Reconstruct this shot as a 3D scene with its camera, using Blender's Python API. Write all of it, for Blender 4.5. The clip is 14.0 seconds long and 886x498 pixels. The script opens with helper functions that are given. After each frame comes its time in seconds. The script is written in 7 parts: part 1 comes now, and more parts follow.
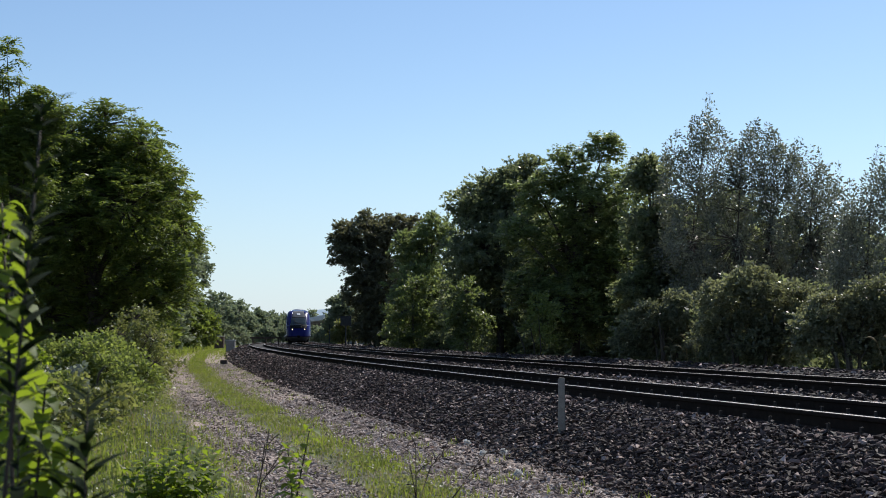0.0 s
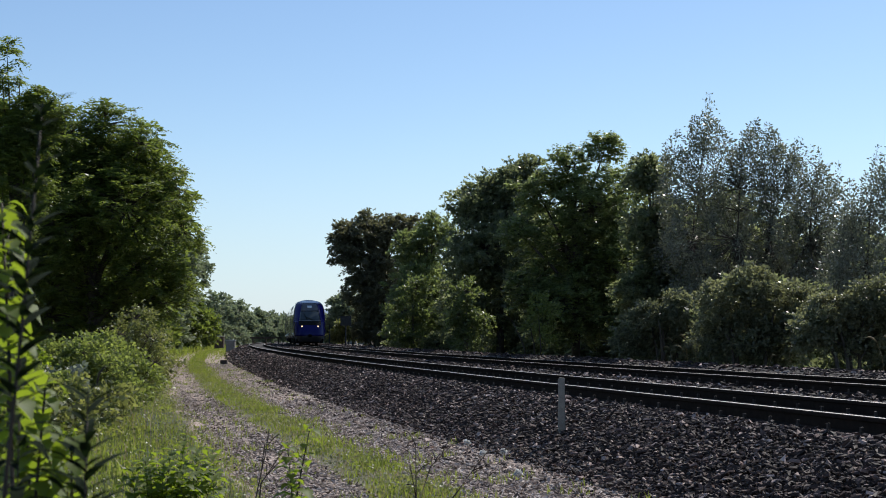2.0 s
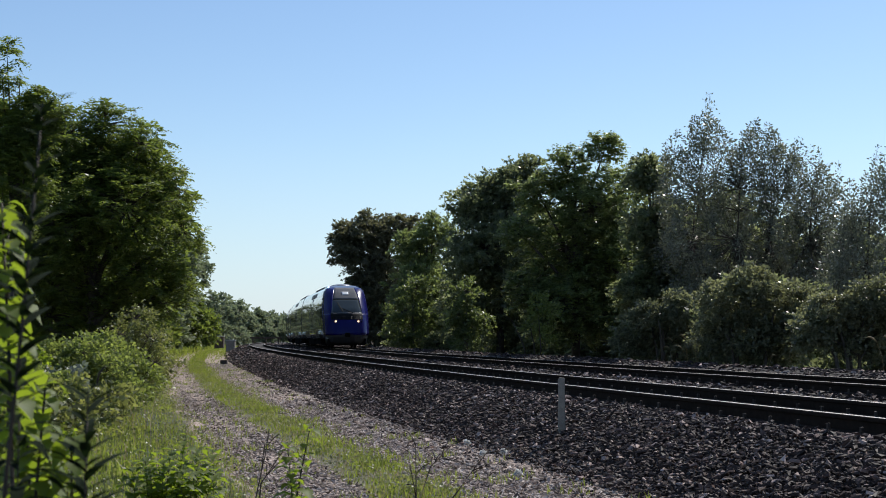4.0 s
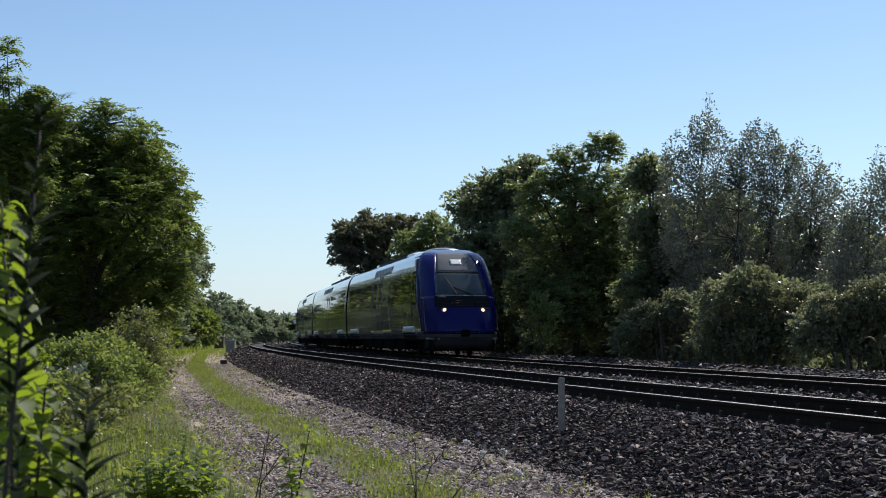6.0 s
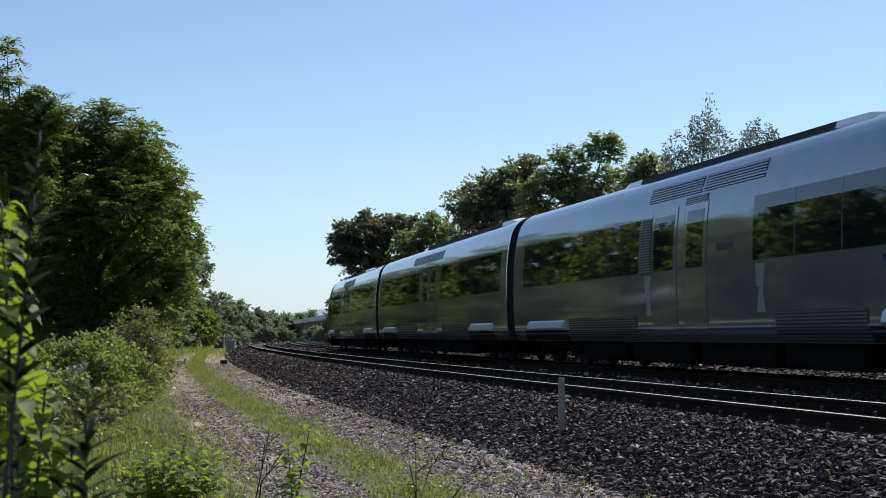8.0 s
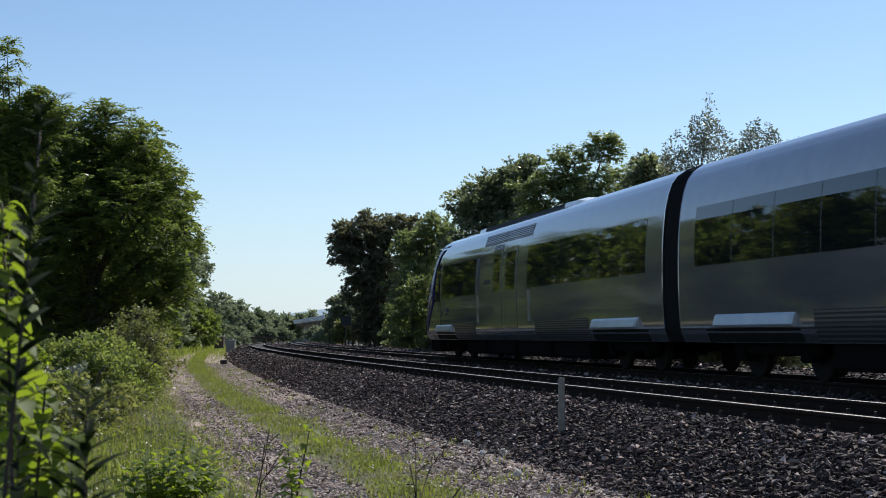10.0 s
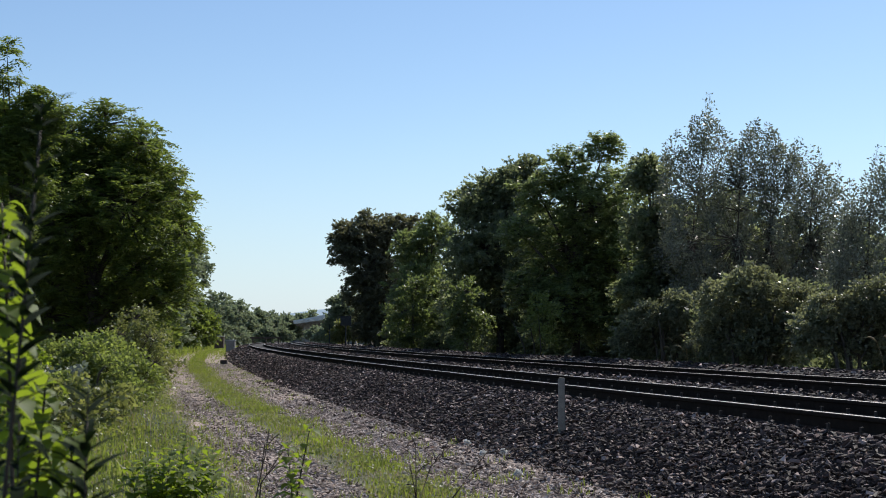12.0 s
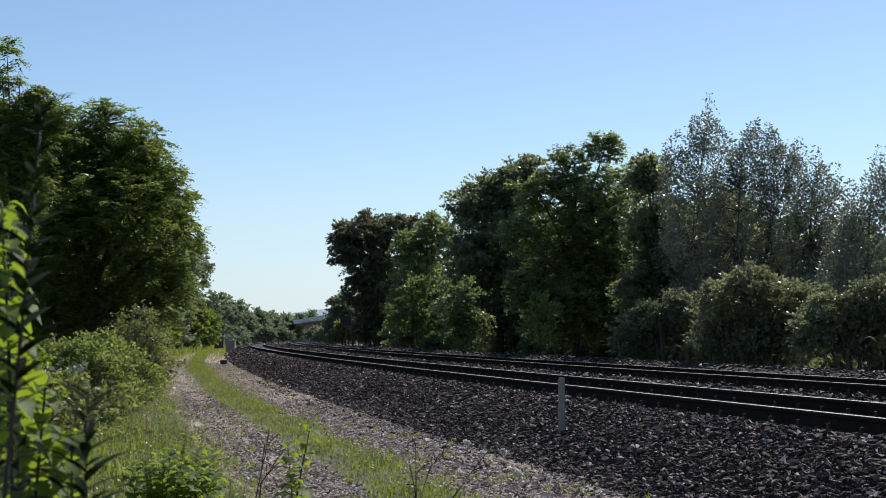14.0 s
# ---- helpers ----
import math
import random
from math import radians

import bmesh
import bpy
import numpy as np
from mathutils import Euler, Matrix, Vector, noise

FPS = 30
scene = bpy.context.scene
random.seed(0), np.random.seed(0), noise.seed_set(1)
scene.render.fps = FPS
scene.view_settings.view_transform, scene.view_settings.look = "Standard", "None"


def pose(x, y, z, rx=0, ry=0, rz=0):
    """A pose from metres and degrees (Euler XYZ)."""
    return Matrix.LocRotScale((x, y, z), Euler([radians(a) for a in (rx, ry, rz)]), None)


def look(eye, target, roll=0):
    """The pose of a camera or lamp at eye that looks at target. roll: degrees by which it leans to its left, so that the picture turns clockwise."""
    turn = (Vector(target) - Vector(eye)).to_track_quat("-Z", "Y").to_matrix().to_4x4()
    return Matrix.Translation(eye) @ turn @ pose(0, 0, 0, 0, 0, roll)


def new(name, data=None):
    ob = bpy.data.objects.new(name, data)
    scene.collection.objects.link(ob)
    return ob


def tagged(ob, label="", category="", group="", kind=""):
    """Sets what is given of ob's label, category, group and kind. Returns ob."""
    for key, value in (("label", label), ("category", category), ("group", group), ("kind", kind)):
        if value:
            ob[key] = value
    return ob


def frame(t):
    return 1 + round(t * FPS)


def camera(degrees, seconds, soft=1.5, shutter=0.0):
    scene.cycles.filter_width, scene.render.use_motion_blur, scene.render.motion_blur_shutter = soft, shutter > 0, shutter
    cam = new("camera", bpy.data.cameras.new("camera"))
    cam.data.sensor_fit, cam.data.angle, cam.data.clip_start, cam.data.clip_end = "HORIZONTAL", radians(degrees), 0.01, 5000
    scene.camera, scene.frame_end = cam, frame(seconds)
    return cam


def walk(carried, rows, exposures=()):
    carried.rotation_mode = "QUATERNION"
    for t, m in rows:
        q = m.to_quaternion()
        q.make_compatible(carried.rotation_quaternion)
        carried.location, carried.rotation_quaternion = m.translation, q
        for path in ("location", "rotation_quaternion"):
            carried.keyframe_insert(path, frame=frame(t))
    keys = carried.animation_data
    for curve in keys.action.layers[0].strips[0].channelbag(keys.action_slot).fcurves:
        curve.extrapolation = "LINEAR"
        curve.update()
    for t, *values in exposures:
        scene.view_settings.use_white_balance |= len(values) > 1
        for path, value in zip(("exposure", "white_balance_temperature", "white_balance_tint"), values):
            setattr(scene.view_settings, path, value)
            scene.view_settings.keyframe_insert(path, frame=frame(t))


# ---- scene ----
TAU = 2 * math.pi
EYE = 1.45          # camera over the gravel lane
RAIL = 0.73         # rail head over the lane
GAP = 4.737         # between the two track centres
CAM_TILT = 3.37

cam = camera(33.57, 14.0, soft=0.95, shutter=0.06)
walk(cam, [(0.0, pose(0, 0, EYE, 90 + CAM_TILT, 0, 0)), (14.0, pose(0, 0, EYE, 90 + CAM_TILT, 0, 0))],
     exposures=[(0.0, 0.0, 6150, 10), (14.0, 0.0, 6150, 10)])

cam.data.dof.use_dof, cam.data.dof.focus_distance, cam.data.dof.aperture_fstop = True, 45.0, 11.0

# ---- light ----
SUN_AZ, SUN_EL = 38.0, 48.0      # degrees clockwise from +y, and above the horizon
world = bpy.data.worlds.new("sky")
scene.world = world
world.use_nodes = True
wn = world.node_tree
sky = wn.nodes.new("ShaderNodeTexSky")
sky.sky_type = "NISHITA"
sky.sun_disc = False
sky.sun_elevation, sky.sun_rotation = radians(SUN_EL), radians(SUN_AZ)
sky.altitude, sky.air_density, sky.dust_density, sky.ozone_density = 100, 1.0, 0.25, 2.6
# thin white-blue haze towards the horizon, the same all round
sky_co = wn.nodes.new("ShaderNodeTexCoord")
sky_sep = wn.nodes.new("ShaderNodeSeparateXYZ")
wn.links.new(sky_co.outputs["Generated"], sky_sep.inputs[0])
sky_low = wn.nodes.new("ShaderNodeMapRange")
sky_low.inputs["From Min"].default_value, sky_low.inputs["From Max"].default_value = 0.0, 0.13
sky_low.inputs["To Min"].default_value, sky_low.inputs["To Max"].default_value = 0.6, 0.0
wn.links.new(sky_sep.outputs["Z"], sky_low.inputs["Value"])
sky_mix = wn.nodes.new("ShaderNodeMix")
sky_mix.data_type = "RGBA"
sky_mix.inputs[7].default_value = (4.7, 6.0, 7.4, 1)
wn.links.new(sky_low.outputs["Result"], sky_mix.inputs[0])
wn.links.new(sky.outputs["Color"], sky_mix.inputs[6])
wn.links.new(sky_mix.outputs[2], wn.nodes["Background"].inputs["Color"])
wn.nodes["Background"].inputs["Strength"].default_value = 0.12

sun_data = bpy.data.lights.new("sun", "SUN")
sun_data.energy, sun_data.angle, sun_data.color = 5.0, radians(0.53), (1.0, 0.93, 0.82)
sun = new("sun", sun_data)
sun_dir = Vector((math.sin(radians(SUN_AZ)) * math.cos(radians(SUN_EL)), math.cos(radians(SUN_AZ)) * math.cos(radians(SUN_EL)), math.sin(radians(SUN_EL))))
sun.matrix_world = look(sun_dir * 200, (0, 0, 0))


# ---- materials ----
def base_material(name, colour=(0.5, 0.5, 0.5), rough=0.6, metal=0.0, spec=0.5):
    m = bpy.data.materials.new(name)
    m.use_nodes = True
    b = m.node_tree.nodes["Principled BSDF"]
    b.inputs["Base Color"].default_value = (*colour, 1)
    b.inputs["Roughness"].default_value = rough
    b.inputs["Metallic"].default_value = metal
    b.inputs["Specular IOR Level"].default_value = spec
    return m, m.node_tree, b


def ramp(nt, src, stops):
    r = nt.nodes.new("ShaderNodeValToRGB")
    while len(r.color_ramp.elements) < len(stops):
        r.color_ramp.elements.new(0.5)
    for e, (p, c) in zip(r.color_ramp.elements, stops):
        e.position, e.color = p, (*c, 1)
    nt.links.new(src, r.inputs["Fac"])
    return r.outputs["Color"]


def noise_tex(nt, scale, detail=4.0, rough=0.55, vec=None):
    n = nt.nodes.new("ShaderNodeTexNoise")
    n.inputs["Scale"].default_value, n.inputs["Detail"].default_value, n.inputs["Roughness"].default_value = scale, detail, rough
    nt.links.new(vec if vec else coords(nt), n.inputs["Vector"])
    return n.outputs["Fac"]


def coords(nt):
    for n in nt.nodes:
        if n.type == "TEX_COORD":
            return n.outputs["Object"]
    return nt.nodes.new("ShaderNodeTexCoord").outputs["Object"]


def mix(nt, fac, a, b, mode="MIX"):
    n = nt.nodes.new("ShaderNodeMix")
    n.data_type, n.blend_type = "RGBA", mode
    for slot, v in ((0, fac), (6, a), (7, b)):
        if isinstance(v, (int, float)):
            n.inputs[slot].default_value = v
        elif isinstance(v, tuple):
            n.inputs[slot].default_value = (*v, 1)
        else:
            nt.links.new(v, n.inputs[slot])
    return n.outputs[2]


def bump(nt, b, height, strength, dist):
    n = nt.nodes.new("ShaderNodeBump")
    n.inputs["Strength"].default_value, n.inputs["Distance"].default_value = strength, dist
    nt.links.new(height, n.inputs["Height"])
    nt.links.new(n.outputs["Normal"], b.inputs["Normal"])


def speckled(name, dark, light, scale, rough=0.7, metal=0.0, bump_strength=0.2, bump_dist=0.005, scale2=None, spec=0.4):
    """Colour between two tones at two scales, with fine relief."""
    m, nt, b = base_material(name, light, rough, metal, spec)
    big = noise_tex(nt, scale)
    fine = noise_tex(nt, scale2 or scale * 9, 6)
    c1 = ramp(nt, big, [(0.3, dark), (0.7, light)])
    c2 = mix(nt, 0.35, c1, ramp(nt, fine, [(0.3, tuple(v * 0.6 for v in dark)), (0.7, light)]))
    nt.links.new(c2, b.inputs["Base Color"])
    bump(nt, b, fine, bump_strength, bump_dist)
    return m


def leaf_material(name, dark, light, glow, rough=0.45, through_share=0.35):
    """Leaves: a waxy face and light that comes through from behind, uneven from leaf to leaf."""
    m, nt, b = base_material(name, light, rough, 0, 0.5)
    geo = nt.nodes.new("ShaderNodeNewGeometry")
    r = geo.outputs["Random Per Island"]
    big = noise_tex(nt, 0.7, 3)
    tone = mix(nt, 0.45, ramp(nt, r, [(0.0, dark), (0.75, light), (1.0, tuple(min(1, v * 1.35) for v in light))]),
               ramp(nt, big, [(0.35, dark), (0.65, light)]))
    nt.links.new(tone, b.inputs["Base Color"])
    tr = nt.nodes.new("ShaderNodeBsdfTranslucent")
    nt.links.new(mix(nt, 1.0, tone, glow, "MULTIPLY"), tr.inputs["Color"])
    ms = nt.nodes.new("ShaderNodeMixShader")
    ms.inputs[0].default_value = through_share
    nt.links.new(b.outputs[0], ms.inputs[1])
    nt.links.new(tr.outputs[0], ms.inputs[2])
    nt.links.new(ms.outputs[0], nt.nodes["Material Output"].inputs["Surface"])
    return m


LEAF_GREEN = leaf_material("leaf_green", (0.055, 0.075, 0.022), (0.130, 0.160, 0.048), (2.4, 2.4, 1.2), 0.42, 0.52)
LEAF_DARK = leaf_material("leaf_dark", (0.058, 0.067, 0.043), (0.155, 0.168, 0.106), (2.4, 2.45, 1.6), 0.34, 0.58)
LEAF_MID = leaf_material("leaf_mid", (0.054, 0.070, 0.030), (0.130, 0.152, 0.066), (2.1, 2.2, 1.3), 0.4, 0.48)
LEAF_BROWN = leaf_material("leaf_brown", (0.054, 0.058, 0.038), (0.140, 0.134, 0.084), (1.9, 1.9, 1.3), 0.38, 0.46)
LEAF_GREY = leaf_material("leaf_grey", (0.110, 0.120, 0.092), (0.260, 0.270, 0.215), (1.4, 1.5, 1.2), 0.36, 0.42)
LEAF_BUSH = leaf_material("leaf_bush", (0.085, 0.098, 0.040), (0.205, 0.212, 0.098), (1.9, 1.9, 1.0), 0.45, 0.42)
# brighter copy of leaf_mid: sunlit foliage put into the colour
LEAF_LIT = leaf_material("leaf_lit", (0.058, 0.072, 0.034), (0.160, 0.180, 0.086), (2.3, 2.4, 1.5), 0.32, 0.58)
LEAF_SILVER = leaf_material("leaf_silver", (0.050, 0.056, 0.040), (0.215, 0.220, 0.172), (1.3, 1.4, 1.1), 0.32, 0.38)
LEAF_VERGE = leaf_material("leaf_verge", (0.095, 0.120, 0.040), (0.215, 0.235, 0.095), (2.0, 2.1, 1.0), 0.42, 0.5)
LEAF_OLIVE = leaf_material("leaf_olive", (0.092, 0.098, 0.062), (0.225, 0.226, 0.146), (1.6, 1.65, 1.1), 0.40, 0.44)
LEAF_FRESH = leaf_material("leaf_fresh", (0.070, 0.100, 0.016), (0.160, 0.200, 0.036), (2.6, 2.6, 0.9), 0.6, 0.55)
# leaves of far trees: aerial haze is put into the paler colour
LEAF_HAZED = leaf_material("leaf_hazed", (0.135, 0.155, 0.100), (0.220, 0.240, 0.150), (1.5, 1.6, 1.3), 0.7, 0.45)
GRASS = leaf_material("grass_blades", (0.085, 0.106, 0.026), (0.195, 0.222, 0.064), (2.1, 2.15, 1.0), 0.6, 0.52)
STRAW = leaf_material("dry_stems", (0.20, 0.16, 0.09), (0.42, 0.36, 0.22), (1.3, 1.2, 1.0), 0.6, 0.3)
BARK = speckled("bark", (0.035, 0.028, 0.02), (0.12, 0.10, 0.08), 6, 0.9, 0, 0.6, 0.01)
STEM = speckled("stem", (0.03, 0.022, 0.016), (0.07, 0.05, 0.035), 30, 0.7)
CONCRETE = speckled("concrete", (0.24, 0.23, 0.21), (0.42, 0.40, 0.37), 5, 0.85, 0, 0.3, 0.004)
RUST = speckled("rail_web", (0.014, 0.010, 0.008), (0.035, 0.025, 0.019), 12, 0.95, 0.0, 0.3, 0.002, spec=0.08)
RAILHEAD = speckled("rail_head", (0.36, 0.32, 0.29), (0.58, 0.53, 0.48), 20, 0.5, 1.0, 0.05, 0.001)
BOLT = speckled("fastening_steel", (0.03, 0.022, 0.017), (0.08, 0.062, 0.05), 40, 0.6, 0.3)
SLEEPER = speckled("sleeper_concrete", (0.03, 0.026, 0.022), (0.08, 0.07, 0.06), 6, 0.95, spec=0.1)


def stone_material(name, stops, rough):
    m, nt, b = base_material(name, (0.2, 0.2, 0.2), rough, 0.0, 0.1)
    geo = nt.nodes.new("ShaderNodeNewGeometry")
    c = ramp(nt, geo.outputs["Random Per Island"], stops)
    fine = noise_tex(nt, 60, 5)
    c = mix(nt, 0.4, c, ramp(nt, fine, [(0.3, (0.01, 0.009, 0.008)), (0.7, (0.11, 0.086, 0.08))]))
    nt.links.new(c, b.inputs["Base Color"])
    bump(nt, b, fine, 0.4, 0.006)
    return m


# dark stone; the two palest ballast stops paint sun glints as light stones
BALLAST = stone_material("ballast_stone", [(0.0, (0.011, 0.0073, 0.0062)), (0.45, (0.029, 0.0188, 0.0160)), (0.78, (0.102, 0.067, 0.057)), (0.93, (0.34, 0.235, 0.20)), (1.0, (0.88, 0.69, 0.61))], 0.6)
CHIPS = stone_material("lane_chips", [(0.0, (0.10, 0.077, 0.062)), (0.5, (0.42, 0.335, 0.28)), (1.0, (0.90, 0.78, 0.69))], 0.7)


# ---- the line of the railway ----
TH0, K0, K1, K2 = radians(12.835), 0.00131325, -1.54171e-05, 7.66346e-08
GRADE, SAG = -0.000391384, -6.7558e-06
S_MIN, S_MAX = -170.0, 330.0
TS = np.arange(S_MIN, S_MAX + 0.01, 1.0)
sc = np.clip(TS, -25, 155)
TA = -TH0 + K0 * sc + K1 * sc ** 2 / 2 + K2 * sc ** 3 / 3 + np.minimum(TS + 25, 0) * 0.0018
TX, TY = np.cumsum(np.sin(TA)), np.cumsum(np.cos(TA))
i0 = int(-S_MIN)
TX, TY = TX - TX[i0] + 2.935, TY - TY[i0] + 20.0


def rise(s):
    c = np.clip(s, -40, 330)
    return GRADE * c + SAG * c * c


def line(s, u=0.0):
    """Place and heading at s metres along the near track, u metres to the far side of its centre."""
    a = np.interp(s, TS, TA)
    return np.interp(s, TS, TX) + np.cos(a) * u, np.interp(s, TS, TY) - np.sin(a) * u, a


PROFILE_U = [-400, -60, -14, -9, -6.2, -5.45, -4.65, -3.5, -2.8, -2.6, -2.0, -1.5, -0.9, 0.9, 2.37, GAP - 0.9, GAP + 0.95, GAP + 1.3, GAP + 1.7, GAP + 2.2, GAP + 2.7, GAP + 3.4, GAP + 6, GAP + 60, 400]
PROFILE_Z = [0.6, 0.5, 0.25, 0.12, 0.05, -0.03, 0.06, -0.02, 0.0, 0.05, 0.34, 0.54, 0.545, 0.545, 0.50, 0.52, 0.52, 0.62, 0.73, 0.73, 0.55, 0.35, 0.4, 0.6, 0.6]


def ground_z(s, u):
    return np.interp(u, PROFILE_U, PROFILE_Z) + rise(s)


# ---- mesh helpers ----
def mesh_from(name, verts, faces, mats, index=None, smooth=False):
    me = bpy.data.meshes.new(name)
    me.from_pydata([tuple(map(float, v)) for v in verts] if not isinstance(verts, np.ndarray) else verts.tolist(), [], faces)
    for m in mats if isinstance(mats, (list, tuple)) else [mats]:
        me.materials.append(m)
    if index is not None:
        me.polygons.foreach_set("material_index", np.asarray(index, dtype=np.int32))
    if smooth:
        me.polygons.foreach_set("use_smooth", np.ones(len(me.polygons), dtype=bool))
    me.update()
    return me


def soup(name, verts, per, mat):
    """A mesh of many loose polygons with the same number of corners, from an (n, per, 3) array."""
    n = verts.shape[0]
    me = bpy.data.meshes.new(name)
    me.vertices.add(n * per)
    me.vertices.foreach_set("co", verts.reshape(-1).astype(np.float32))
    me.loops.add(n * per)
    me.loops.foreach_set("vertex_index", np.arange(n * per, dtype=np.int32))
    me.polygons.add(n)
    me.polygons.foreach_set("loop_start", np.arange(0, n * per, per, dtype=np.int32))
    me.materials.append(mat)
    me.update()
    me.validate()
    return me


def solids(name, pts, faces, places, scales, rng, mat, squash=0.6, tilt=0.5):
    """Many rough stones in one mesh: a small hull, turned and stretched at random."""
    pts, faces = np.asarray(pts, float), np.asarray(faces)
    n, k = len(places), len(pts)
    yaw, tip, way = rng.uniform(0, TAU, n), np.abs(rng.normal(0, tilt, n)), rng.uniform(0, TAU, n)
    q = np.stack([np.cos(tip / 2), np.sin(tip / 2) * np.cos(way), np.sin(tip / 2) * np.sin(way), np.zeros(n)], 1)
    cy, sy = np.cos(yaw / 2), np.sin(yaw / 2)
    q = np.stack([q[:, 0] * cy, q[:, 1] * cy + q[:, 2] * sy, q[:, 2] * cy - q[:, 1] * sy, q[:, 0] * sy], 1)
    w, x, y, z = q.T
    rot = np.stack([1 - 2 * (y * y + z * z), 2 * (x * y - z * w), 2 * (x * z + y * w), 2 * (x * y + z * w), 1 - 2 * (x * x + z * z), 2 * (y * z - x * w),
                    2 * (x * z - y * w), 2 * (y * z + x * w), 1 - 2 * (x * x + y * y)], 1).reshape(n, 3, 3)
    p = pts[None] * (1 + rng.uniform(-0.28, 0.28, (n, k, 3))) * rng.uniform((0.8, 0.45, 0.4), (1.6, 1.1, 0.9), (n, 3))[:, None, :] * np.array([1, 1, squash])
    p = np.einsum("nij,nkj->nki", rot, p) * scales[:, None, None]
    v = (p + places[:, None, :]).reshape(-1, 3)
    f = (faces[None] + (np.arange(n) * k)[:, None, None]).reshape(-1)
    per, m = faces.shape[1], n * faces.shape[0]
    me = bpy.data.meshes.new(name)
    me.vertices.add(n * k)
    me.vertices.foreach_set("co", v.reshape(-1).astype(np.float32))
    me.loops.add(m * per)
    me.loops.foreach_set("vertex_index", f.astype(np.int32))
    me.polygons.add(m)
    me.polygons.foreach_set("loop_start", np.arange(0, m * per, per, dtype=np.int32))
    me.polygons.foreach_set("use_smooth", np.zeros(m, dtype=bool))
    me.materials.append(mat)
    me.update()
    return me


def part(name, bm, material, parent, label=""):
    me = bpy.data.meshes.new(name)
    if isinstance(bm, bpy.types.Mesh):
        bpy.data.meshes.remove(me)
        me = bm
    else:
        bmesh.ops.recalc_face_normals(bm, faces=bm.faces)
        bm.to_mesh(me)
        bm.free()
    if not me.materials:
        for m in material if isinstance(material, (list, tuple)) else [material]:
            me.materials.append(m)
    ob = new(name, me)
    ob.parent = parent
    return tagged(ob, label) if label else ob


def box(bm, x0, x1, y0, y1, z0, z1, bevel=0.0):
    made = bmesh.ops.create_cube(bm, size=1, matrix=Matrix.Translation(((x0 + x1) / 2, (y0 + y1) / 2, (z0 + z1) / 2)) @ Matrix.Diagonal((x1 - x0, y1 - y0, z1 - z0, 1)))
    if bevel:
        vs = set(made["verts"])
        bmesh.ops.bevel(bm, geom=[e for e in bm.edges if e.verts[0] in vs and e.verts[1] in vs], offset=bevel, segments=2, affect="EDGES")
    return bm


def tube_rings(pts, radii, sides):
    """Rings of a tube along pts; returns verts and quads, ends closed by a point."""
    verts, faces = [], []
    pts = [Vector(p) for p in pts]
    for i, p in enumerate(pts):
        d = (pts[min(i + 1, len(pts) - 1)] - pts[max(i - 1, 0)]).normalized()
        side = d.cross(Vector((0, 0, 1)) if abs(d.z) < 0.9 else Vector((1, 0, 0))).normalized()
        up = side.cross(d)
        for k in range(sides):
            a = TAU * k / sides
            verts.append(p + (side * math.cos(a) + up * math.sin(a)) * radii[i])
    for i in range(len(pts) - 1):
        for k in range(sides):
            a, b = i * sides + k, i * sides + (k + 1) % sides
            faces.append((a, b, b + sides, a + sides))
    verts += [pts[0], pts[-1]]
    n = len(verts)
    for k in range(sides):
        faces.append((n - 2, (k + 1) % sides, k))
        faces.append((n - 1, (len(pts) - 1) * sides + k, (len(pts) - 1) * sides + (k + 1) % sides))
    return verts, faces


def tubes(name, runs, mat, smooth=True):
    verts, faces = [], []
    for pts, radii, sides in runs:
        v, f = tube_rings(pts, radii, sides)
        o = len(verts)
        verts += v
        faces += [tuple(o + i for i in q) for q in f]
    return mesh_from(name, [tuple(v) for v in verts], faces, mat, smooth=smooth)


# ---- trees and shrubs ----
def leaf_quads(rng, centres, size, droop=0.3, slim=0.42, along=None, corners=4):
    """Kite-shaped or three-cornered leaves, one at each centre, roughly along a given direction."""
    n = len(centres)
    d = rng.normal(size=(n, 3))
    d[:, 2] = d[:, 2] * 0.6 - droop
    if along is not None:
        d = d * 0.55 + along * 1.1
    d /= np.linalg.norm(d, axis=1)[:, None]
    r = rng.normal(size=(n, 3))
    r[:, 2] += 0.2
    s = np.cross(d, r)
    s /= np.linalg.norm(s, axis=1)[:, None] + 1e-9
    ln = (size * rng.uniform(0.6, 1.3, n))[:, None]
    a = centres
    if corners == 3:
        return np.stack([a + s * ln * slim, a + d * ln, a - s * ln * slim], 1)
    return np.stack([a, a + d * ln * 0.45 + s * ln * slim, a + d * ln, a + d * ln * 0.45 - s * ln * slim], 1)


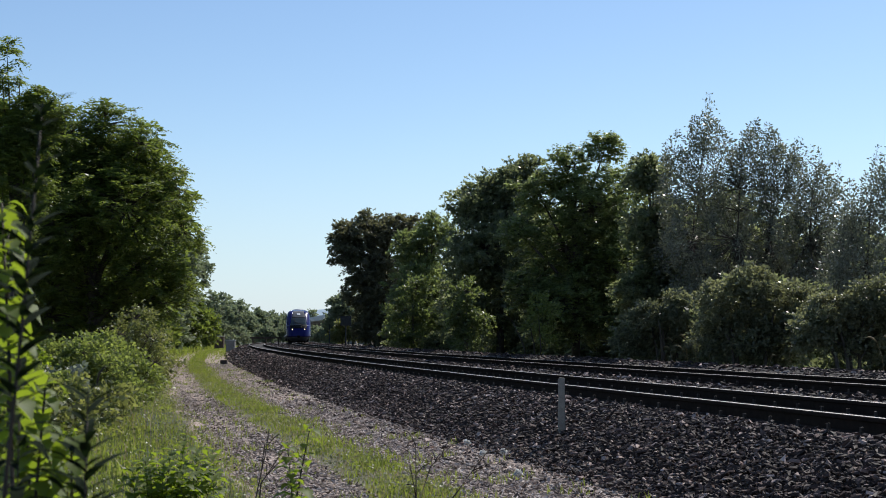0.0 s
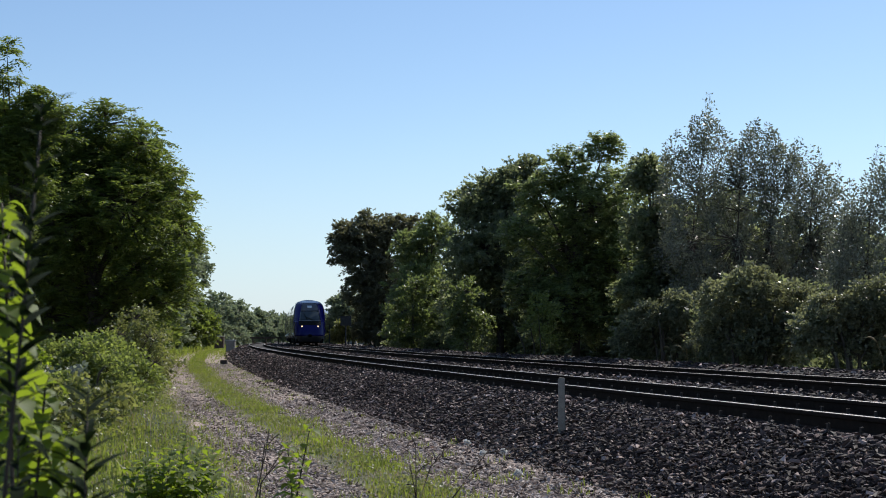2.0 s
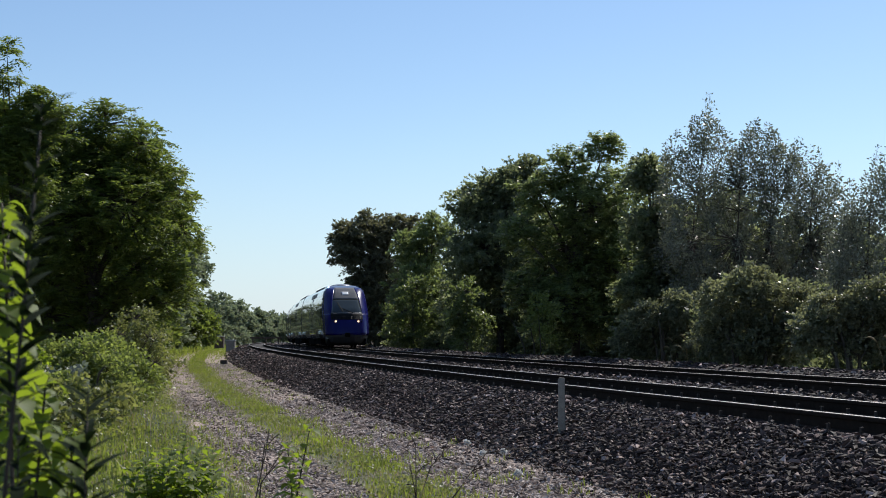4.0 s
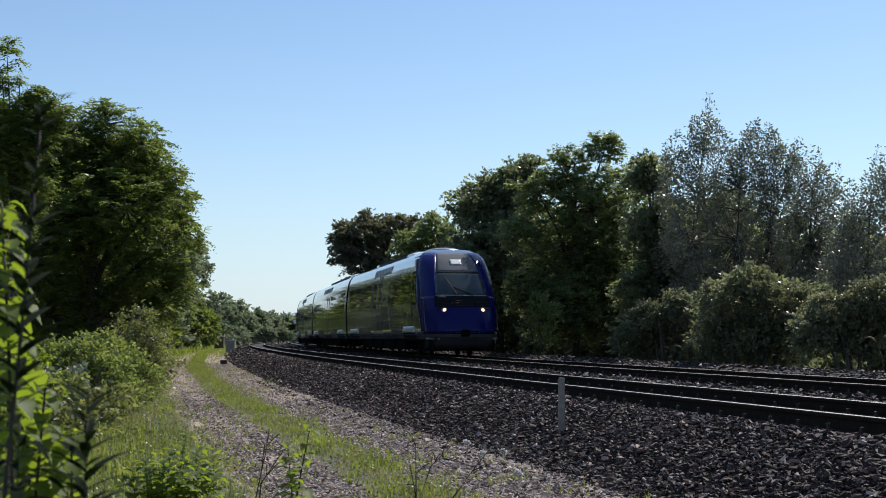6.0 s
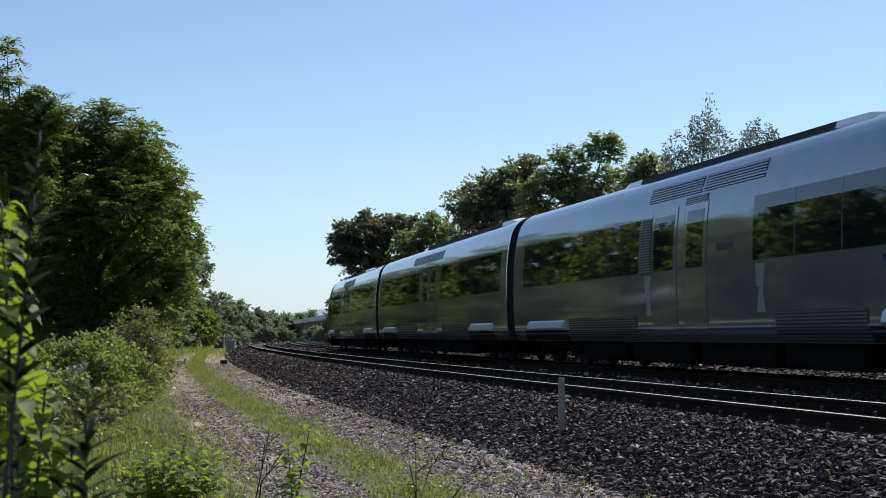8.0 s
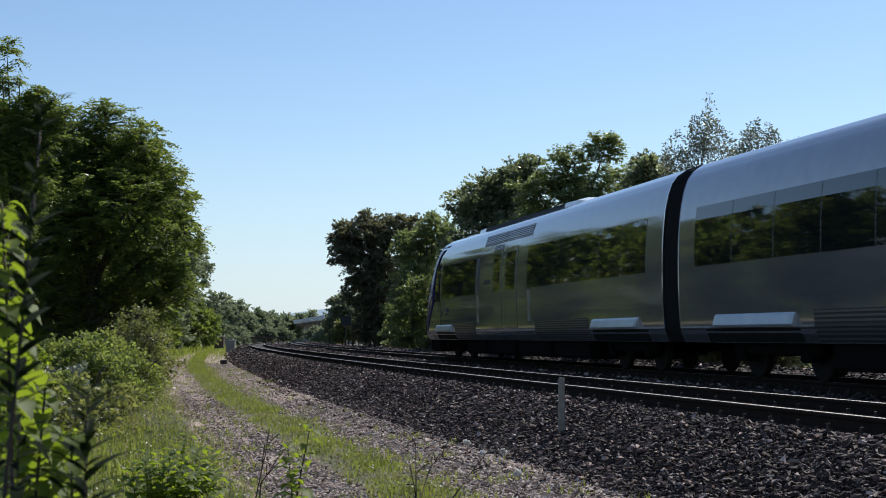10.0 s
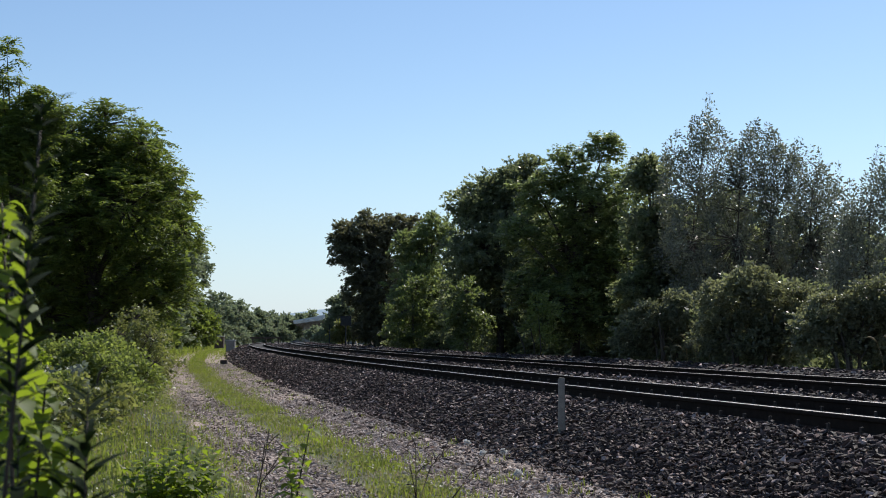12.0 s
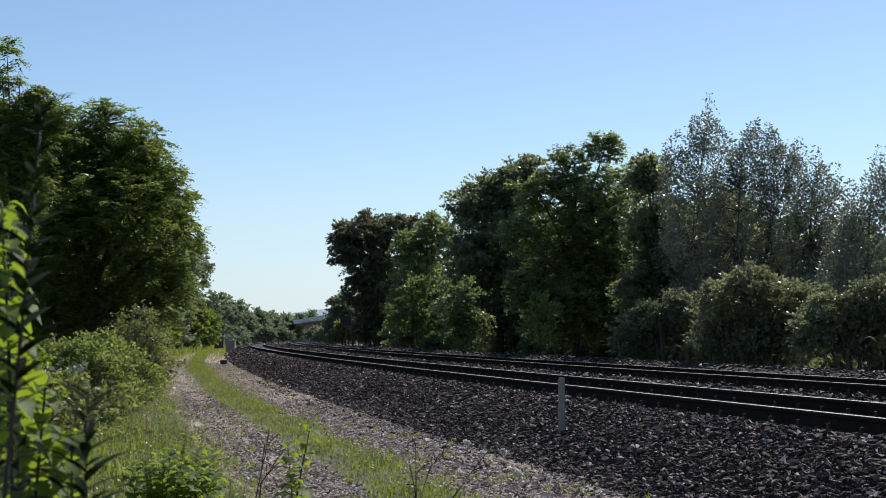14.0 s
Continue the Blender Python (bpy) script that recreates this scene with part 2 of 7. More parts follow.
def crown_points(rng, lobes, n, tuft, hollow=0.55, flat=0.8):
    """Points strung along short drooping twigs, in tufts over the outer part of several lobes; also the twigs' directions."""
    lobes = np.asarray(lobes, float)
    wgt = lobes[:, 3] ** 2
    wgt /= wgt.sum()
    n_tuft = max(12, n // 42)
    which = rng.choice(len(lobes), n_tuft, p=wgt)
    d = rng.normal(size=(n_tuft, 3))
    d /= np.linalg.norm(d, axis=1)[:, None]
    rad = rng.uniform(hollow ** 2, 1.0, n_tuft) ** 0.5 * (1 + 0.10 * rng.normal(size=n_tuft).clip(-2, 1.5))
    c = lobes[which, :3] + d * (rad * lobes[which, 3])[:, None] * np.array([1, 1, flat])
    twigs = 6
    td = rng.normal(size=(n_tuft, twigs, 3)) * np.array([1, 1, 0.45]) + d[:, None, :] * 0.6 + np.array([0, 0, 0.15])
    td /= np.linalg.norm(td, axis=2)[:, :, None]
    tl = tuft * rng.uniform(1.0, 2.3, (n_tuft, twigs))
    pick, tw = rng.integers(0, n_tuft, n), rng.integers(0, twigs, n)
    f = rng.uniform(0, 1, n) ** 0.8
    way, ln = td[pick, tw], tl[pick, tw]
    pts = c[pick] + way * (ln * f)[:, None] + rng.normal(size=(n, 3)) * (0.16 * tuft)
    pts[:, 2] -= ln * f * f * 0.28
    return pts, c, way


def make_tree(name, label, category, base, lobes, n, leaf, mat, seed, tuft=0.3, trunk=0.14, group="", stems=1, hollow=0.55, flat=0.8, slim=0.42, corners=4):
    """A tree: tapered trunk and limbs that reach into the lobes (x, y, z, radius), and a crown of single leaves in tufts."""
    rng = np.random.default_rng(seed)
    root = new(name)
    root.location = base
    tagged(root, label, category, group)
    b = Vector(base)
    lob = [(x - b.x, y - b.y, z - b.z, r) for x, y, z, r in lobes]
    pts, tufts, way = crown_points(rng, lob, n, tuft, hollow, flat)
    low = pts[:, 2] > 0.05
    part("crown", soup("crown", leaf_quads(rng, pts[low], leaf, slim=slim, along=way[low], corners=corners), corners, mat), mat, root)
    top = max(z + r * 0.3 for x, y, z, r in lob)
    cx, cy = sum(l[0] for l in lob) / len(lob), sum(l[1] for l in lob) / len(lob)
    runs = []
    for k in range(stems):
        off = Vector((rng.normal() * 0.25, rng.normal() * 0.25, 0)) if stems > 1 else Vector((0, 0, 0))
        p = [off + Vector((0, 0, -0.15)), off * 1.3 + Vector((cx * 0.15, cy * 0.15, top * 0.3)), off * 2 + Vector((cx * 0.5, cy * 0.5, top * 0.65)), off * 2.6 + Vector((cx * 0.8, cy * 0.8, top * (0.92 if stems == 1 else 0.75)))]
        runs.append((p, [trunk, trunk * 0.8, trunk * 0.5, trunk * 0.12], 8))
    for run in runs:
        part("trunk" if stems == 1 else "stem", tubes("trunk", [run], BARK), BARK, root)
    limbs = []
    for x, y, z, r in lob:
        start = Vector((cx * 0.3, cy * 0.3, min(z * 0.55, top * 0.6)))
        end = Vector((x, y, z))
        mid = start.lerp(end, 0.5) + Vector((0, 0, 0.12 * r))
        limbs.append(([start, mid, end], [trunk * 0.45, trunk * 0.3, trunk * 0.12], 6))
    ends = [Vector(l[:3]) for l in lob]
    for i in range(0, len(tufts), max(1, len(tufts) // 120)):
        e = Vector(tufts[i])
        a = min(ends, key=lambda q: (q - e).length)
        limbs.append(([a, a.lerp(e, 0.55) + Vector((0, 0, 0.05)), e], [trunk * 0.14, trunk * 0.09, trunk * 0.03], 4))
    tagged(part("limb_frame", tubes("limb_frame", limbs, BARK), BARK, root), "bare limbs and twigs", kind="stuff")
    return root


def finish_tree(root, crown, per, mat, stems, limbs):
    """Hang the crown, the trunk or stems and the limbs below a tree's root."""
    part("crown", soup("crown", crown, per, mat), mat, root)
    for run in stems:
        part("trunk" if len(stems) == 1 else "stem", tubes("trunk", [run], BARK), BARK, root)
    tagged(part("limb_frame", tubes("limb_frame", limbs, BARK), BARK, root), "bare limbs and twigs", kind="stuff")
    return root


def make_feathery_tree(name, label, base, lobes, rosettes, frond, leaflet, mat, seed, pairs=6, trunk=0.2, droop=0.4, hollow=0.45, slim=0.17):
    """A tree whose shoots end in rosettes of drooping fronds, each with leaflets in pairs."""
    rng = np.random.default_rng(seed)
    root = tagged(new(name), label, "tree")
    root.location = base
    b = np.array(base)
    lob = np.asarray(lobes, float) - np.array([*b, 0.0])
    wgt = lob[:, 3] ** 2
    which = rng.choice(len(lob), rosettes, p=wgt / wgt.sum())
    d = rng.normal(size=(rosettes, 3))
    d /= np.linalg.norm(d, axis=1)[:, None]
    rad = rng.uniform(hollow ** 2, 1.0, rosettes) ** 0.5 * (1 + 0.12 * rng.normal(size=rosettes).clip(-2, 2))
    c = lob[which, :3] + d * (rad * lob[which, 3])[:, None] * np.array([1, 1, 0.85])
    fronds = 7
    out = d[:, None, :] * 0.75 + rng.normal(size=(rosettes, fronds, 3)) * np.array([1.0, 1.0, 0.75 - droop]) + np.array([0, 0, 0.22])
    out /= np.linalg.norm(out, axis=2)[:, :, None]
    ln = frond * rng.uniform(0.65, 1.25, (rosettes, fronds))
    f = (np.arange(pairs) + 0.8) / pairs
    up = np.array([0, 0, 1.0])
    side = np.cross(out, up)
    side /= np.linalg.norm(side, axis=2)[:, :, None] + 1e-9
    p = c[:, None, None, :] + out[:, :, None, :] * (ln[:, :, None] * f)[..., None] - up * (ln[:, :, None] * f * f * droop)[..., None]
    quads = []
    for sgn in (-1, 1):
        ld = side[:, :, None, :] * sgn + out[:, :, None, :] * 0.45 - up * 0.3 + rng.normal(size=p.shape) * 0.22
        ld /= np.linalg.norm(ld, axis=3)[..., None]
        ll = (leaflet * np.sin(0.5 + f * 2.1))[None, None, :, None] * rng.uniform(0.8, 1.2, (*p.shape[:3], 1))
        wd = np.cross(ld, up + rng.normal(size=p.shape) * 0.5)
        wd /= np.linalg.norm(wd, axis=3)[..., None] + 1e-9
        quads.append(np.stack([p, p + ld * ll * 0.5 + wd * ll * slim, p + ld * ll, p + ld * ll * 0.5 - wd * ll * slim], 3).reshape(-1, 4, 3))
    top = float((lob[:, 2] + lob[:, 3] * 0.3).max())
    cx, cy = lob[:, 0].mean(), lob[:, 1].mean()
    stems = [([(0, 0, -0.15), (cx * 0.15, cy * 0.15, top * 0.3), (cx * 0.5, cy * 0.5, top * 0.65), (cx * 0.8, cy * 0.8, top * 0.92)], [trunk, trunk * 0.8, trunk * 0.5, trunk * 0.12], 8)]
    limbs = []
    for x, y, z, r in lob:
        a, e = Vector((cx * 0.3, cy * 0.3, min(z * 0.55, top * 0.6))), Vector((x, y, z))
        limbs.append(([a, a.lerp(e, 0.5) + Vector((0, 0, 0.12 * r)), e], [trunk * 0.45, trunk * 0.3, trunk * 0.12], 6))
    for i in range(0, rosettes, 2):
        a, e = Vector(lob[which[i], :3]), Vector(c[i])
        limbs.append(([a, a.lerp(e, 0.55) + Vector((0, 0, 0.06)), e], [trunk * 0.09, trunk * 0.06, trunk * 0.03], 4))
    return finish_tree(root, np.concatenate(quads), 4, mat, stems, limbs)


def make_airy_tree(name, label, base, outline, low, depth, shoots, per_shoot, leaf, mat, seed, trunk=0.1):
    """A thin-crowned tree of many upright shoots with small leaves, through which the sky shows. outline: (x, top height) across the crown."""
    rng = np.random.default_rng(seed)
    root = tagged(new(name), label, "tree")
    root.location = base
    b = np.array(base)
    ox, oz = np.array(outline).T
    x = rng.uniform(ox[0], ox[-1], shoots)
    crest = np.interp(x, ox, oz)
    z = low + (crest - low) * rng.uniform(0, 1, shoots)
    hem = np.interp(x, [ox[0], ox[0] + 0.15 * (ox[-1] - ox[0]), ox[0] + 0.8 * (ox[-1] - ox[0]), ox[-1]], [low + 1.6, low, low, low + 2.2])
    z = np.maximum(z, hem + rng.uniform(-0.3, 0.5, shoots))
    y = b[1] + rng.normal(0, depth, shoots) * (1.15 - 0.75 * (z - low) / (oz.max() - low))
    tip = np.stack([x, y, z], 1) - b
    way = np.stack([(tip[:, 0] - tip[:, 0].mean()) * 0.12, rng.normal(0, 0.2, shoots), np.full(shoots, 1.0)], 1) + rng.normal(size=(shoots, 3)) * np.array([0.25, 0.2, 0.1])
    way /= np.linalg.norm(way, axis=1)[:, None]
    length = rng.uniform(0.4, 1.25, shoots)
    f = rng.uniform(0, 1, (shoots, per_shoot)) ** 0.8
    p = tip[:, None, :] - way[:, None, :] * (length[:, None] * f)[..., None]
    spread = rng.normal(size=(shoots, per_shoot, 3)) * np.array([1, 1, 0.5])
    p = p + spread * (0.03 + 0.12 * f)[..., None]
    d = spread * 0.8 + way[:, None, :] * 0.8
    d /= np.linalg.norm(d, axis=2)[..., None]
    crown = leaf_quads(rng, p.reshape(-1, 3), leaf, slim=0.26, along=d.reshape(-1, 3))
    forks, stems, limbs = [], [], []
    for k in range(4):
        e = Vector((ox[0] + (ox[-1] - ox[0]) * (0.2 + 0.2 * k) - b[0], rng.normal() * 0.4, low + 1.6 - b[2]))
        stems.append(([(0.2 * k - 0.3, 0, -0.15), e * 0.45 + Vector((0, 0, 0.2)), e, e + Vector((0.1, 0, 1.6))], [trunk, trunk * 0.75, trunk * 0.5, trunk * 0.2], 7))
        forks += [e, e + Vector((0.05, 0, 0.9)), e + Vector((0.1, 0, 1.6))]
    for i in range(shoots):
        e, w = Vector(tip[i]), Vector(way[i])
        foot = e - w * float(length[i])
        if i % 2 == 0:
            a = min(forks, key=lambda q: (q - foot).length + (2 if q.z > foot.z else 0))
            limbs.append(([a, a.lerp(foot, 0.5) - Vector((0, 0, 0.12)), foot, e], [trunk * 0.22, trunk * 0.15, trunk * 0.1, trunk * 0.03], 4))
        else:
            limbs.append(([foot, e], [trunk * 0.08, trunk * 0.03], 4))
    return finish_tree(root, crown, 4, mat, stems, limbs)


# ---- ground ----
GROUND, gnt, gb = base_material("ground_soil", (0.2, 0.18, 0.12), 0.9)
GROUND_UV = "lane_offset"


def ground_material():
    nt, b = gnt, gb
    at = nt.nodes.new("ShaderNodeAttribute")
    at.attribute_name = GROUND_UV
    u = at.outputs["Fac"]
    wob = noise_tex(nt, 1.1, 4)
    add = nt.nodes.new("ShaderNodeMath")
    add.operation = "MULTIPLY_ADD"
    nt.links.new(wob, add.inputs[0])
    add.inputs[1].default_value = 0.02
    nt.links.new(u, add.inputs[2])
    uu = add.outputs[0]
    # u runs -14..14 over 0..1 with the wobble's mean taken off
    def p(v):
        return (v + 14) / 28 + 0.01
    grass_soil, gravel, stone = (0.05, 0.06, 0.02), (0.34, 0.266, 0.222), (0.03, 0.024, 0.02)
    mask = ramp(nt, uu, [(p(-6.2), grass_soil), (p(-6.0), gravel), (p(-5.1), gravel), (p(-4.95), (0.12, 0.12, 0.06)), (p(-4.3), (0.12, 0.12, 0.06)), (p(-4.1), gravel),
                         (p(-2.85), gravel), (p(-2.55), stone), (p(GAP + 2.4), stone), (p(GAP + 2.8), (0.10, 0.085, 0.06))])
    vor = nt.nodes.new("ShaderNodeTexVoronoi")
    vor.inputs["Scale"].default_value = 28
    nt.links.new(coords(nt), vor.inputs["Vector"])
    fine = noise_tex(nt, 35, 6, 0.7)
    c = mix(nt, 0.8, mask, ramp(nt, vor.outputs["Color"], [(0.1, (0.25, 0.25, 0.25)), (0.9, (1.5, 1.45, 1.4))]), "MULTIPLY")
    c = mix(nt, 0.5, c, ramp(nt, noise_tex(nt, 0.35, 5), [(0.3, (0.6, 0.6, 0.6)), (0.7, (1.25, 1.25, 1.25))]), "MULTIPLY")
    nt.links.new(c, b.inputs["Base Color"])
    h = mix(nt, 0.5, vor.outputs["Distance"], fine)
    bump(nt, b, h, 0.9, 0.03)


ground_material()


def make_ground():
    us = np.concatenate([[-60, -40, -25, -18, -14, -11], np.arange(-9, -1.5, 0.25), [-1.55, -1.2, -0.9, -0.3, 0.3, 0.9, 1.5, 2.0, 2.4, 2.9, 3.4, GAP - 0.9, GAP, GAP + 0.9, GAP + 1.3, GAP + 1.7, GAP + 2.2, GAP + 2.7, GAP + 3.4, GAP + 4.5, GAP + 6, 14, 20, 30, 45, 70]])
    ss = np.concatenate([np.arange(-60, -20, 4), np.arange(-20, 60, 1.0), np.arange(60, 140, 2.5), np.arange(140, 331, 10)])
    S, U = np.meshgrid(ss, us, indexing="ij")
    X, Y, A = line(S, U)
    Z = ground_z(S, U)
    rough = np.array([noise.noise(Vector((x * 0.7, y * 0.7, 0))) * 0.05 + noise.noise(Vector((x * 0.15, y * 0.15, 5))) * 0.06 for x, y in zip(X.ravel(), Y.ravel())]).reshape(Z.shape)
    Z = Z + rough * np.where((U < -5.9) | (U > GAP + 3), 1.0, 0.25)
    n, m = S.shape
    v = np.stack([X, Y, Z], -1).reshape(-1, 3)
    vals = np.clip((U.reshape(-1) + 14) / 28, 0, 1)
    faces = [(i * m + j, i * m + j + 1, (i + 1) * m + j + 1, (i + 1) * m + j) for i in range(n - 1) for j in range(m - 1)]
    loop = [i * m for i in range(n)] + [(n - 1) * m + j for j in range(1, m)] + [i * m + m - 1 for i in range(n - 2, -1, -1)] + [j for j in range(m - 2, 0, -1)]
    centre = np.array([-10.0, 120.0, 0.0])
    verts = v.tolist()
    prev = loop
    vals = vals.tolist()
    for k, far in enumerate((1.6, 4.0, 20.0)):
        ring = []
        for i in loop:
            q = centre + (v[i] - centre) * far
            q[2] = v[i][2] * (0.6 if k == 0 else 0) - (0.5 if k else 0)
            ring.append(len(verts))
            verts.append(q.tolist())
            vals.append(0.0 if vals[i] < 0.5 else 1.0)
        for a in range(len(loop)):
            c = (a + 1) % len(loop)
            faces.append((prev[a], prev[c], ring[c], ring[a]))
        prev = ring
    me = mesh_from("ground", np.array(verts), faces, GROUND, smooth=True)
    attr = me.attributes.new(GROUND_UV, "FLOAT", "POINT")
    attr.data.foreach_set("value", np.array(vals, dtype=np.float32))
    bm = bmesh.new()
    bm.from_mesh(me)
    bmesh.ops.recalc_face_normals(bm, faces=bm.faces)
    if sum(f.normal.z for f in bm.faces) < 0:
        bmesh.ops.reverse_faces(bm, faces=bm.faces)
    bm.to_mesh(me)
    bm.free()
    return tagged(new("ground", me), "grassy ground with a two-rut gravel lane and ballast bed", "ground", kind="structure")


make_ground()


# ---- tracks ----
RAIL_SECTION = [(-0.075, 0.0), (0.075, 0.0), (0.07, 0.014), (0.012, 0.032), (0.009, 0.12), (0.034, 0.135), (0.036, 0.162), (0.028, 0.172), (-0.028, 0.172), (-0.036, 0.162), (-0.034, 0.135), (-0.009, 0.12), (-0.012, 0.032), (-0.07, 0.014)]


def rail_mesh(u, s0, s1):
    ss = np.arange(s0, s1 + 0.1, 1.5)
    k = len(RAIL_SECTION)
    verts, faces, mats = [], [], []
    for s in ss:
        for du, dz in RAIL_SECTION:
            x, y, a = line(s, u + du)
            verts.append((x, y, RAIL - 0.172 + dz + rise(s) + (-0.023 if u > 3 else 0)))
    for i in range(len(ss) - 1):
        for j in range(k):
            a, b = i * k + j, i * k + (j + 1) % k
            faces.append((a, b, b + k, a + k))
            mats.append(1 if j == 7 else 0)
    faces += [tuple(range(k)), tuple(range((len(ss) - 1) * k, len(ss) * k))]
    mats += [0, 0]
    return mesh_from("rail", verts, faces, [RUST, RAILHEAD], mats)


def make_track(name, u0, label):
    root = tagged(new(name), label, "railway track", "running tracks")
    for du in (-0.7525, 0.7525):
        part("rail", rail_mesh(u0 + du, -60, 325), [RUST, RAILHEAD], root, "rusty steel rail with a polished head")
    bm = bmesh.new()
    box(bm, -0.13, 0.13, -1.3, 1.3, -0.20, 0.0, 0.02)
    sl = bpy.data.meshes.new("sleeper")
    bm.to_mesh(sl)
    bm.free()
    sl.materials.append(SLEEPER)
    bm = bmesh.new()
    box(bm, -0.05, 0.05, -0.05, 0.05, 0.0, 0.035, 0.006)
    bmesh.ops.create_cone(bm, cap_ends=True, segments=6, radius1=0.022, radius2=0.02, depth=0.06, matrix=Matrix.Translation((0, 0, 0.06)))
    fa = bpy.data.meshes.new("fastening")
    bm.to_mesh(fa)
    bm.free()
    fa.materials.append(BOLT)
    dz = -0.023 if u0 > 3 else 0
    for i in range(150):
        s = -22 + i * 0.6
        x, y, a = line(s, u0)
        m = Matrix.Translation((x, y, RAIL - 0.176 + rise(s) + dz)) @ Matrix.Rotation(math.pi / 2 - a, 4, "Z")
        sleeper = new("sleeper", sl)
        sleeper.matrix_world = m
        sleeper.parent = root
        if 5 <= i < 80:
            for v in (-0.8625, -0.6425, 0.6425, 0.8625):
                clip = new("fastening", fa)
                clip.matrix_world = m @ Matrix.Translation((0, v, 0))
                clip.parent = root
    return root


near_track = make_track("railway_track", 0.0, "near curved railway track of rusty steel rails in dark ballast")
far_track = make_track("railway_track", GAP, "far curved railway track that carries the railcar")


# ---- trees along both sides ----
def BASEZ(x, y):
    i = int(np.argmin((TX - x) ** 2 + (TY - y) ** 2))
    a = TA[i]
    return float(ground_z(TS[i], (x - TX[i]) * math.cos(a) - (y - TY[i]) * math.sin(a))) - 0.05


make_tree("deciduous_tree", "dark broadleaf tree with a brownish dense crown", "tree", (-6.42, 141.58, BASEZ(-6.42, 141.58)),
          [(-7.35, 142.71, 10.89, 2.84), (-9.6, 142.27, 11.0, 1.6), (-7.2, 142.0, 12.9, 1.1), (-5.12, 141.63, 11.36, 2.33), (-7.26, 140.93, 7.9, 2.33), (-9.64, 140.82, 9.14, 1.32), (-5.76, 141.18, 4.38, 2.63), (-4.02, 141.29, 3.3, 2.43), (-6.05, 140.45, 1.94, 1.92), (-3.2, 140.81, 11.96, 1.32), (-7.7, 141.2, 5.6, 1.9), (-7.5, 141.0, 3.3, 1.8), (-5.6, 141.2, 7.2, 2.4), (-8.6, 141.6, 9.8, 1.6), (-7.0, 141.4, 1.7, 1.5)],
          58000, 0.24, LEAF_BROWN, 11, tuft=0.34, trunk=0.25, hollow=0.3, corners=3)
make_tree("deciduous_tree", "dark green broadleaf tree beside the far track", "tree", (-1.12, 101.43, BASEZ(-1.12, 101.43)),
          [(-1.66, 102.61, 7.53, 1.81), (-0.55, 101.68, 8.84, 1.23), (-1.51, 100.66, 4.7, 2.25), (-2.3, 101.29, 2.58, 1.74), (0.24, 102.82, 3.59, 2.25), (-0.94, 102.18, 1.61, 1.45)],
          42000, 0.19, LEAF_LIT, 12, tuft=0.3, trunk=0.2, hollow=0.3, corners=3)
make_tree("deciduous_tree", "tall dark broadleaf tree with a dense crown", "tree", (3.08, 79.16, BASEZ(3.08, 79.16)),
          [(2.65, 79.97, 8.8, 1.81), (1.4, 78.99, 8.41, 1.19), (3.68, 79.14, 9.49, 1.53), (4.61, 79.38, 10.43, 0.96), (2.28, 77.83, 6.06, 2.32), (2.01, 79.32, 3.4, 2.21), (4.42, 78.64, 7.32, 1.76), (3.56, 79.86, 1.57, 1.42)],
          62000, 0.16, LEAF_DARK, 13, tuft=0.26, trunk=0.22, hollow=0.3, corners=3)
make_feathery_tree("deciduous_tree", "green broadleaf tree with a lighter upper crown", (5.19, 57.49, BASEZ(5.19, 57.49)),
          [(6.32, 57.07, 8.74, 0.74), (4.91, 57.71, 7.98, 0.95), (3.81, 57.99, 7.0, 1.03), (5.83, 56.94, 6.47, 1.56), (7.23, 58.0, 7.45, 0.99), (4.85, 58.33, 4.79, 1.73), (2.98, 57.0, 5.37, 0.78), (6.71, 57.97, 4.1, 1.77), (4.69, 56.51, 2.51, 1.52), (6.44, 57.5, 2.2, 1.23), (3.33, 57.41, 3.08, 1.03)],
          1700, 0.34, 0.16, LEAF_LIT, 14, pairs=4, trunk=0.18, droop=0.1, slim=0.26)
make_airy_tree("deciduous_tree", "airy grey-green tree with the sky showing through", (9.44, 46.98, BASEZ(9.44, 46.98)),
          [(6.95, 6.9), (7.15, 7.7), (7.6, 8.2), (8.1, 8.6), (8.25, 8.7), (8.36, 9.3), (8.46, 9.3), (8.6, 8.6), (9.2, 8.0), (9.7, 8.3), (10.1, 8.6), (10.6, 8.1), (11.1, 7.7), (11.6, 7.9), (11.9, 7.2), (12.6, 7.0), (12.9, 5.8)],
          2.9, 0.9, 780, 56, 0.10, LEAF_SILVER, 15, trunk=0.065)
make_airy_tree("deciduous_tree", "pale tree with silvery leaves at the wood's edge", (10.8, 35.94, BASEZ(10.8, 35.94)),
          [(9.5, 4.3), (9.9, 5.0), (10.3, 5.4), (10.6, 5.6), (10.8, 6.4), (11.2, 6.6), (11.8, 6.3)], 1.6, 0.7, 420, 52, 0.08, LEAF_SILVER, 16, trunk=0.05)
make_tree("deciduous_tree", "dark tree in the shade behind the airy crown", "tree", (10.4, 49.8, BASEZ(10.4, 49.8)),
          [(8.2, 50.2, 5.3, 1.2), (9.9, 50.6, 5.5, 1.3), (11.6, 50.3, 4.6, 1.2), (12.3, 50.3, 3.6, 1.0), (8.6, 49.8, 3.2, 1.3), (10.3, 49.9, 3.2, 1.4), (9.6, 49.5, 1.8, 1.2)],
          30000, 0.13, LEAF_DARK, 23, tuft=0.22, trunk=0.12, hollow=0.3, corners=3)
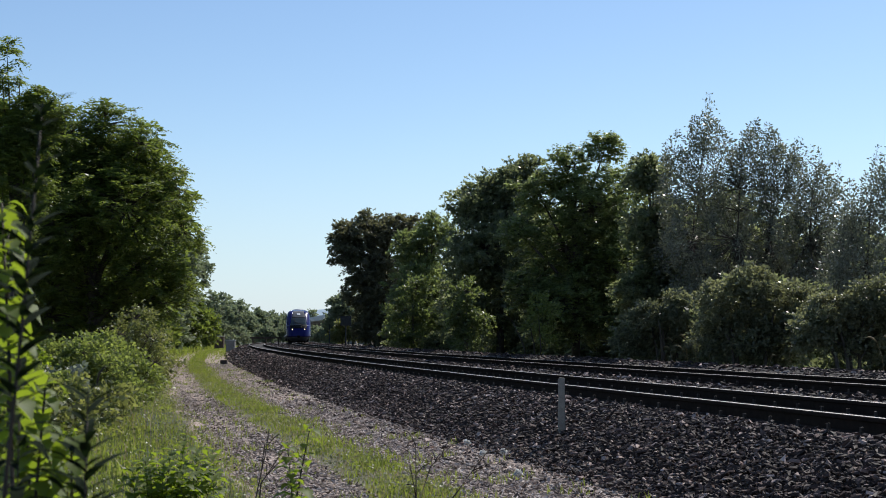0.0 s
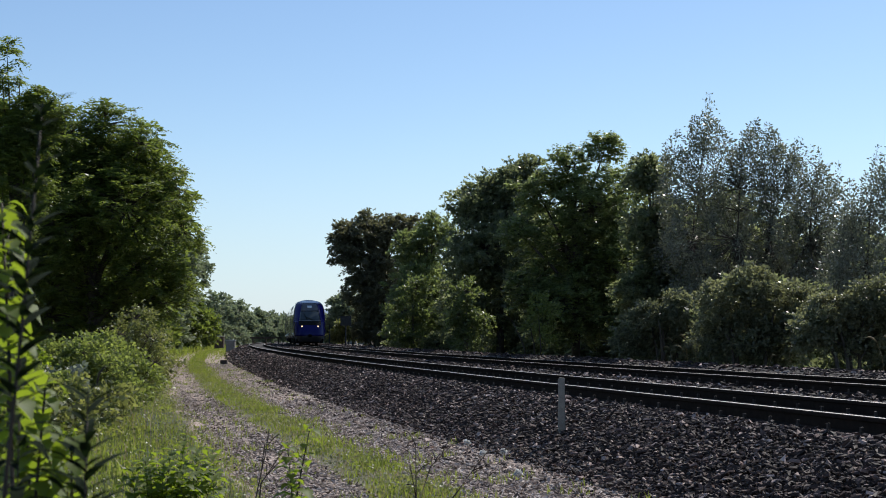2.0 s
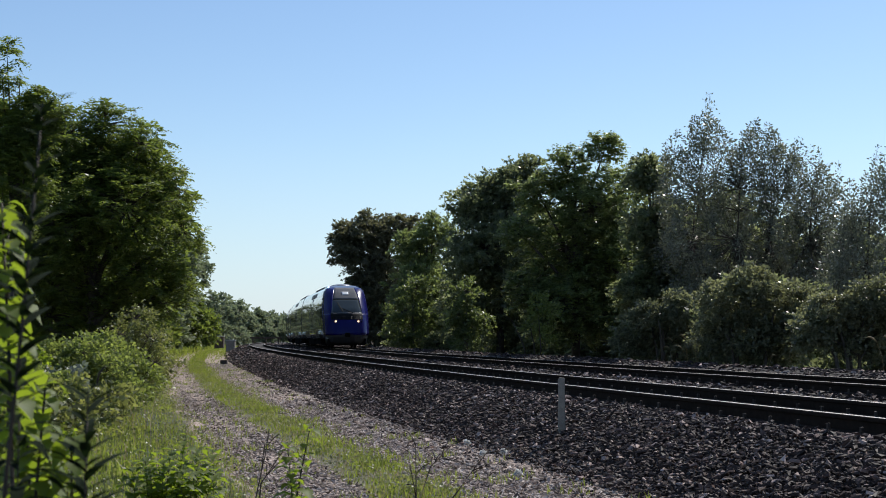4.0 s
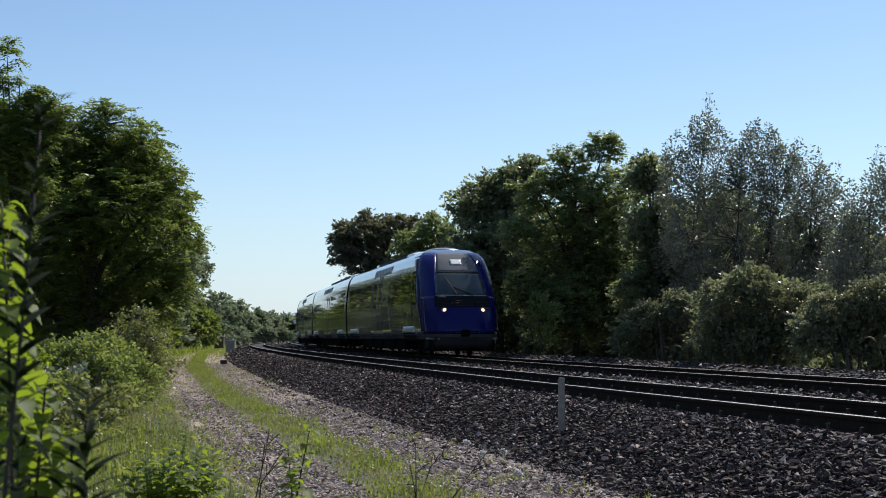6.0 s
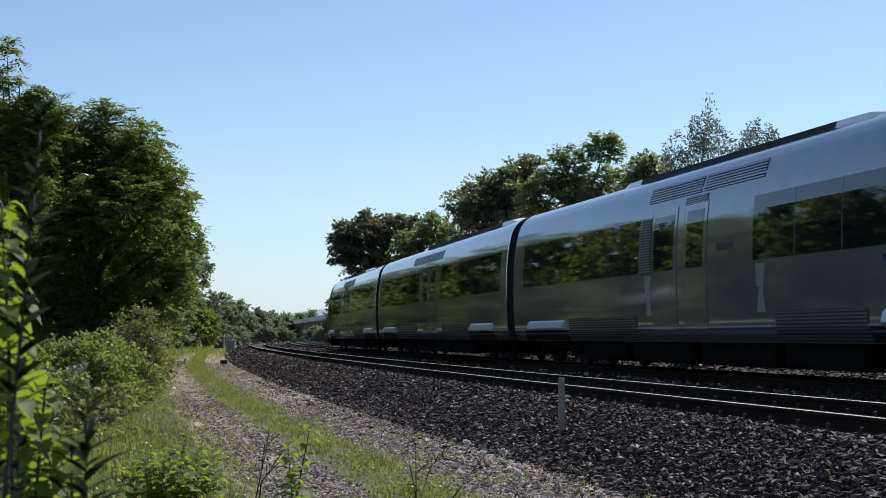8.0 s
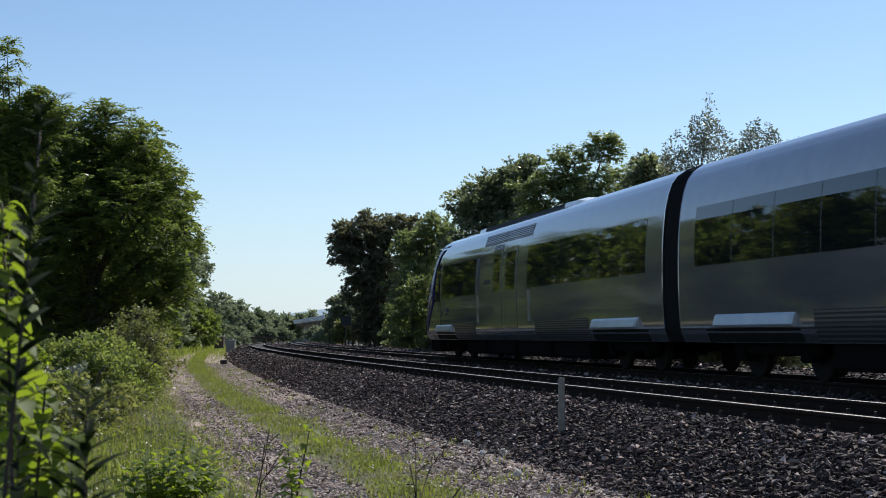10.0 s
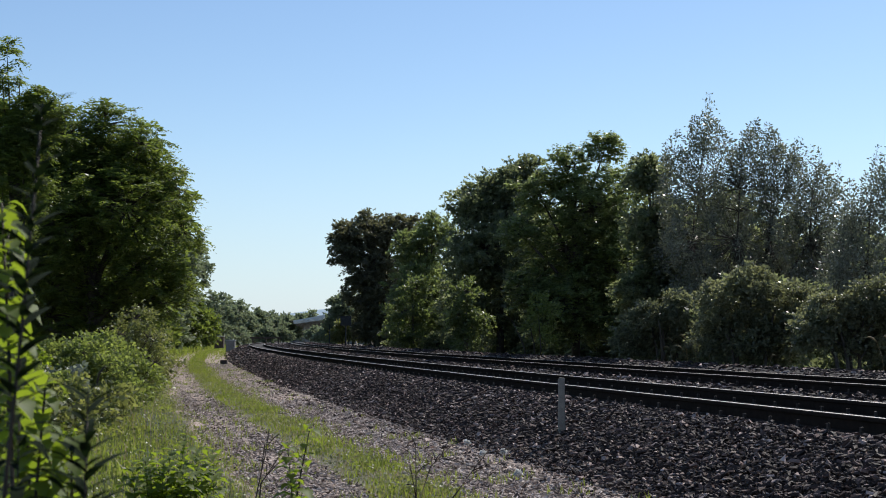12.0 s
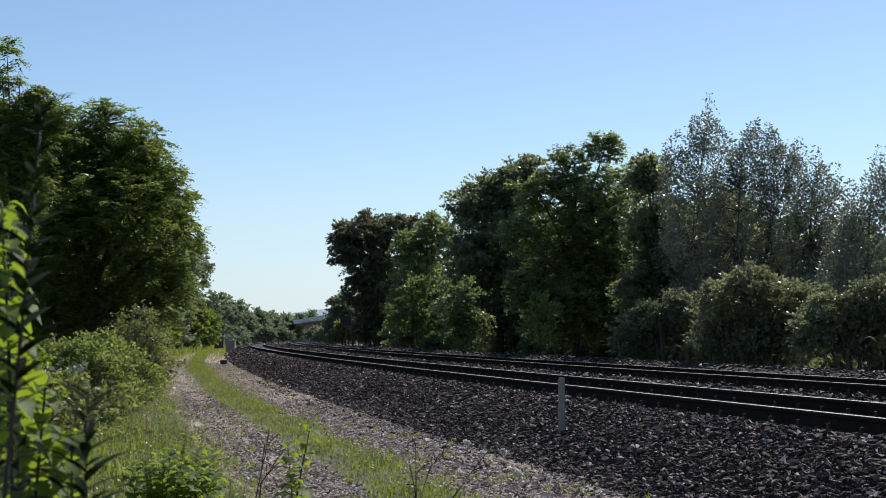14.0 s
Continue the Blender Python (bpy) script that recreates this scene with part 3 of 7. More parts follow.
make_tree("deciduous_tree", "dark low tree between the taller crowns", "tree", (7.10, 49.41, BASEZ(7.10, 49.41)),
          [(7.13, 49.29, 5.13, 0.97), (7.81, 50.01, 3.84, 1.06), (6.78, 49.48, 2.86, 0.97), (6.93, 49.21, 6.83, 0.6), (6.87, 49.49, 7.43, 0.25)],
          26000, 0.13, LEAF_DARK, 21, tuft=0.22, trunk=0.12, hollow=0.3, corners=3)
make_tree("deciduous_tree", "dark low tree behind the bank's shrubs", "tree", (8.91, 39.52, BASEZ(8.91, 39.52)),
          [(8.34, 39.71, 2.44, 0.85), (9.41, 39.72, 2.14, 0.85), (10.26, 39.48, 2.13, 0.78), (8.84, 39.21, 1.21, 0.85), (7.72, 39.67, 1.83, 0.85)],
          26000, 0.12, LEAF_DARK, 22, tuft=0.2, trunk=0.12, hollow=0.3, corners=3)
make_tree("shrub", "broad olive-green shrub on the bank", "shrub", (7.85, 37.35, BASEZ(7.85, 37.35)),
          [(7.71, 36.91, 2.79, 0.56), (7.23, 37.38, 2.23, 0.75), (8.66, 37.33, 2.23, 0.77), (7.81, 37.50, 1.51, 0.88), (7.03, 37.90, 1.36, 0.63), (8.64, 37.35, 1.36, 0.68)],
          34000, 0.075, LEAF_OLIVE, 17, tuft=0.13, trunk=0.05, stems=4, hollow=0.4)
make_tree("shrub", "low yellow-green shrub on the bank", "shrub", (6.46, 42.78, BASEZ(6.46, 42.78)),
          [(6.83, 42.56, 2.25, 0.55), (6.05, 42.86, 1.93, 0.58), (7.32, 42.97, 1.68, 0.65), (6.55, 43.29, 1.27, 0.68), (5.54, 43.17, 1.35, 0.57)],
          22000, 0.08, LEAF_OLIVE, 18, tuft=0.14, trunk=0.05, stems=4, hollow=0.4)
make_tree("shrub", "sunlit shrub with dense small leaves", "shrub", (9.21, 32.50, BASEZ(9.21, 32.50)),
          [(8.65, 32.63, 2.07, 0.49), (9.55, 32.70, 2.26, 0.56), (10.13, 32.53, 2.19, 0.64), (9.03, 33.08, 1.50, 0.65), (8.14, 32.56, 1.56, 0.48), (9.76, 32.99, 1.37, 0.65)],
          32000, 0.07, LEAF_OLIVE, 19, tuft=0.13, trunk=0.05, stems=4, hollow=0.4)
# two small trees and a sapling, added for sunlit patches of the wood's foliage
make_tree("deciduous_tree", "added young tree for the lit foliage at the wood's edge", "tree", (-1.9, 93.0, BASEZ(-1.9, 93.0)),
          [(-1.7, 93.0, 4.4, 0.9), (-2.4, 93.1, 3.0, 1.0), (-1.1, 92.9, 2.6, 1.0), (-2.8, 93.0, 1.4, 0.9), (-1.6, 92.8, 1.2, 0.9)],
          6500, 0.17, LEAF_MID, 25, tuft=0.28, trunk=0.08, hollow=0.2, corners=3)
make_tree("deciduous_tree", "added young tree for the lit foliage at the wood's edge", "tree", (1.15, 72.0, BASEZ(1.15, 72.0)),
          [(1.2, 72.0, 3.6, 0.7), (0.8, 72.1, 2.5, 0.8), (1.7, 71.9, 2.2, 0.7), (1.1, 71.8, 1.2, 0.8)],
          5000, 0.14, LEAF_MID, 26, tuft=0.24, trunk=0.07, hollow=0.2, corners=3)
make_tree("shrub", "added thin yellow-green sapling for lit leaves low on the green tree", "shrub", (3.7, 54.2, BASEZ(3.7, 54.2)),
          [(3.6, 54.0, 2.75, 0.3), (4.0, 54.1, 2.3, 0.35), (3.35, 54.0, 1.9, 0.3), (3.8, 54.0, 1.5, 0.3)],
          1500, 0.10, LEAF_VERGE, 27, tuft=0.2, trunk=0.03, stems=3, hollow=0.1)
make_tree("shrub", "dark undergrowth shrub below the trees", "shrub", (-1.64, 100.43, BASEZ(-1.64, 100.43)),
          [(-1.65, 100.84, 0.98, 0.78), (-2.23, 100.34, 0.55, 0.54), (-1.04, 100.47, 0.62, 0.54)],
          7000, 0.14, LEAF_DARK, 30, tuft=0.2, trunk=0.05, stems=3, hollow=0.2, corners=3)
make_tree("shrub", "dark undergrowth shrub below the trees", "shrub", (-0.26, 91.78, BASEZ(-0.26, 91.78)),
          [(-0.25, 91.76, 0.94, 0.88), (-0.93, 92.21, 0.54, 0.61), (0.41, 91.61, 0.61, 0.61)],
          7000, 0.14, LEAF_DARK, 31, tuft=0.2, trunk=0.05, stems=3, hollow=0.2, corners=3)
make_tree("shrub", "dark undergrowth shrub below the trees", "shrub", (3.19, 83.20, BASEZ(3.19, 83.20)),
          [(3.19, 83.05, 1.02, 1.01), (2.42, 82.66, 0.67, 0.71), (3.95, 83.11, 0.72, 0.71)],
          7000, 0.14, LEAF_DARK, 32, tuft=0.2, trunk=0.05, stems=3, hollow=0.2, corners=3)
make_tree("shrub", "dark undergrowth shrub below the trees", "shrub", (5.21, 71.64, BASEZ(5.21, 71.64)),
          [(5.21, 71.85, 1.14, 1.03), (4.43, 72.12, 0.85, 0.72), (6.00, 72.11, 0.89, 0.72)],
          7000, 0.14, LEAF_DARK, 33, tuft=0.2, trunk=0.05, stems=3, hollow=0.2, corners=3)
make_tree("shrub", "dark undergrowth shrub below the trees", "shrub", (6.88, 62.46, BASEZ(6.88, 62.46)),
          [(6.86, 62.20, 1.14, 0.98), (6.17, 62.97, 0.89, 0.69), (7.60, 62.14, 0.93, 0.69)],
          7000, 0.14, LEAF_DARK, 34, tuft=0.2, trunk=0.05, stems=3, hollow=0.2, corners=3)
make_tree("shrub", "dark undergrowth shrub below the trees", "shrub", (8.19, 55.64, BASEZ(8.19, 55.64)),
          [(8.23, 56.06, 1.06, 0.87), (7.50, 55.32, 0.85, 0.60), (8.83, 55.55, 0.87, 0.60)],
          7000, 0.14, LEAF_DARK, 35, tuft=0.2, trunk=0.05, stems=3, hollow=0.2, corners=3)
make_tree("shrub", "dark undergrowth shrub below the trees", "shrub", (8.90, 51.94, BASEZ(8.90, 51.94)),
          [(8.84, 51.51, 0.78, 0.65), (8.43, 52.19, 0.57, 0.46), (9.43, 52.17, 0.60, 0.46)],
          7000, 0.14, LEAF_DARK, 36, tuft=0.2, trunk=0.05, stems=3, hollow=0.2, corners=3)
make_tree("shrub", "dark undergrowth shrub below the trees", "shrub", (8.16, 43.86, BASEZ(8.16, 43.86)),
          [(8.14, 43.58, 0.57, 0.51), (7.80, 43.87, 0.38, 0.36), (8.55, 43.73, 0.41, 0.36)],
          7000, 0.14, LEAF_DARK, 37, tuft=0.2, trunk=0.05, stems=3, hollow=0.2, corners=3)
make_tree("shrub", "dark undergrowth shrub below the trees", "shrub", (9.00, 39.98, BASEZ(9.00, 39.98)),
          [(9.01, 39.97, 0.50, 0.53), (8.62, 40.01, 0.34, 0.37), (9.36, 39.76, 0.36, 0.37)],
          7000, 0.14, LEAF_DARK, 38, tuft=0.2, trunk=0.05, stems=3, hollow=0.2, corners=3)
make_tree("shrub", "dark undergrowth shrub below the trees", "shrub", (9.78, 36.49, BASEZ(9.78, 36.49)),
          [(9.83, 36.75, 0.50, 0.48), (9.38, 36.37, 0.36, 0.33), (10.12, 36.46, 0.38, 0.33)],
          7000, 0.14, LEAF_DARK, 39, tuft=0.2, trunk=0.05, stems=3, hollow=0.2, corners=3)
make_tree("shrub", "dark undergrowth shrub below the trees", "shrub", (10.33, 33.58, BASEZ(10.33, 33.58)),
          [(10.30, 33.25, 0.52, 0.48), (9.96, 33.32, 0.38, 0.34), (10.72, 33.42, 0.40, 0.34)],
          7000, 0.14, LEAF_DARK, 40, tuft=0.2, trunk=0.05, stems=3, hollow=0.2, corners=3)
# added row of shrubs that blocks the bright background below the crowns
for k, s in enumerate(range(30, 122, 9)):
    x, y, a = (float(v) for v in line(s, GAP + 9.0))
    make_tree("shrub", "dense added shrub that closes bright gaps under the wood", "shrub", (x, y, BASEZ(x, y)),
              [(x, y, 1.9, 1.5), (x - 1.0, y + 0.6, 1.2, 1.4), (x + 1.1, y - 0.4, 1.3, 1.4), (x + 0.2, y + 1.8, 1.6, 1.7)],
              9000, 0.2, LEAF_DARK, 500 + k, tuft=0.25, trunk=0.06, stems=3, hollow=0.2, corners=3)
make_tree("deciduous_tree", "shaded tree in the second row of the wood", "tree", (-3.92, 158.42, BASEZ(-3.92, 158.42)),
          [(-3.88, 157.54, 8.96, 4.25), (-6.26, 160.31, 5.4, 3.4), (-1.63, 160.14, 5.39, 3.4), (-3.9, 158.33, 2.91, 3.4)],
          8000, 0.34, LEAF_DARK, 60, tuft=0.45, trunk=0.16, hollow=0.3, corners=3)
make_tree("deciduous_tree", "shaded tree in the second row of the wood", "tree", (2.04, 114.82, BASEZ(2.04, 114.82)),
          [(2.03, 114.62, 6.92, 3.49), (0.16, 115.43, 4.29, 2.79), (3.95, 116.13, 4.31, 2.79), (2.02, 114.23, 2.5, 2.79)],
          8000, 0.34, LEAF_DARK, 61, tuft=0.45, trunk=0.16, hollow=0.3, corners=3)
make_tree("deciduous_tree", "shaded tree in the second row of the wood", "tree", (5.30, 93.86, BASEZ(5.30, 93.86)),
          [(5.34, 95.02, 7.08, 3.02), (3.63, 93.55, 4.83, 2.42), (6.92, 94.16, 4.85, 2.42), (5.31, 94.61, 3.41, 2.42)],
          8000, 0.34, LEAF_DARK, 62, tuft=0.45, trunk=0.16, hollow=0.3, corners=3)
make_tree("deciduous_tree", "shaded tree in the second row of the wood", "tree", (7.75, 78.83, BASEZ(7.75, 78.83)),
          [(7.76, 78.83, 6.42, 2.82), (6.29, 79.38, 4.63, 2.26), (9.35, 79.4, 4.63, 2.26), (7.62, 77.38, 3.35, 2.26)],
          8000, 0.34, LEAF_DARK, 63, tuft=0.45, trunk=0.16, hollow=0.3, corners=3)
make_tree("deciduous_tree", "shaded tree in the second row of the wood", "tree", (9.49, 68.31, BASEZ(9.49, 68.31)),
          [(9.43, 66.99, 5.68, 2.2), (8.33, 67.51, 4.15, 1.76), (10.69, 67.65, 4.16, 1.76), (9.52, 67.63, 3.11, 1.76)],
          8000, 0.34, LEAF_DARK, 64, tuft=0.45, trunk=0.16, hollow=0.3, corners=3)
make_tree("deciduous_tree", "shaded tree in the second row of the wood", "tree", (11.02, 60.34, BASEZ(11.02, 60.34)),
          [(10.84, 59.21, 4.27, 1.94), (9.91, 59.77, 2.92, 1.55), (12.13, 60.55, 2.94, 1.55), (11.19, 61.12, 2.01, 1.55)],
          8000, 0.34, LEAF_DARK, 65, tuft=0.45, trunk=0.16, hollow=0.3, corners=3)
make_tree("deciduous_tree", "shaded tree in the second row of the wood", "tree", (12.30, 53.76, BASEZ(12.30, 53.76)),
          [(12.24, 53.42, 3.59, 1.73), (11.34, 53.51, 2.36, 1.38), (13.22, 53.61, 2.36, 1.38), (12.4, 54.08, 1.53, 1.38)],
          8000, 0.34, LEAF_DARK, 66, tuft=0.45, trunk=0.16, hollow=0.3, corners=3)
make_tree("deciduous_tree", "shaded tree in the second row of the wood", "tree", (13.40, 48.34, BASEZ(13.40, 48.34)),
          [(13.47, 48.92, 3.59, 1.56), (12.66, 49.05, 2.47, 1.24), (14.09, 48.14, 2.45, 1.24), (13.4, 48.67, 1.71, 1.24)],
          8000, 0.34, LEAF_DARK, 67, tuft=0.45, trunk=0.16, hollow=0.3, corners=3)
make_feathery_tree("deciduous_tree", "full green tree with feathery leaves beside the lane", (-9.60, 40.00, BASEZ(-9.60, 40.00)),
          [(-8.18, 39.85, 6.65, 0.74), (-9.37, 40.33, 7.25, 0.77), (-10.29, 39.69, 6.93, 0.89), (-8.86, 40.48, 6.18, 1.0), (-9.91, 40.01, 5.82, 1.14), (-11.2, 40.21, 7.23, 0.72), (-7.45, 40.03, 5.51, 0.69), (-7.08, 39.86, 4.24, 0.57), (-7.52, 40.0, 3.28, 0.63), (-8.5, 39.21, 4.83, 1.36), (-10.0, 39.15, 4.52, 1.43), (-11.46, 40.04, 5.98, 1.09), (-8.21, 39.97, 3.05, 0.94), (-9.88, 40.52, 2.76, 1.2), (-11.19, 39.11, 3.32, 1.43), (-7.14, 40.03, 2.82, 0.43), (-7.68, 39.99, 2.28, 0.52), (-10.71, 40.11, 1.97, 0.86), (-9.03, 40.21, 1.98, 0.72), (-12.07, 40.03, 1.97, 1.0)],
          1900, 0.42, 0.145, LEAF_GREEN, 41, trunk=0.22)
make_feathery_tree("deciduous_tree", "tall tree with feathery leaves at the lane's edge", (-10.3, 35.0, BASEZ(-10.3, 35.0)),
          [(-10.5, 35.02, 8.25, 0.24), (-10.6, 35.0, 7.6, 0.3), (-10.25, 35.0, 6.95, 0.26), (-9.7, 35.04, 7.1, 0.24), (-10.5, 34.99, 6.4, 0.5), (-10.6, 34.9, 5.4, 0.6), (-10.1, 35.03, 5.9, 0.5), (-10.5, 35.12, 4.2, 0.6), (-9.9, 35.1, 4.9, 0.45), (-9.3, 35.0, 6.85, 0.3), (-10.1, 35.0, 6.6, 0.42), (-9.6, 35.0, 6.2, 0.4)],
          440, 0.36, 0.13, LEAF_GREEN, 42, trunk=0.07)
make_tree("shrub", "grey-green shrub at the foot of the trees", "shrub", (-7.13, 34.0, BASEZ(-7.13, 34.0)),
          [(-7.1, 33.9, 1.85, 0.36), (-7.45, 34.1, 1.5, 0.42), (-6.8, 34.0, 1.4, 0.38), (-7.1, 34.2, 1.0, 0.55), (-6.6, 33.9, 0.8, 0.45), (-7.6, 33.9, 0.7, 0.5)],
          8000, 0.06, LEAF_BUSH, 43, tuft=0.16, trunk=0.05, stems=4)
make_tree("shrub", "sunlit bramble thicket on the verge", "shrub", (-6.1, 25.0, BASEZ(-6.1, 25.0)),
          [(-6.1, 25.0, 1.15, 0.34), (-6.6, 25.2, 1.05, 0.36), (-5.7, 24.9, 0.85, 0.38), (-6.2, 24.8, 0.6, 0.45), (-5.4, 25.1, 0.5, 0.36), (-6.9, 25.0, 0.6, 0.45)],
          15000, 0.055, LEAF_VERGE, 44, tuft=0.11, trunk=0.03, stems=4)
make_tree("shrub", "sunlit bramble thicket on the verge", "shrub", (-6.35, 29.5, BASEZ(-6.35, 29.5)),
          [(-6.35, 29.5, 0.95, 0.34), (-6.8, 29.7, 1.15, 0.4), (-6.0, 29.4, 0.6, 0.38), (-6.5, 29.3, 0.5, 0.42)],
          9000, 0.06, LEAF_VERGE, 45, tuft=0.12, trunk=0.03, stems=4)
make_tree("shrub", "sunlit bramble thicket on the verge", "shrub", (-5.6, 19.0, BASEZ(-5.6, 19.0)),
          [(-5.6, 19.0, 1.0, 0.3), (-5.2, 19.1, 0.75, 0.32), (-5.9, 18.8, 0.7, 0.34), (-5.4, 18.9, 0.45, 0.36)],
          9000, 0.05, LEAF_VERGE, 46, tuft=0.1, trunk=0.03, stems=4)
make_tree("deciduous_tree", "green tree in the row along the lane", "tree", (-12.32, 50.00, BASEZ(-12.32, 50.00)),
          [(-12.18, 49.84, 6.38, 2.23), (-13.82, 49.28, 4.55, 2.33), (-10.73, 48.68, 4.13, 2.23), (-11.81, 48.31, 4.98, 2.7), (-12.33, 49.2, 2.48, 2.42), (-11.57, 50.66, 1.5, 1.4), (-13.82, 49.27, 1.7, 1.67)],
          11000, 0.26, LEAF_GREEN, 80, tuft=0.38, trunk=0.16, hollow=0.3)
make_tree("deciduous_tree", "green tree in the row along the lane", "tree", (-13.90, 60.00, BASEZ(-13.90, 60.00)),
          [(-13.81, 60.55, 7.96, 2.23), (-15.29, 59.24, 6.04, 2.33), (-12.22, 58.74, 5.61, 2.23), (-13.44, 58.92, 5.03, 2.7), (-14.12, 60.56, 2.51, 2.42), (-12.89, 60.0, 1.5, 1.4), (-15.51, 60.11, 1.7, 1.67)],
          11000, 0.26, LEAF_GREEN, 81, tuft=0.38, trunk=0.16, hollow=0.3)
make_tree("deciduous_tree", "green tree in the row along the lane", "tree", (-16.64, 76.00, BASEZ(-16.64, 76.00)),
          [(-16.36, 75.86, 9.88, 2.23), (-18.03, 75.32, 8.04, 2.33), (-15.18, 75.97, 7.7, 2.23), (-16.71, 77.48, 5.17, 2.7), (-16.48, 75.06, 2.49, 2.42), (-15.68, 76.42, 1.5, 1.4), (-18.06, 75.46, 1.7, 1.67)],
          11000, 0.26, LEAF_GREEN, 82, tuft=0.38, trunk=0.16, hollow=0.3, corners=3)
make_tree("deciduous_tree", "green tree in the row along the lane", "tree", (-19.51, 94.00, BASEZ(-19.51, 94.00)),
          [(-19.15, 93.11, 10.81, 2.23), (-21.01, 93.47, 9.06, 2.33), (-17.9, 92.82, 8.61, 2.23), (-19.65, 95.53, 5.16, 2.7), (-19.54, 93.58, 2.5, 2.42), (-18.42, 93.41, 1.5, 1.4), (-20.89, 92.91, 1.7, 1.67)],
          11000, 0.34, LEAF_GREEN, 83, tuft=0.38, trunk=0.16, hollow=0.3, corners=3)
make_tree("deciduous_tree", "green tree in the row along the lane", "tree", (-22.78, 114.00, BASEZ(-22.78, 114.00)),
          [(-22.27, 112.72, 11.29, 2.23), (-24.14, 113.14, 9.54, 2.33), (-21.28, 113.76, 9.18, 2.23), (-22.6, 114.36, 5.11, 2.7), (-23.13, 115.51, 2.51, 2.42), (-21.86, 114.71, 1.5, 1.4), (-24.21, 113.44, 1.7, 1.67)],
          11000, 0.34, LEAF_GREEN, 84, tuft=0.38, trunk=0.16, hollow=0.3, corners=3)
make_tree("deciduous_tree", "green tree in the row along the lane", "tree", (-25.93, 136.00, BASEZ(-25.93, 136.00)),
          [(-25.67, 136.32, 11.42, 2.23), (-27.67, 137.27, 9.68, 2.33), (-24.21, 134.84, 9.13, 2.23), (-25.85, 137.24, 5.13, 2.7), (-25.85, 135.67, 2.5, 2.42), (-24.91, 136.51, 1.5, 1.4), (-27.33, 135.61, 1.7, 1.67)],
          11000, 0.34, LEAF_HAZED, 85, tuft=0.38, trunk=0.16, hollow=0.3, corners=3)
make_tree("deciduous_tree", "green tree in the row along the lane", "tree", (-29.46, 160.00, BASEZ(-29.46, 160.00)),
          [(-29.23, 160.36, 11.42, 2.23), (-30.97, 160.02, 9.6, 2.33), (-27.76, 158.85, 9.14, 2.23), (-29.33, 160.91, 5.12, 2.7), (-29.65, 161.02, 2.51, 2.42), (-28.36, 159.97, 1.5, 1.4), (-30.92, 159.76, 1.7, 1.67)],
          11000, 0.34, LEAF_HAZED, 86, tuft=0.38, trunk=0.16, hollow=0.3, corners=3)
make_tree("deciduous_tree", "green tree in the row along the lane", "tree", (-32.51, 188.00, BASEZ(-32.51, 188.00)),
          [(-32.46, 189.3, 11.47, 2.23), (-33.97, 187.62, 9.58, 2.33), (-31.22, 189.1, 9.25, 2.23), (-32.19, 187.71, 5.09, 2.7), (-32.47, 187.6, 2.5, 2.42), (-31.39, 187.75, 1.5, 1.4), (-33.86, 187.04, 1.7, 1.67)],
          11000, 0.34, LEAF_HAZED, 87, tuft=0.38, trunk=0.16, hollow=0.3, corners=3)
make_tree("deciduous_tree", "green tree in the row along the lane", "tree", (-24.06, 66.00, BASEZ(-24.06, 66.00)),
          [(-23.78, 65.35, 7.84, 2.23), (-25.49, 65.18, 6.04, 2.32), (-22.37, 64.73, 5.62, 2.23), (-24.07, 66.15, 5.11, 2.7), (-24.25, 65.82, 2.5, 2.42), (-22.91, 65.14, 1.5, 1.4), (-25.52, 65.25, 1.7, 1.67)],
          11000, 0.26, LEAF_GREEN, 88, tuft=0.38, trunk=0.16, hollow=0.3, corners=3)
make_tree("deciduous_tree", "green tree in the row along the lane", "tree", (-32.62, 110.00, BASEZ(-32.62, 110.00)),
          [(-32.68, 111.21, 9.99, 2.23), (-33.78, 108.89, 8.03, 2.33), (-31.02, 109.63, 7.68, 2.23), (-32.78, 111.58, 5.15, 2.7), (-32.26, 108.78, 2.49, 2.42), (-31.47, 109.84, 1.5, 1.4), (-34.32, 110.66, 1.7, 1.67)],
          11000, 0.34, LEAF_GREEN, 89, tuft=0.38, trunk=0.16, hollow=0.3, corners=3)
make_tree("deciduous_tree", "green tree where the lane bends", "tree", (-26.85, 150.00, BASEZ(-26.85, 150.00)),
          [(-26.72, 149.09, 4.13, 1.46), (-27.91, 149.18, 2.77, 1.46), (-25.85, 150.82, 2.98, 1.46), (-26.96, 150.44, 2.63, 1.82), (-28.17, 149.55, 1.63, 1.46), (-25.51, 149.96, 1.63, 1.46)],
          6500, 0.31, LEAF_GREEN, 140, tuft=0.38, trunk=0.16, hollow=0.3, corners=3)
make_tree("deciduous_tree", "green tree where the lane bends", "tree", (-29.54, 175.00, BASEZ(-29.54, 175.00)),
          [(-29.47, 174.51, 4.81, 1.5), (-30.89, 175.77, 3.41, 1.5), (-28.48, 175.88, 3.61, 1.5), (-29.37, 173.95, 2.89, 1.88), (-30.97, 175.05, 1.66, 1.5), (-28.04, 174.38, 1.66, 1.5)],
          6500, 0.345, LEAF_GREEN, 141, tuft=0.435, trunk=0.16, hollow=0.3, corners=3)
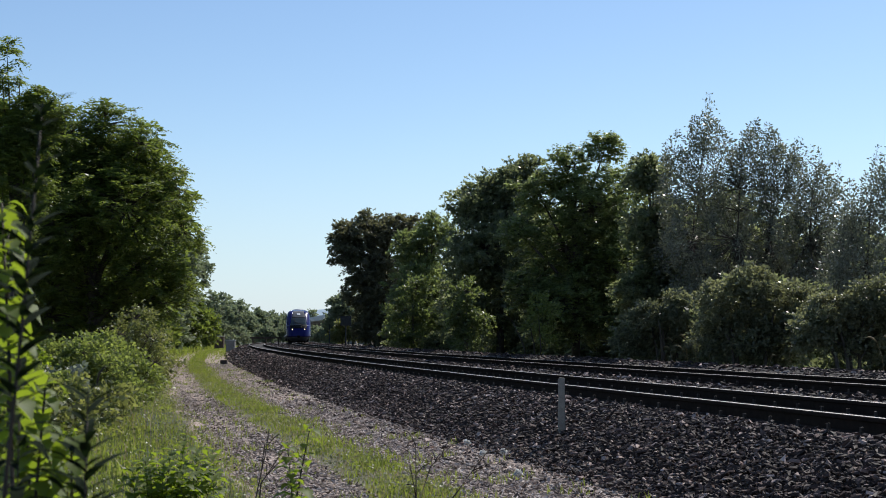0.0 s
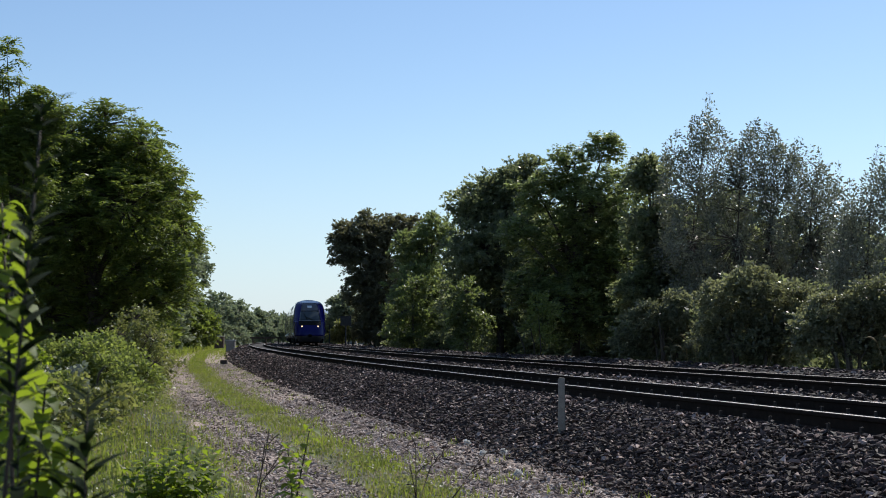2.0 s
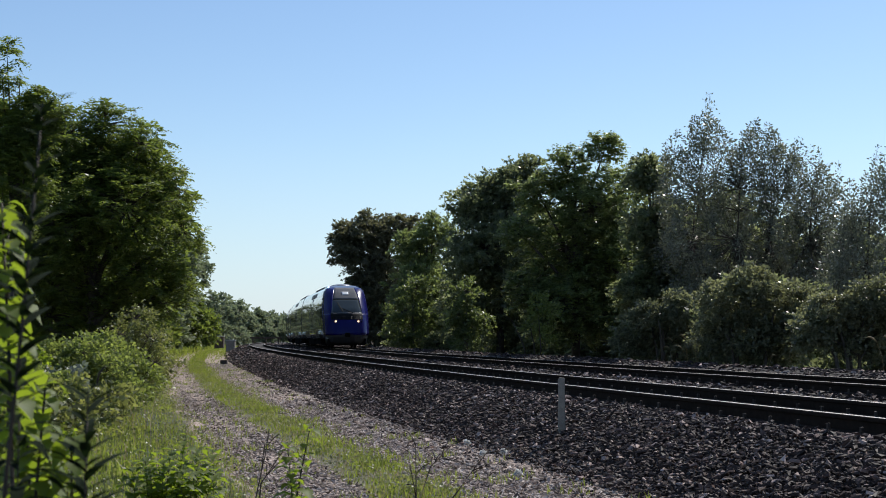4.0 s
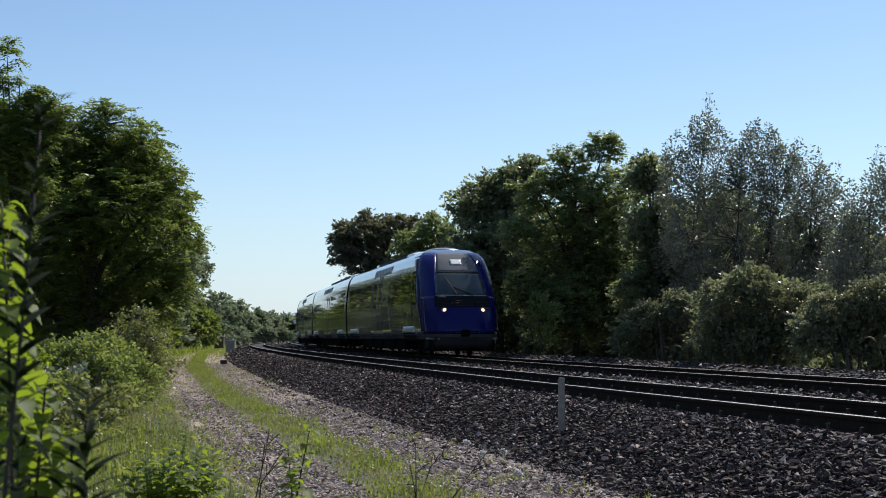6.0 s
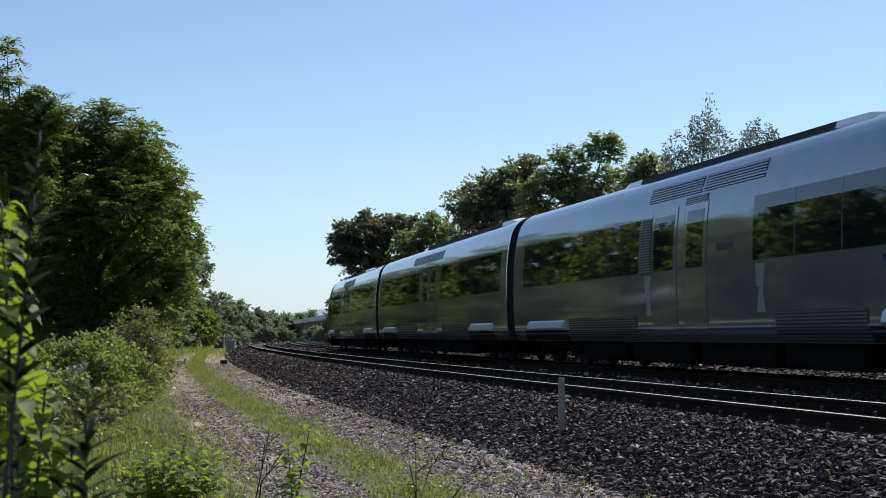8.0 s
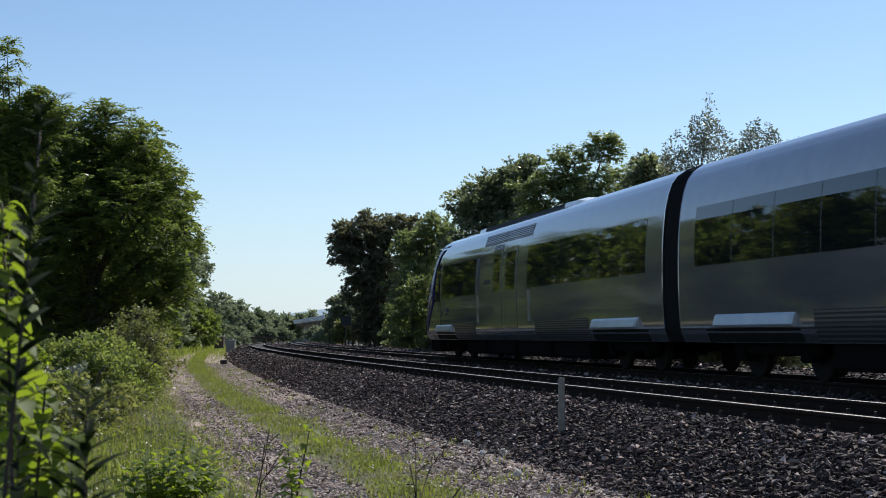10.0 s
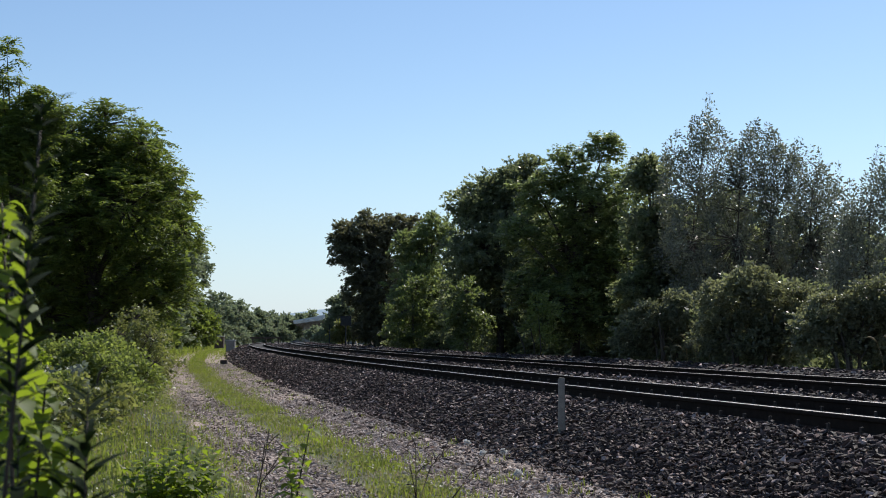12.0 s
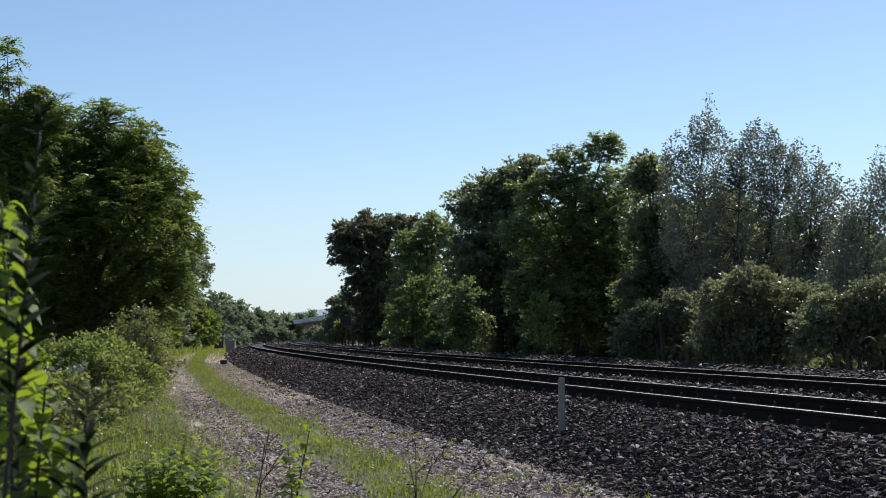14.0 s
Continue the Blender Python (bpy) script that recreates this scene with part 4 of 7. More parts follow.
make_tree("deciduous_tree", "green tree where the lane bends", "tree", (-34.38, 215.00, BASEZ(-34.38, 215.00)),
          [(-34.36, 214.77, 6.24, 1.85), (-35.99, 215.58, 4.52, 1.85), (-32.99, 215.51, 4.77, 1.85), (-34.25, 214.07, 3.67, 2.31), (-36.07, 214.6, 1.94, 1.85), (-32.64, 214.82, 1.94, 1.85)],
          6500, 0.401, LEAF_HAZED, 142, tuft=0.523, trunk=0.16, hollow=0.3, corners=3)
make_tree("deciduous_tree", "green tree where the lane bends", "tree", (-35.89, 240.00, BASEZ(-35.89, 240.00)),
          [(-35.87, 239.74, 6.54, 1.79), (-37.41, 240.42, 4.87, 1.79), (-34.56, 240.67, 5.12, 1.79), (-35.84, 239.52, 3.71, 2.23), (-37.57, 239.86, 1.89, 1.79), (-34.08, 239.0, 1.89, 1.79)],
          6500, 0.436, LEAF_HAZED, 143, tuft=0.578, trunk=0.16, hollow=0.3, corners=3)
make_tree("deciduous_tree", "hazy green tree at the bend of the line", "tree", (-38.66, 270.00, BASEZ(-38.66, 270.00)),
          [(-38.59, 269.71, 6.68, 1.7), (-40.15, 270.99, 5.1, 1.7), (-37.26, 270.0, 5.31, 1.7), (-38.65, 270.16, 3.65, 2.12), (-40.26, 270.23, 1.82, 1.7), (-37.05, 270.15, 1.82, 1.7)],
          6500, 0.478, LEAF_HAZED, 144, tuft=0.644, trunk=0.16, hollow=0.3, corners=3)
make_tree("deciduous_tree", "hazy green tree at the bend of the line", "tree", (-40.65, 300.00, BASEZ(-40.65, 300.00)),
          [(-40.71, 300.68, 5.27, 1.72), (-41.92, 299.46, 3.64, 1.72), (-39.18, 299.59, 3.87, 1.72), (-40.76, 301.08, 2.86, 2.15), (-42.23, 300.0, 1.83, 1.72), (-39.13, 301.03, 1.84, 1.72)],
          6500, 0.52, LEAF_HAZED, 145, tuft=0.71, trunk=0.16, hollow=0.3, corners=3)
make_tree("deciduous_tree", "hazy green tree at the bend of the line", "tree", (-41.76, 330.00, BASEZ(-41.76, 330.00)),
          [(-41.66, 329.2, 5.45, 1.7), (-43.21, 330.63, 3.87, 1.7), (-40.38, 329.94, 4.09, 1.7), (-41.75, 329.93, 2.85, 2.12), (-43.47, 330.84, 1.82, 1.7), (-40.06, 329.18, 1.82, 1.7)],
          6500, 0.562, LEAF_HAZED, 146, tuft=0.776, trunk=0.16, hollow=0.3, corners=3)
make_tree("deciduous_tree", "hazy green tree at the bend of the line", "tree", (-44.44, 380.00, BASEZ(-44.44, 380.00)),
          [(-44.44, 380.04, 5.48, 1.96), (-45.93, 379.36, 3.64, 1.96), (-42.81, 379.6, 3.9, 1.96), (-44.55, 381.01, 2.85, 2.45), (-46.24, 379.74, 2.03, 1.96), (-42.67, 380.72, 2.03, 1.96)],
          6500, 0.632, LEAF_HAZED, 147, tuft=0.886, trunk=0.16, hollow=0.3, corners=3)
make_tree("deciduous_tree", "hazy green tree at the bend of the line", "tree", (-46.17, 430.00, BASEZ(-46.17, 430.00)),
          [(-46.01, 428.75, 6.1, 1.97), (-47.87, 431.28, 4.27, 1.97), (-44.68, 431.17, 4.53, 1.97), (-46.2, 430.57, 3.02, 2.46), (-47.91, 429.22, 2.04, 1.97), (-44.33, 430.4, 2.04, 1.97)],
          6500, 0.702, LEAF_HAZED, 148, tuft=0.996, trunk=0.16, hollow=0.3, corners=3)
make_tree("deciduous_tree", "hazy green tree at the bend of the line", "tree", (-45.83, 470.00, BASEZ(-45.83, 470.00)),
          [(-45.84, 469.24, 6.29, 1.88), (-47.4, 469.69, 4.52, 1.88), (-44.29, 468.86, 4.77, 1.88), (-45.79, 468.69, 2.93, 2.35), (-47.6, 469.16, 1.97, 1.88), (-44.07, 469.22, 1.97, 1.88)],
          6500, 0.758, LEAF_HAZED, 149, tuft=1.084, trunk=0.16, hollow=0.3, corners=3)
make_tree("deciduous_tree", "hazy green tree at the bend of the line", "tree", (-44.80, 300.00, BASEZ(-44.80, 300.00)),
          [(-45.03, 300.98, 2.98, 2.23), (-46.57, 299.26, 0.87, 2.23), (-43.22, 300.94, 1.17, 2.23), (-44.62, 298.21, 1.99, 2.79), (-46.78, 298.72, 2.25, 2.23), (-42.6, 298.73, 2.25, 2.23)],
          6500, 0.52, LEAF_HAZED, 150, tuft=0.71, trunk=0.16, hollow=0.3, corners=3)
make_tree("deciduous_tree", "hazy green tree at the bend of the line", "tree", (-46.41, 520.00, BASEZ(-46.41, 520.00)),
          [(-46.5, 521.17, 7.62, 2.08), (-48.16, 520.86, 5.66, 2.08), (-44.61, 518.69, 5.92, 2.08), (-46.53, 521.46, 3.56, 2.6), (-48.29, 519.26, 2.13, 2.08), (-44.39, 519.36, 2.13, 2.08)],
          6500, 0.828, LEAF_HAZED, 151, tuft=1.194, trunk=0.16, hollow=0.3, corners=3)
make_tree("deciduous_tree", "tree behind the sign, haze painted into its leaf colour", "tree", (-11.23, 165.00, BASEZ(-11.23, 165.00)),
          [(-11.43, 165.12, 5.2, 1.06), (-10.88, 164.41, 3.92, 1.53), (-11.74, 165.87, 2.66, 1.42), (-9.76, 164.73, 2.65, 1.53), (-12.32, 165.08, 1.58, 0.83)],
          12000, 0.32, LEAF_HAZED, 48, tuft=0.5, trunk=0.2, corners=3)
make_tree("shrub", "shrub along the distant line, haze painted into its leaf colour", "shrub", (-22.37, 260.00, BASEZ(-22.37, 260.00)),
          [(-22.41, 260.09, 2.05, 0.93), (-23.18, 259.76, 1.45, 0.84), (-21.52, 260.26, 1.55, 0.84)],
          3500, 0.35, LEAF_HAZED, 170, tuft=0.5, trunk=0.06, stems=3, corners=3)
make_tree("shrub", "shrub along the distant line, haze painted into its leaf colour", "shrub", (-20.86, 280.00, BASEZ(-20.86, 280.00)),
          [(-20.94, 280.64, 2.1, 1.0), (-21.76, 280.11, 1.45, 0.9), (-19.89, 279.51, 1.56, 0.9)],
          3500, 0.35, LEAF_HAZED, 171, tuft=0.5, trunk=0.06, stems=3, corners=3)
make_tree("shrub", "shrub along the distant line, haze painted into its leaf colour", "shrub", (-19.27, 240.00, BASEZ(-19.27, 240.00)),
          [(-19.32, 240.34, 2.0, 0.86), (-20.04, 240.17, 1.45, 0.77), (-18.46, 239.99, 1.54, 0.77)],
          3500, 0.35, LEAF_HAZED, 172, tuft=0.5, trunk=0.06, stems=3, corners=3)
make_tree("shrub", "shrub along the distant line, haze painted into its leaf colour", "shrub", (-35.99, 330.00, BASEZ(-35.99, 330.00)),
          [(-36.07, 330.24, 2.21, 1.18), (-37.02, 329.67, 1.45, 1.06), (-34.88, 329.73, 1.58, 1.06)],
          3500, 0.35, LEAF_HAZED, 173, tuft=0.5, trunk=0.06, stems=3, corners=3)
make_tree("shrub", "shrub along the distant line, haze painted into its leaf colour", "shrub", (-34.97, 290.00, BASEZ(-34.97, 290.00)),
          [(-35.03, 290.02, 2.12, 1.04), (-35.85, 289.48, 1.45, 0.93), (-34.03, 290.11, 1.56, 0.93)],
          3500, 0.35, LEAF_HAZED, 174, tuft=0.5, trunk=0.06, stems=3, corners=3)
make_tree("shrub", "sunlit yellow-green shrub beside the sign", "shrub", (-9.33, 150.00, BASEZ(-9.33, 150.00)),
          [(-9.9, 149.6, 2.26, 0.97), (-8.75, 149.73, 1.91, 0.86), (-10.64, 150.39, 1.68, 0.75), (-8.02, 150.09, 1.57, 0.75)],
          7000, 0.22, LEAF_BUSH, 180, tuft=0.35, trunk=0.06, stems=3, corners=3)
make_tree("weed_clump", "olive-green leafy thicket at the foot of the trees", "weeds", (-5.04, 17.80, BASEZ(-5.04, 17.80)),
          [(-5.09, 18.04, 0.33, 0.46), (-5.68, 17.99, 0.59, 0.51), (-4.45, 17.69, 0.56, 0.46), (-4.94, 17.86, 0.35, 0.56)],
          3800, 0.08, LEAF_BUSH, 200, tuft=0.148, trunk=0.02, stems=3, hollow=0.2)
make_tree("weed_clump", "olive-green leafy thicket at the foot of the trees", "weeds", (-5.41, 20.95, BASEZ(-5.41, 20.95)),
          [(-5.38, 20.78, -0.1, 0.47), (-6.12, 21.27, 0.59, 0.51), (-4.85, 20.83, 0.56, 0.47), (-5.28, 20.77, 0.36, 0.56)],
          3800, 0.083, LEAF_BUSH, 201, tuft=0.151, trunk=0.02, stems=3, hollow=0.2)
make_tree("weed_clump", "grey-green shrub at the wood's edge", "weeds", (-6.58, 23.03, BASEZ(-6.58, 23.03)),
          [(-6.59, 23.2, -0.08, 0.46), (-7.24, 23.33, 0.59, 0.51), (-6.06, 23.28, 0.54, 0.46), (-6.43, 22.98, 0.35, 0.56)],
          3800, 0.085, LEAF_GREY, 202, tuft=0.153, trunk=0.02, stems=3, hollow=0.2)
make_tree("weed_clump", "olive-green leafy thicket at the foot of the trees", "weeds", (-6.98, 28.97, BASEZ(-6.98, 28.97)),
          [(-6.97, 28.95, 0.6, 0.47), (-7.53, 28.8, 0.61, 0.51), (-6.48, 29.22, 0.54, 0.47), (-6.94, 29.25, 0.34, 0.56)],
          3800, 0.092, LEAF_BUSH, 203, tuft=0.159, trunk=0.02, stems=3, hollow=0.2)
make_tree("weed_clump", "fresh green leafy weeds on the verge", "weeds", (-7.81, 31.08, BASEZ(-7.81, 31.08)),
          [(-7.79, 31.04, 0.25, 0.46), (-8.42, 31.12, 0.6, 0.51), (-7.3, 31.25, 0.55, 0.46), (-7.72, 31.13, 0.35, 0.56)],
          3800, 0.094, LEAF_FRESH, 204, tuft=0.161, trunk=0.02, stems=3, hollow=0.2)
make_tree("shrub", "olive-green leafy thicket at the foot of the trees", "shrub", (-9.79, 31.96, BASEZ(-9.79, 31.96)),
          [(-9.82, 32.01, 1.07, 0.46), (-10.5, 32.25, 0.59, 0.51), (-9.2, 31.77, 0.56, 0.46), (-9.62, 31.68, 0.36, 0.56)],
          3800, 0.095, LEAF_BUSH, 205, tuft=0.162, trunk=0.02, stems=3, hollow=0.2)
make_tree("weed_clump", "olive-green leafy thicket at the foot of the trees", "weeds", (-9.50, 37.69, BASEZ(-9.50, 37.69)),
          [(-9.58, 37.88, 0.5, 0.46), (-10.04, 37.36, 0.61, 0.51), (-9.04, 37.93, 0.54, 0.46), (-9.36, 37.39, 0.36, 0.56)],
          3800, 0.101, LEAF_BUSH, 206, tuft=0.168, trunk=0.02, stems=3, hollow=0.2)
make_tree("shrub", "grey-green shrub at the wood's edge", "shrub", (-11.23, 38.95, BASEZ(-11.23, 38.95)),
          [(-11.19, 38.77, 0.96, 0.47), (-11.89, 39.1, 0.6, 0.51), (-10.75, 39.15, 0.55, 0.47), (-11.09, 38.75, 0.36, 0.56)],
          3800, 0.103, LEAF_GREY, 207, tuft=0.169, trunk=0.02, stems=3, hollow=0.2)
make_tree("shrub", "olive-green leafy thicket at the foot of the trees", "shrub", (-11.41, 47.76, BASEZ(-11.41, 47.76)),
          [(-11.46, 47.96, 1.07, 0.47), (-12.0, 47.7, 0.6, 0.51), (-10.9, 47.93, 0.55, 0.47), (-11.29, 47.68, 0.35, 0.56)],
          3800, 0.113, LEAF_BUSH, 208, tuft=0.178, trunk=0.02, stems=3, hollow=0.2)
make_tree("shrub", "fresh green leafy weeds on the verge", "shrub", (-12.68, 44.42, BASEZ(-12.68, 44.42)),
          [(-12.71, 44.53, 1.27, 0.46), (-13.22, 44.22, 0.6, 0.51), (-12.2, 44.7, 0.54, 0.46), (-12.59, 44.47, 0.35, 0.56)],
          3800, 0.109, LEAF_FRESH, 209, tuft=0.174, trunk=0.02, stems=3, hollow=0.2)
make_tree("shrub", "olive-green leafy thicket at the foot of the trees", "shrub", (-14.06, 47.58, BASEZ(-14.06, 47.58)),
          [(-14.04, 47.28, 1.4, 0.46), (-14.67, 47.39, 0.6, 0.51), (-13.57, 47.55, 0.55, 0.46), (-13.96, 47.33, 0.36, 0.56)],
          3800, 0.112, LEAF_BUSH, 210, tuft=0.178, trunk=0.02, stems=3, hollow=0.2)
make_tree("weed_clump", "olive-green leafy thicket at the foot of the trees", "weeds", (-12.79, 54.95, BASEZ(-12.79, 54.95)),
          [(-12.78, 54.85, 0.84, 0.47), (-13.36, 54.77, 0.6, 0.51), (-12.25, 54.97, 0.55, 0.47), (-12.78, 55.31, 0.34, 0.56)],
          3800, 0.12, LEAF_BUSH, 211, tuft=0.185, trunk=0.02, stems=3, hollow=0.2)
make_tree("shrub", "grey-green shrub at the wood's edge", "shrub", (-14.46, 55.37, BASEZ(-14.46, 55.37)),
          [(-14.5, 55.44, 1.64, 0.47), (-15.09, 55.4, 0.6, 0.51), (-13.93, 55.39, 0.55, 0.47), (-14.31, 55.09, 0.36, 0.56)],
          3800, 0.121, LEAF_GREY, 212, tuft=0.185, trunk=0.02, stems=3, hollow=0.2)
make_tree("shrub", "olive-green leafy thicket at the foot of the trees", "shrub", (-15.63, 55.96, BASEZ(-15.63, 55.96)),
          [(-15.66, 55.94, 1.61, 0.47), (-16.25, 55.92, 0.6, 0.51), (-15.17, 56.18, 0.55, 0.47), (-15.46, 55.6, 0.36, 0.56)],
          3800, 0.122, LEAF_BUSH, 213, tuft=0.186, trunk=0.02, stems=3, hollow=0.2)
make_tree("shrub", "fresh green leafy weeds on the verge", "shrub", (-14.69, 65.83, BASEZ(-14.69, 65.83)),
          [(-14.74, 66.03, 0.98, 0.47), (-15.31, 65.85, 0.6, 0.51), (-14.09, 65.55, 0.55, 0.47), (-14.61, 65.86, 0.35, 0.56)],
          3800, 0.132, LEAF_FRESH, 214, tuft=0.196, trunk=0.02, stems=3, hollow=0.2, corners=3)
make_tree("shrub", "olive-green leafy thicket at the foot of the trees", "shrub", (-15.80, 62.35, BASEZ(-15.80, 62.35)),
          [(-15.92, 62.62, 1.49, 0.47), (-16.38, 62.06, 0.6, 0.51), (-15.23, 62.08, 0.55, 0.47), (-15.68, 62.07, 0.36, 0.56)],
          3800, 0.129, LEAF_BUSH, 215, tuft=0.192, trunk=0.02, stems=3, hollow=0.2, corners=3)
make_tree("shrub", "olive-green leafy thicket at the foot of the trees", "shrub", (-17.38, 65.57, BASEZ(-17.38, 65.57)),
          [(-17.43, 65.78, 1.33, 0.47), (-17.92, 65.39, 0.6, 0.51), (-16.83, 65.59, 0.55, 0.47), (-17.33, 65.76, 0.35, 0.56)],
          3800, 0.132, LEAF_BUSH, 216, tuft=0.196, trunk=0.02, stems=3, hollow=0.2, corners=3)
make_tree("shrub", "grey-green shrub at the wood's edge", "shrub", (-16.88, 75.91, BASEZ(-16.88, 75.91)),
          [(-16.85, 75.82, 1.08, 0.47), (-17.51, 76.11, 0.6, 0.51), (-16.31, 75.88, 0.55, 0.47), (-16.84, 76.23, 0.35, 0.56)],
          3800, 0.144, LEAF_GREY, 217, tuft=0.206, trunk=0.02, stems=3, hollow=0.2, corners=3)
make_tree("shrub", "olive-green leafy thicket at the foot of the trees", "shrub", (-18.12, 77.29, BASEZ(-18.12, 77.29)),
          [(-18.14, 77.19, 1.29, 0.47), (-18.71, 77.06, 0.6, 0.51), (-17.6, 77.23, 0.55, 0.47), (-18.05, 77.22, 0.35, 0.56)],
          3800, 0.145, LEAF_BUSH, 218, tuft=0.207, trunk=0.02, stems=3, hollow=0.2, corners=3)
make_tree("shrub", "fresh green leafy weeds on the verge", "shrub", (-19.89, 75.68, BASEZ(-19.89, 75.68)),
          [(-19.91, 75.72, 1.59, 0.47), (-20.45, 75.51, 0.6, 0.51), (-19.38, 75.8, 0.55, 0.47), (-19.84, 75.83, 0.35, 0.56)],
          3800, 0.143, LEAF_FRESH, 219, tuft=0.206, trunk=0.02, stems=3, hollow=0.2, corners=3)
make_tree("weed_clump", "olive-green leafy thicket at the foot of the trees", "weeds", (-19.20, 91.84, BASEZ(-19.20, 91.84)),
          [(-19.23, 92.04, 0.74, 0.47), (-19.77, 91.74, 0.6, 0.51), (-18.62, 91.71, 0.55, 0.47), (-19.16, 92.15, 0.35, 0.56)],
          3800, 0.161, LEAF_BUSH, 220, tuft=0.222, trunk=0.02, stems=3, hollow=0.2, corners=3)
make_tree("shrub", "olive-green leafy thicket at the foot of the trees", "shrub", (-20.88, 90.79, BASEZ(-20.88, 90.79)),
          [(-20.89, 90.8, 1.44, 0.47), (-21.5, 90.87, 0.6, 0.51), (-20.32, 90.73, 0.55, 0.47), (-20.82, 90.93, 0.35, 0.56)],
          3800, 0.16, LEAF_BUSH, 221, tuft=0.221, trunk=0.02, stems=3, hollow=0.2, corners=3)
make_tree("shrub", "grey-green shrub at the wood's edge", "shrub", (-22.73, 93.71, BASEZ(-22.73, 93.71)),
          [(-22.74, 93.68, 1.48, 0.47), (-23.34, 93.67, 0.6, 0.51), (-22.16, 93.57, 0.55, 0.47), (-22.7, 93.93, 0.35, 0.56)],
          3800, 0.163, LEAF_GREY, 222, tuft=0.224, trunk=0.02, stems=3, hollow=0.2, corners=3)
make_tree("weed_clump", "olive-green leafy thicket at the foot of the trees", "weeds", (-22.36, 110.38, BASEZ(-22.36, 110.38)),
          [(-22.37, 110.37, 0.83, 0.47), (-22.96, 110.29, 0.6, 0.51), (-21.78, 110.14, 0.55, 0.47), (-22.33, 110.66, 0.35, 0.56)],
          3800, 0.181, LEAF_BUSH, 223, tuft=0.24, trunk=0.02, stems=3, hollow=0.2, corners=3)
make_tree("shrub", "fresh green leafy weeds on the verge", "shrub", (-24.24, 112.92, BASEZ(-24.24, 112.92)),
          [(-24.26, 112.91, 1.46, 0.47), (-24.88, 113.03, 0.6, 0.51), (-23.65, 112.62, 0.55, 0.47), (-24.16, 112.91, 0.35, 0.56)],
          3800, 0.184, LEAF_FRESH, 224, tuft=0.243, trunk=0.02, stems=3, hollow=0.2, corners=3)
make_tree("shrub", "olive-green leafy thicket at the foot of the trees", "shrub", (-25.50, 111.72, BASEZ(-25.50, 111.72)),
          [(-25.47, 111.42, 1.25, 0.47), (-26.13, 111.71, 0.6, 0.51), (-24.98, 111.69, 0.55, 0.47), (-25.41, 111.6, 0.35, 0.56)],
          3800, 0.183, LEAF_BUSH, 225, tuft=0.242, trunk=0.02, stems=3, hollow=0.2, corners=3)
make_tree("shrub", "olive-green leafy thicket at the foot of the trees", "shrub", (-26.08, 135.46, BASEZ(-26.08, 135.46)),
          [(-26.13, 135.65, 0.99, 0.47), (-26.73, 135.63, 0.6, 0.51), (-25.49, 135.15, 0.55, 0.47), (-25.97, 135.34, 0.35, 0.56)],
          3800, 0.209, LEAF_BUSH, 226, tuft=0.265, trunk=0.02, stems=3, hollow=0.2, corners=3)
make_tree("shrub", "grey-green shrub at the wood's edge", "shrub", (-27.31, 137.26, BASEZ(-27.31, 137.26)),
          [(-27.34, 137.44, 1.53, 0.46), (-27.93, 137.38, 0.6, 0.51), (-26.71, 137.0, 0.55, 0.46), (-27.28, 137.61, 0.35, 0.56)],
          3800, 0.211, LEAF_GREY, 227, tuft=0.267, trunk=0.02, stems=3, hollow=0.2, corners=3)
make_tree("shrub", "olive-green leafy thicket at the foot of the trees", "shrub", (-28.84, 136.41, BASEZ(-28.84, 136.41)),
          [(-28.88, 136.66, 1.38, 0.47), (-29.5, 136.75, 0.6, 0.51), (-28.26, 136.32, 0.55, 0.47), (-28.72, 136.41, 0.35, 0.56)],
          3800, 0.21, LEAF_BUSH, 228, tuft=0.266, trunk=0.02, stems=3, hollow=0.2, corners=3)
make_tree("deciduous_tree", "shaded green tree in the second row of the lane's wood", "tree", (-17.59, 55.00, BASEZ(-17.59, 55.00)),
          [(-17.05, 53.31, 7.17, 2.98), (-19.95, 56.02, 5.42, 2.98), (-15.74, 55.55, 5.39, 2.98), (-17.22, 53.84, 4.29, 3.35), (-17.97, 56.2, 2.17, 2.79)],
          4500, 0.42, LEAF_GREEN, 400, tuft=0.6, trunk=0.18, hollow=0.3, corners=3)
make_tree("deciduous_tree", "shaded green tree in the second row of the lane's wood", "tree", (-21.09, 66.00, BASEZ(-21.09, 66.00)),
          [(-21.12, 66.18, 7.37, 2.98), (-23.64, 67.66, 5.45, 2.98), (-19.42, 67.24, 5.42, 2.98), (-20.51, 64.26, 4.27, 3.35), (-20.76, 65.05, 2.14, 2.79)],
          4500, 0.42, LEAF_GREEN, 401, tuft=0.6, trunk=0.18, hollow=0.3, corners=3)
make_tree("deciduous_tree", "shaded green tree in the second row of the lane's wood", "tree", (-21.55, 77.00, BASEZ(-21.55, 77.00)),
          [(-21.86, 78.35, 10.0, 2.98), (-22.94, 75.19, 7.7, 2.98), (-19.13, 75.57, 7.73, 2.98), (-22.0, 78.83, 4.42, 3.35), (-21.8, 78.13, 2.16, 2.79)],
          4500, 0.42, LEAF_GREEN, 402, tuft=0.6, trunk=0.18, hollow=0.3, corners=3)
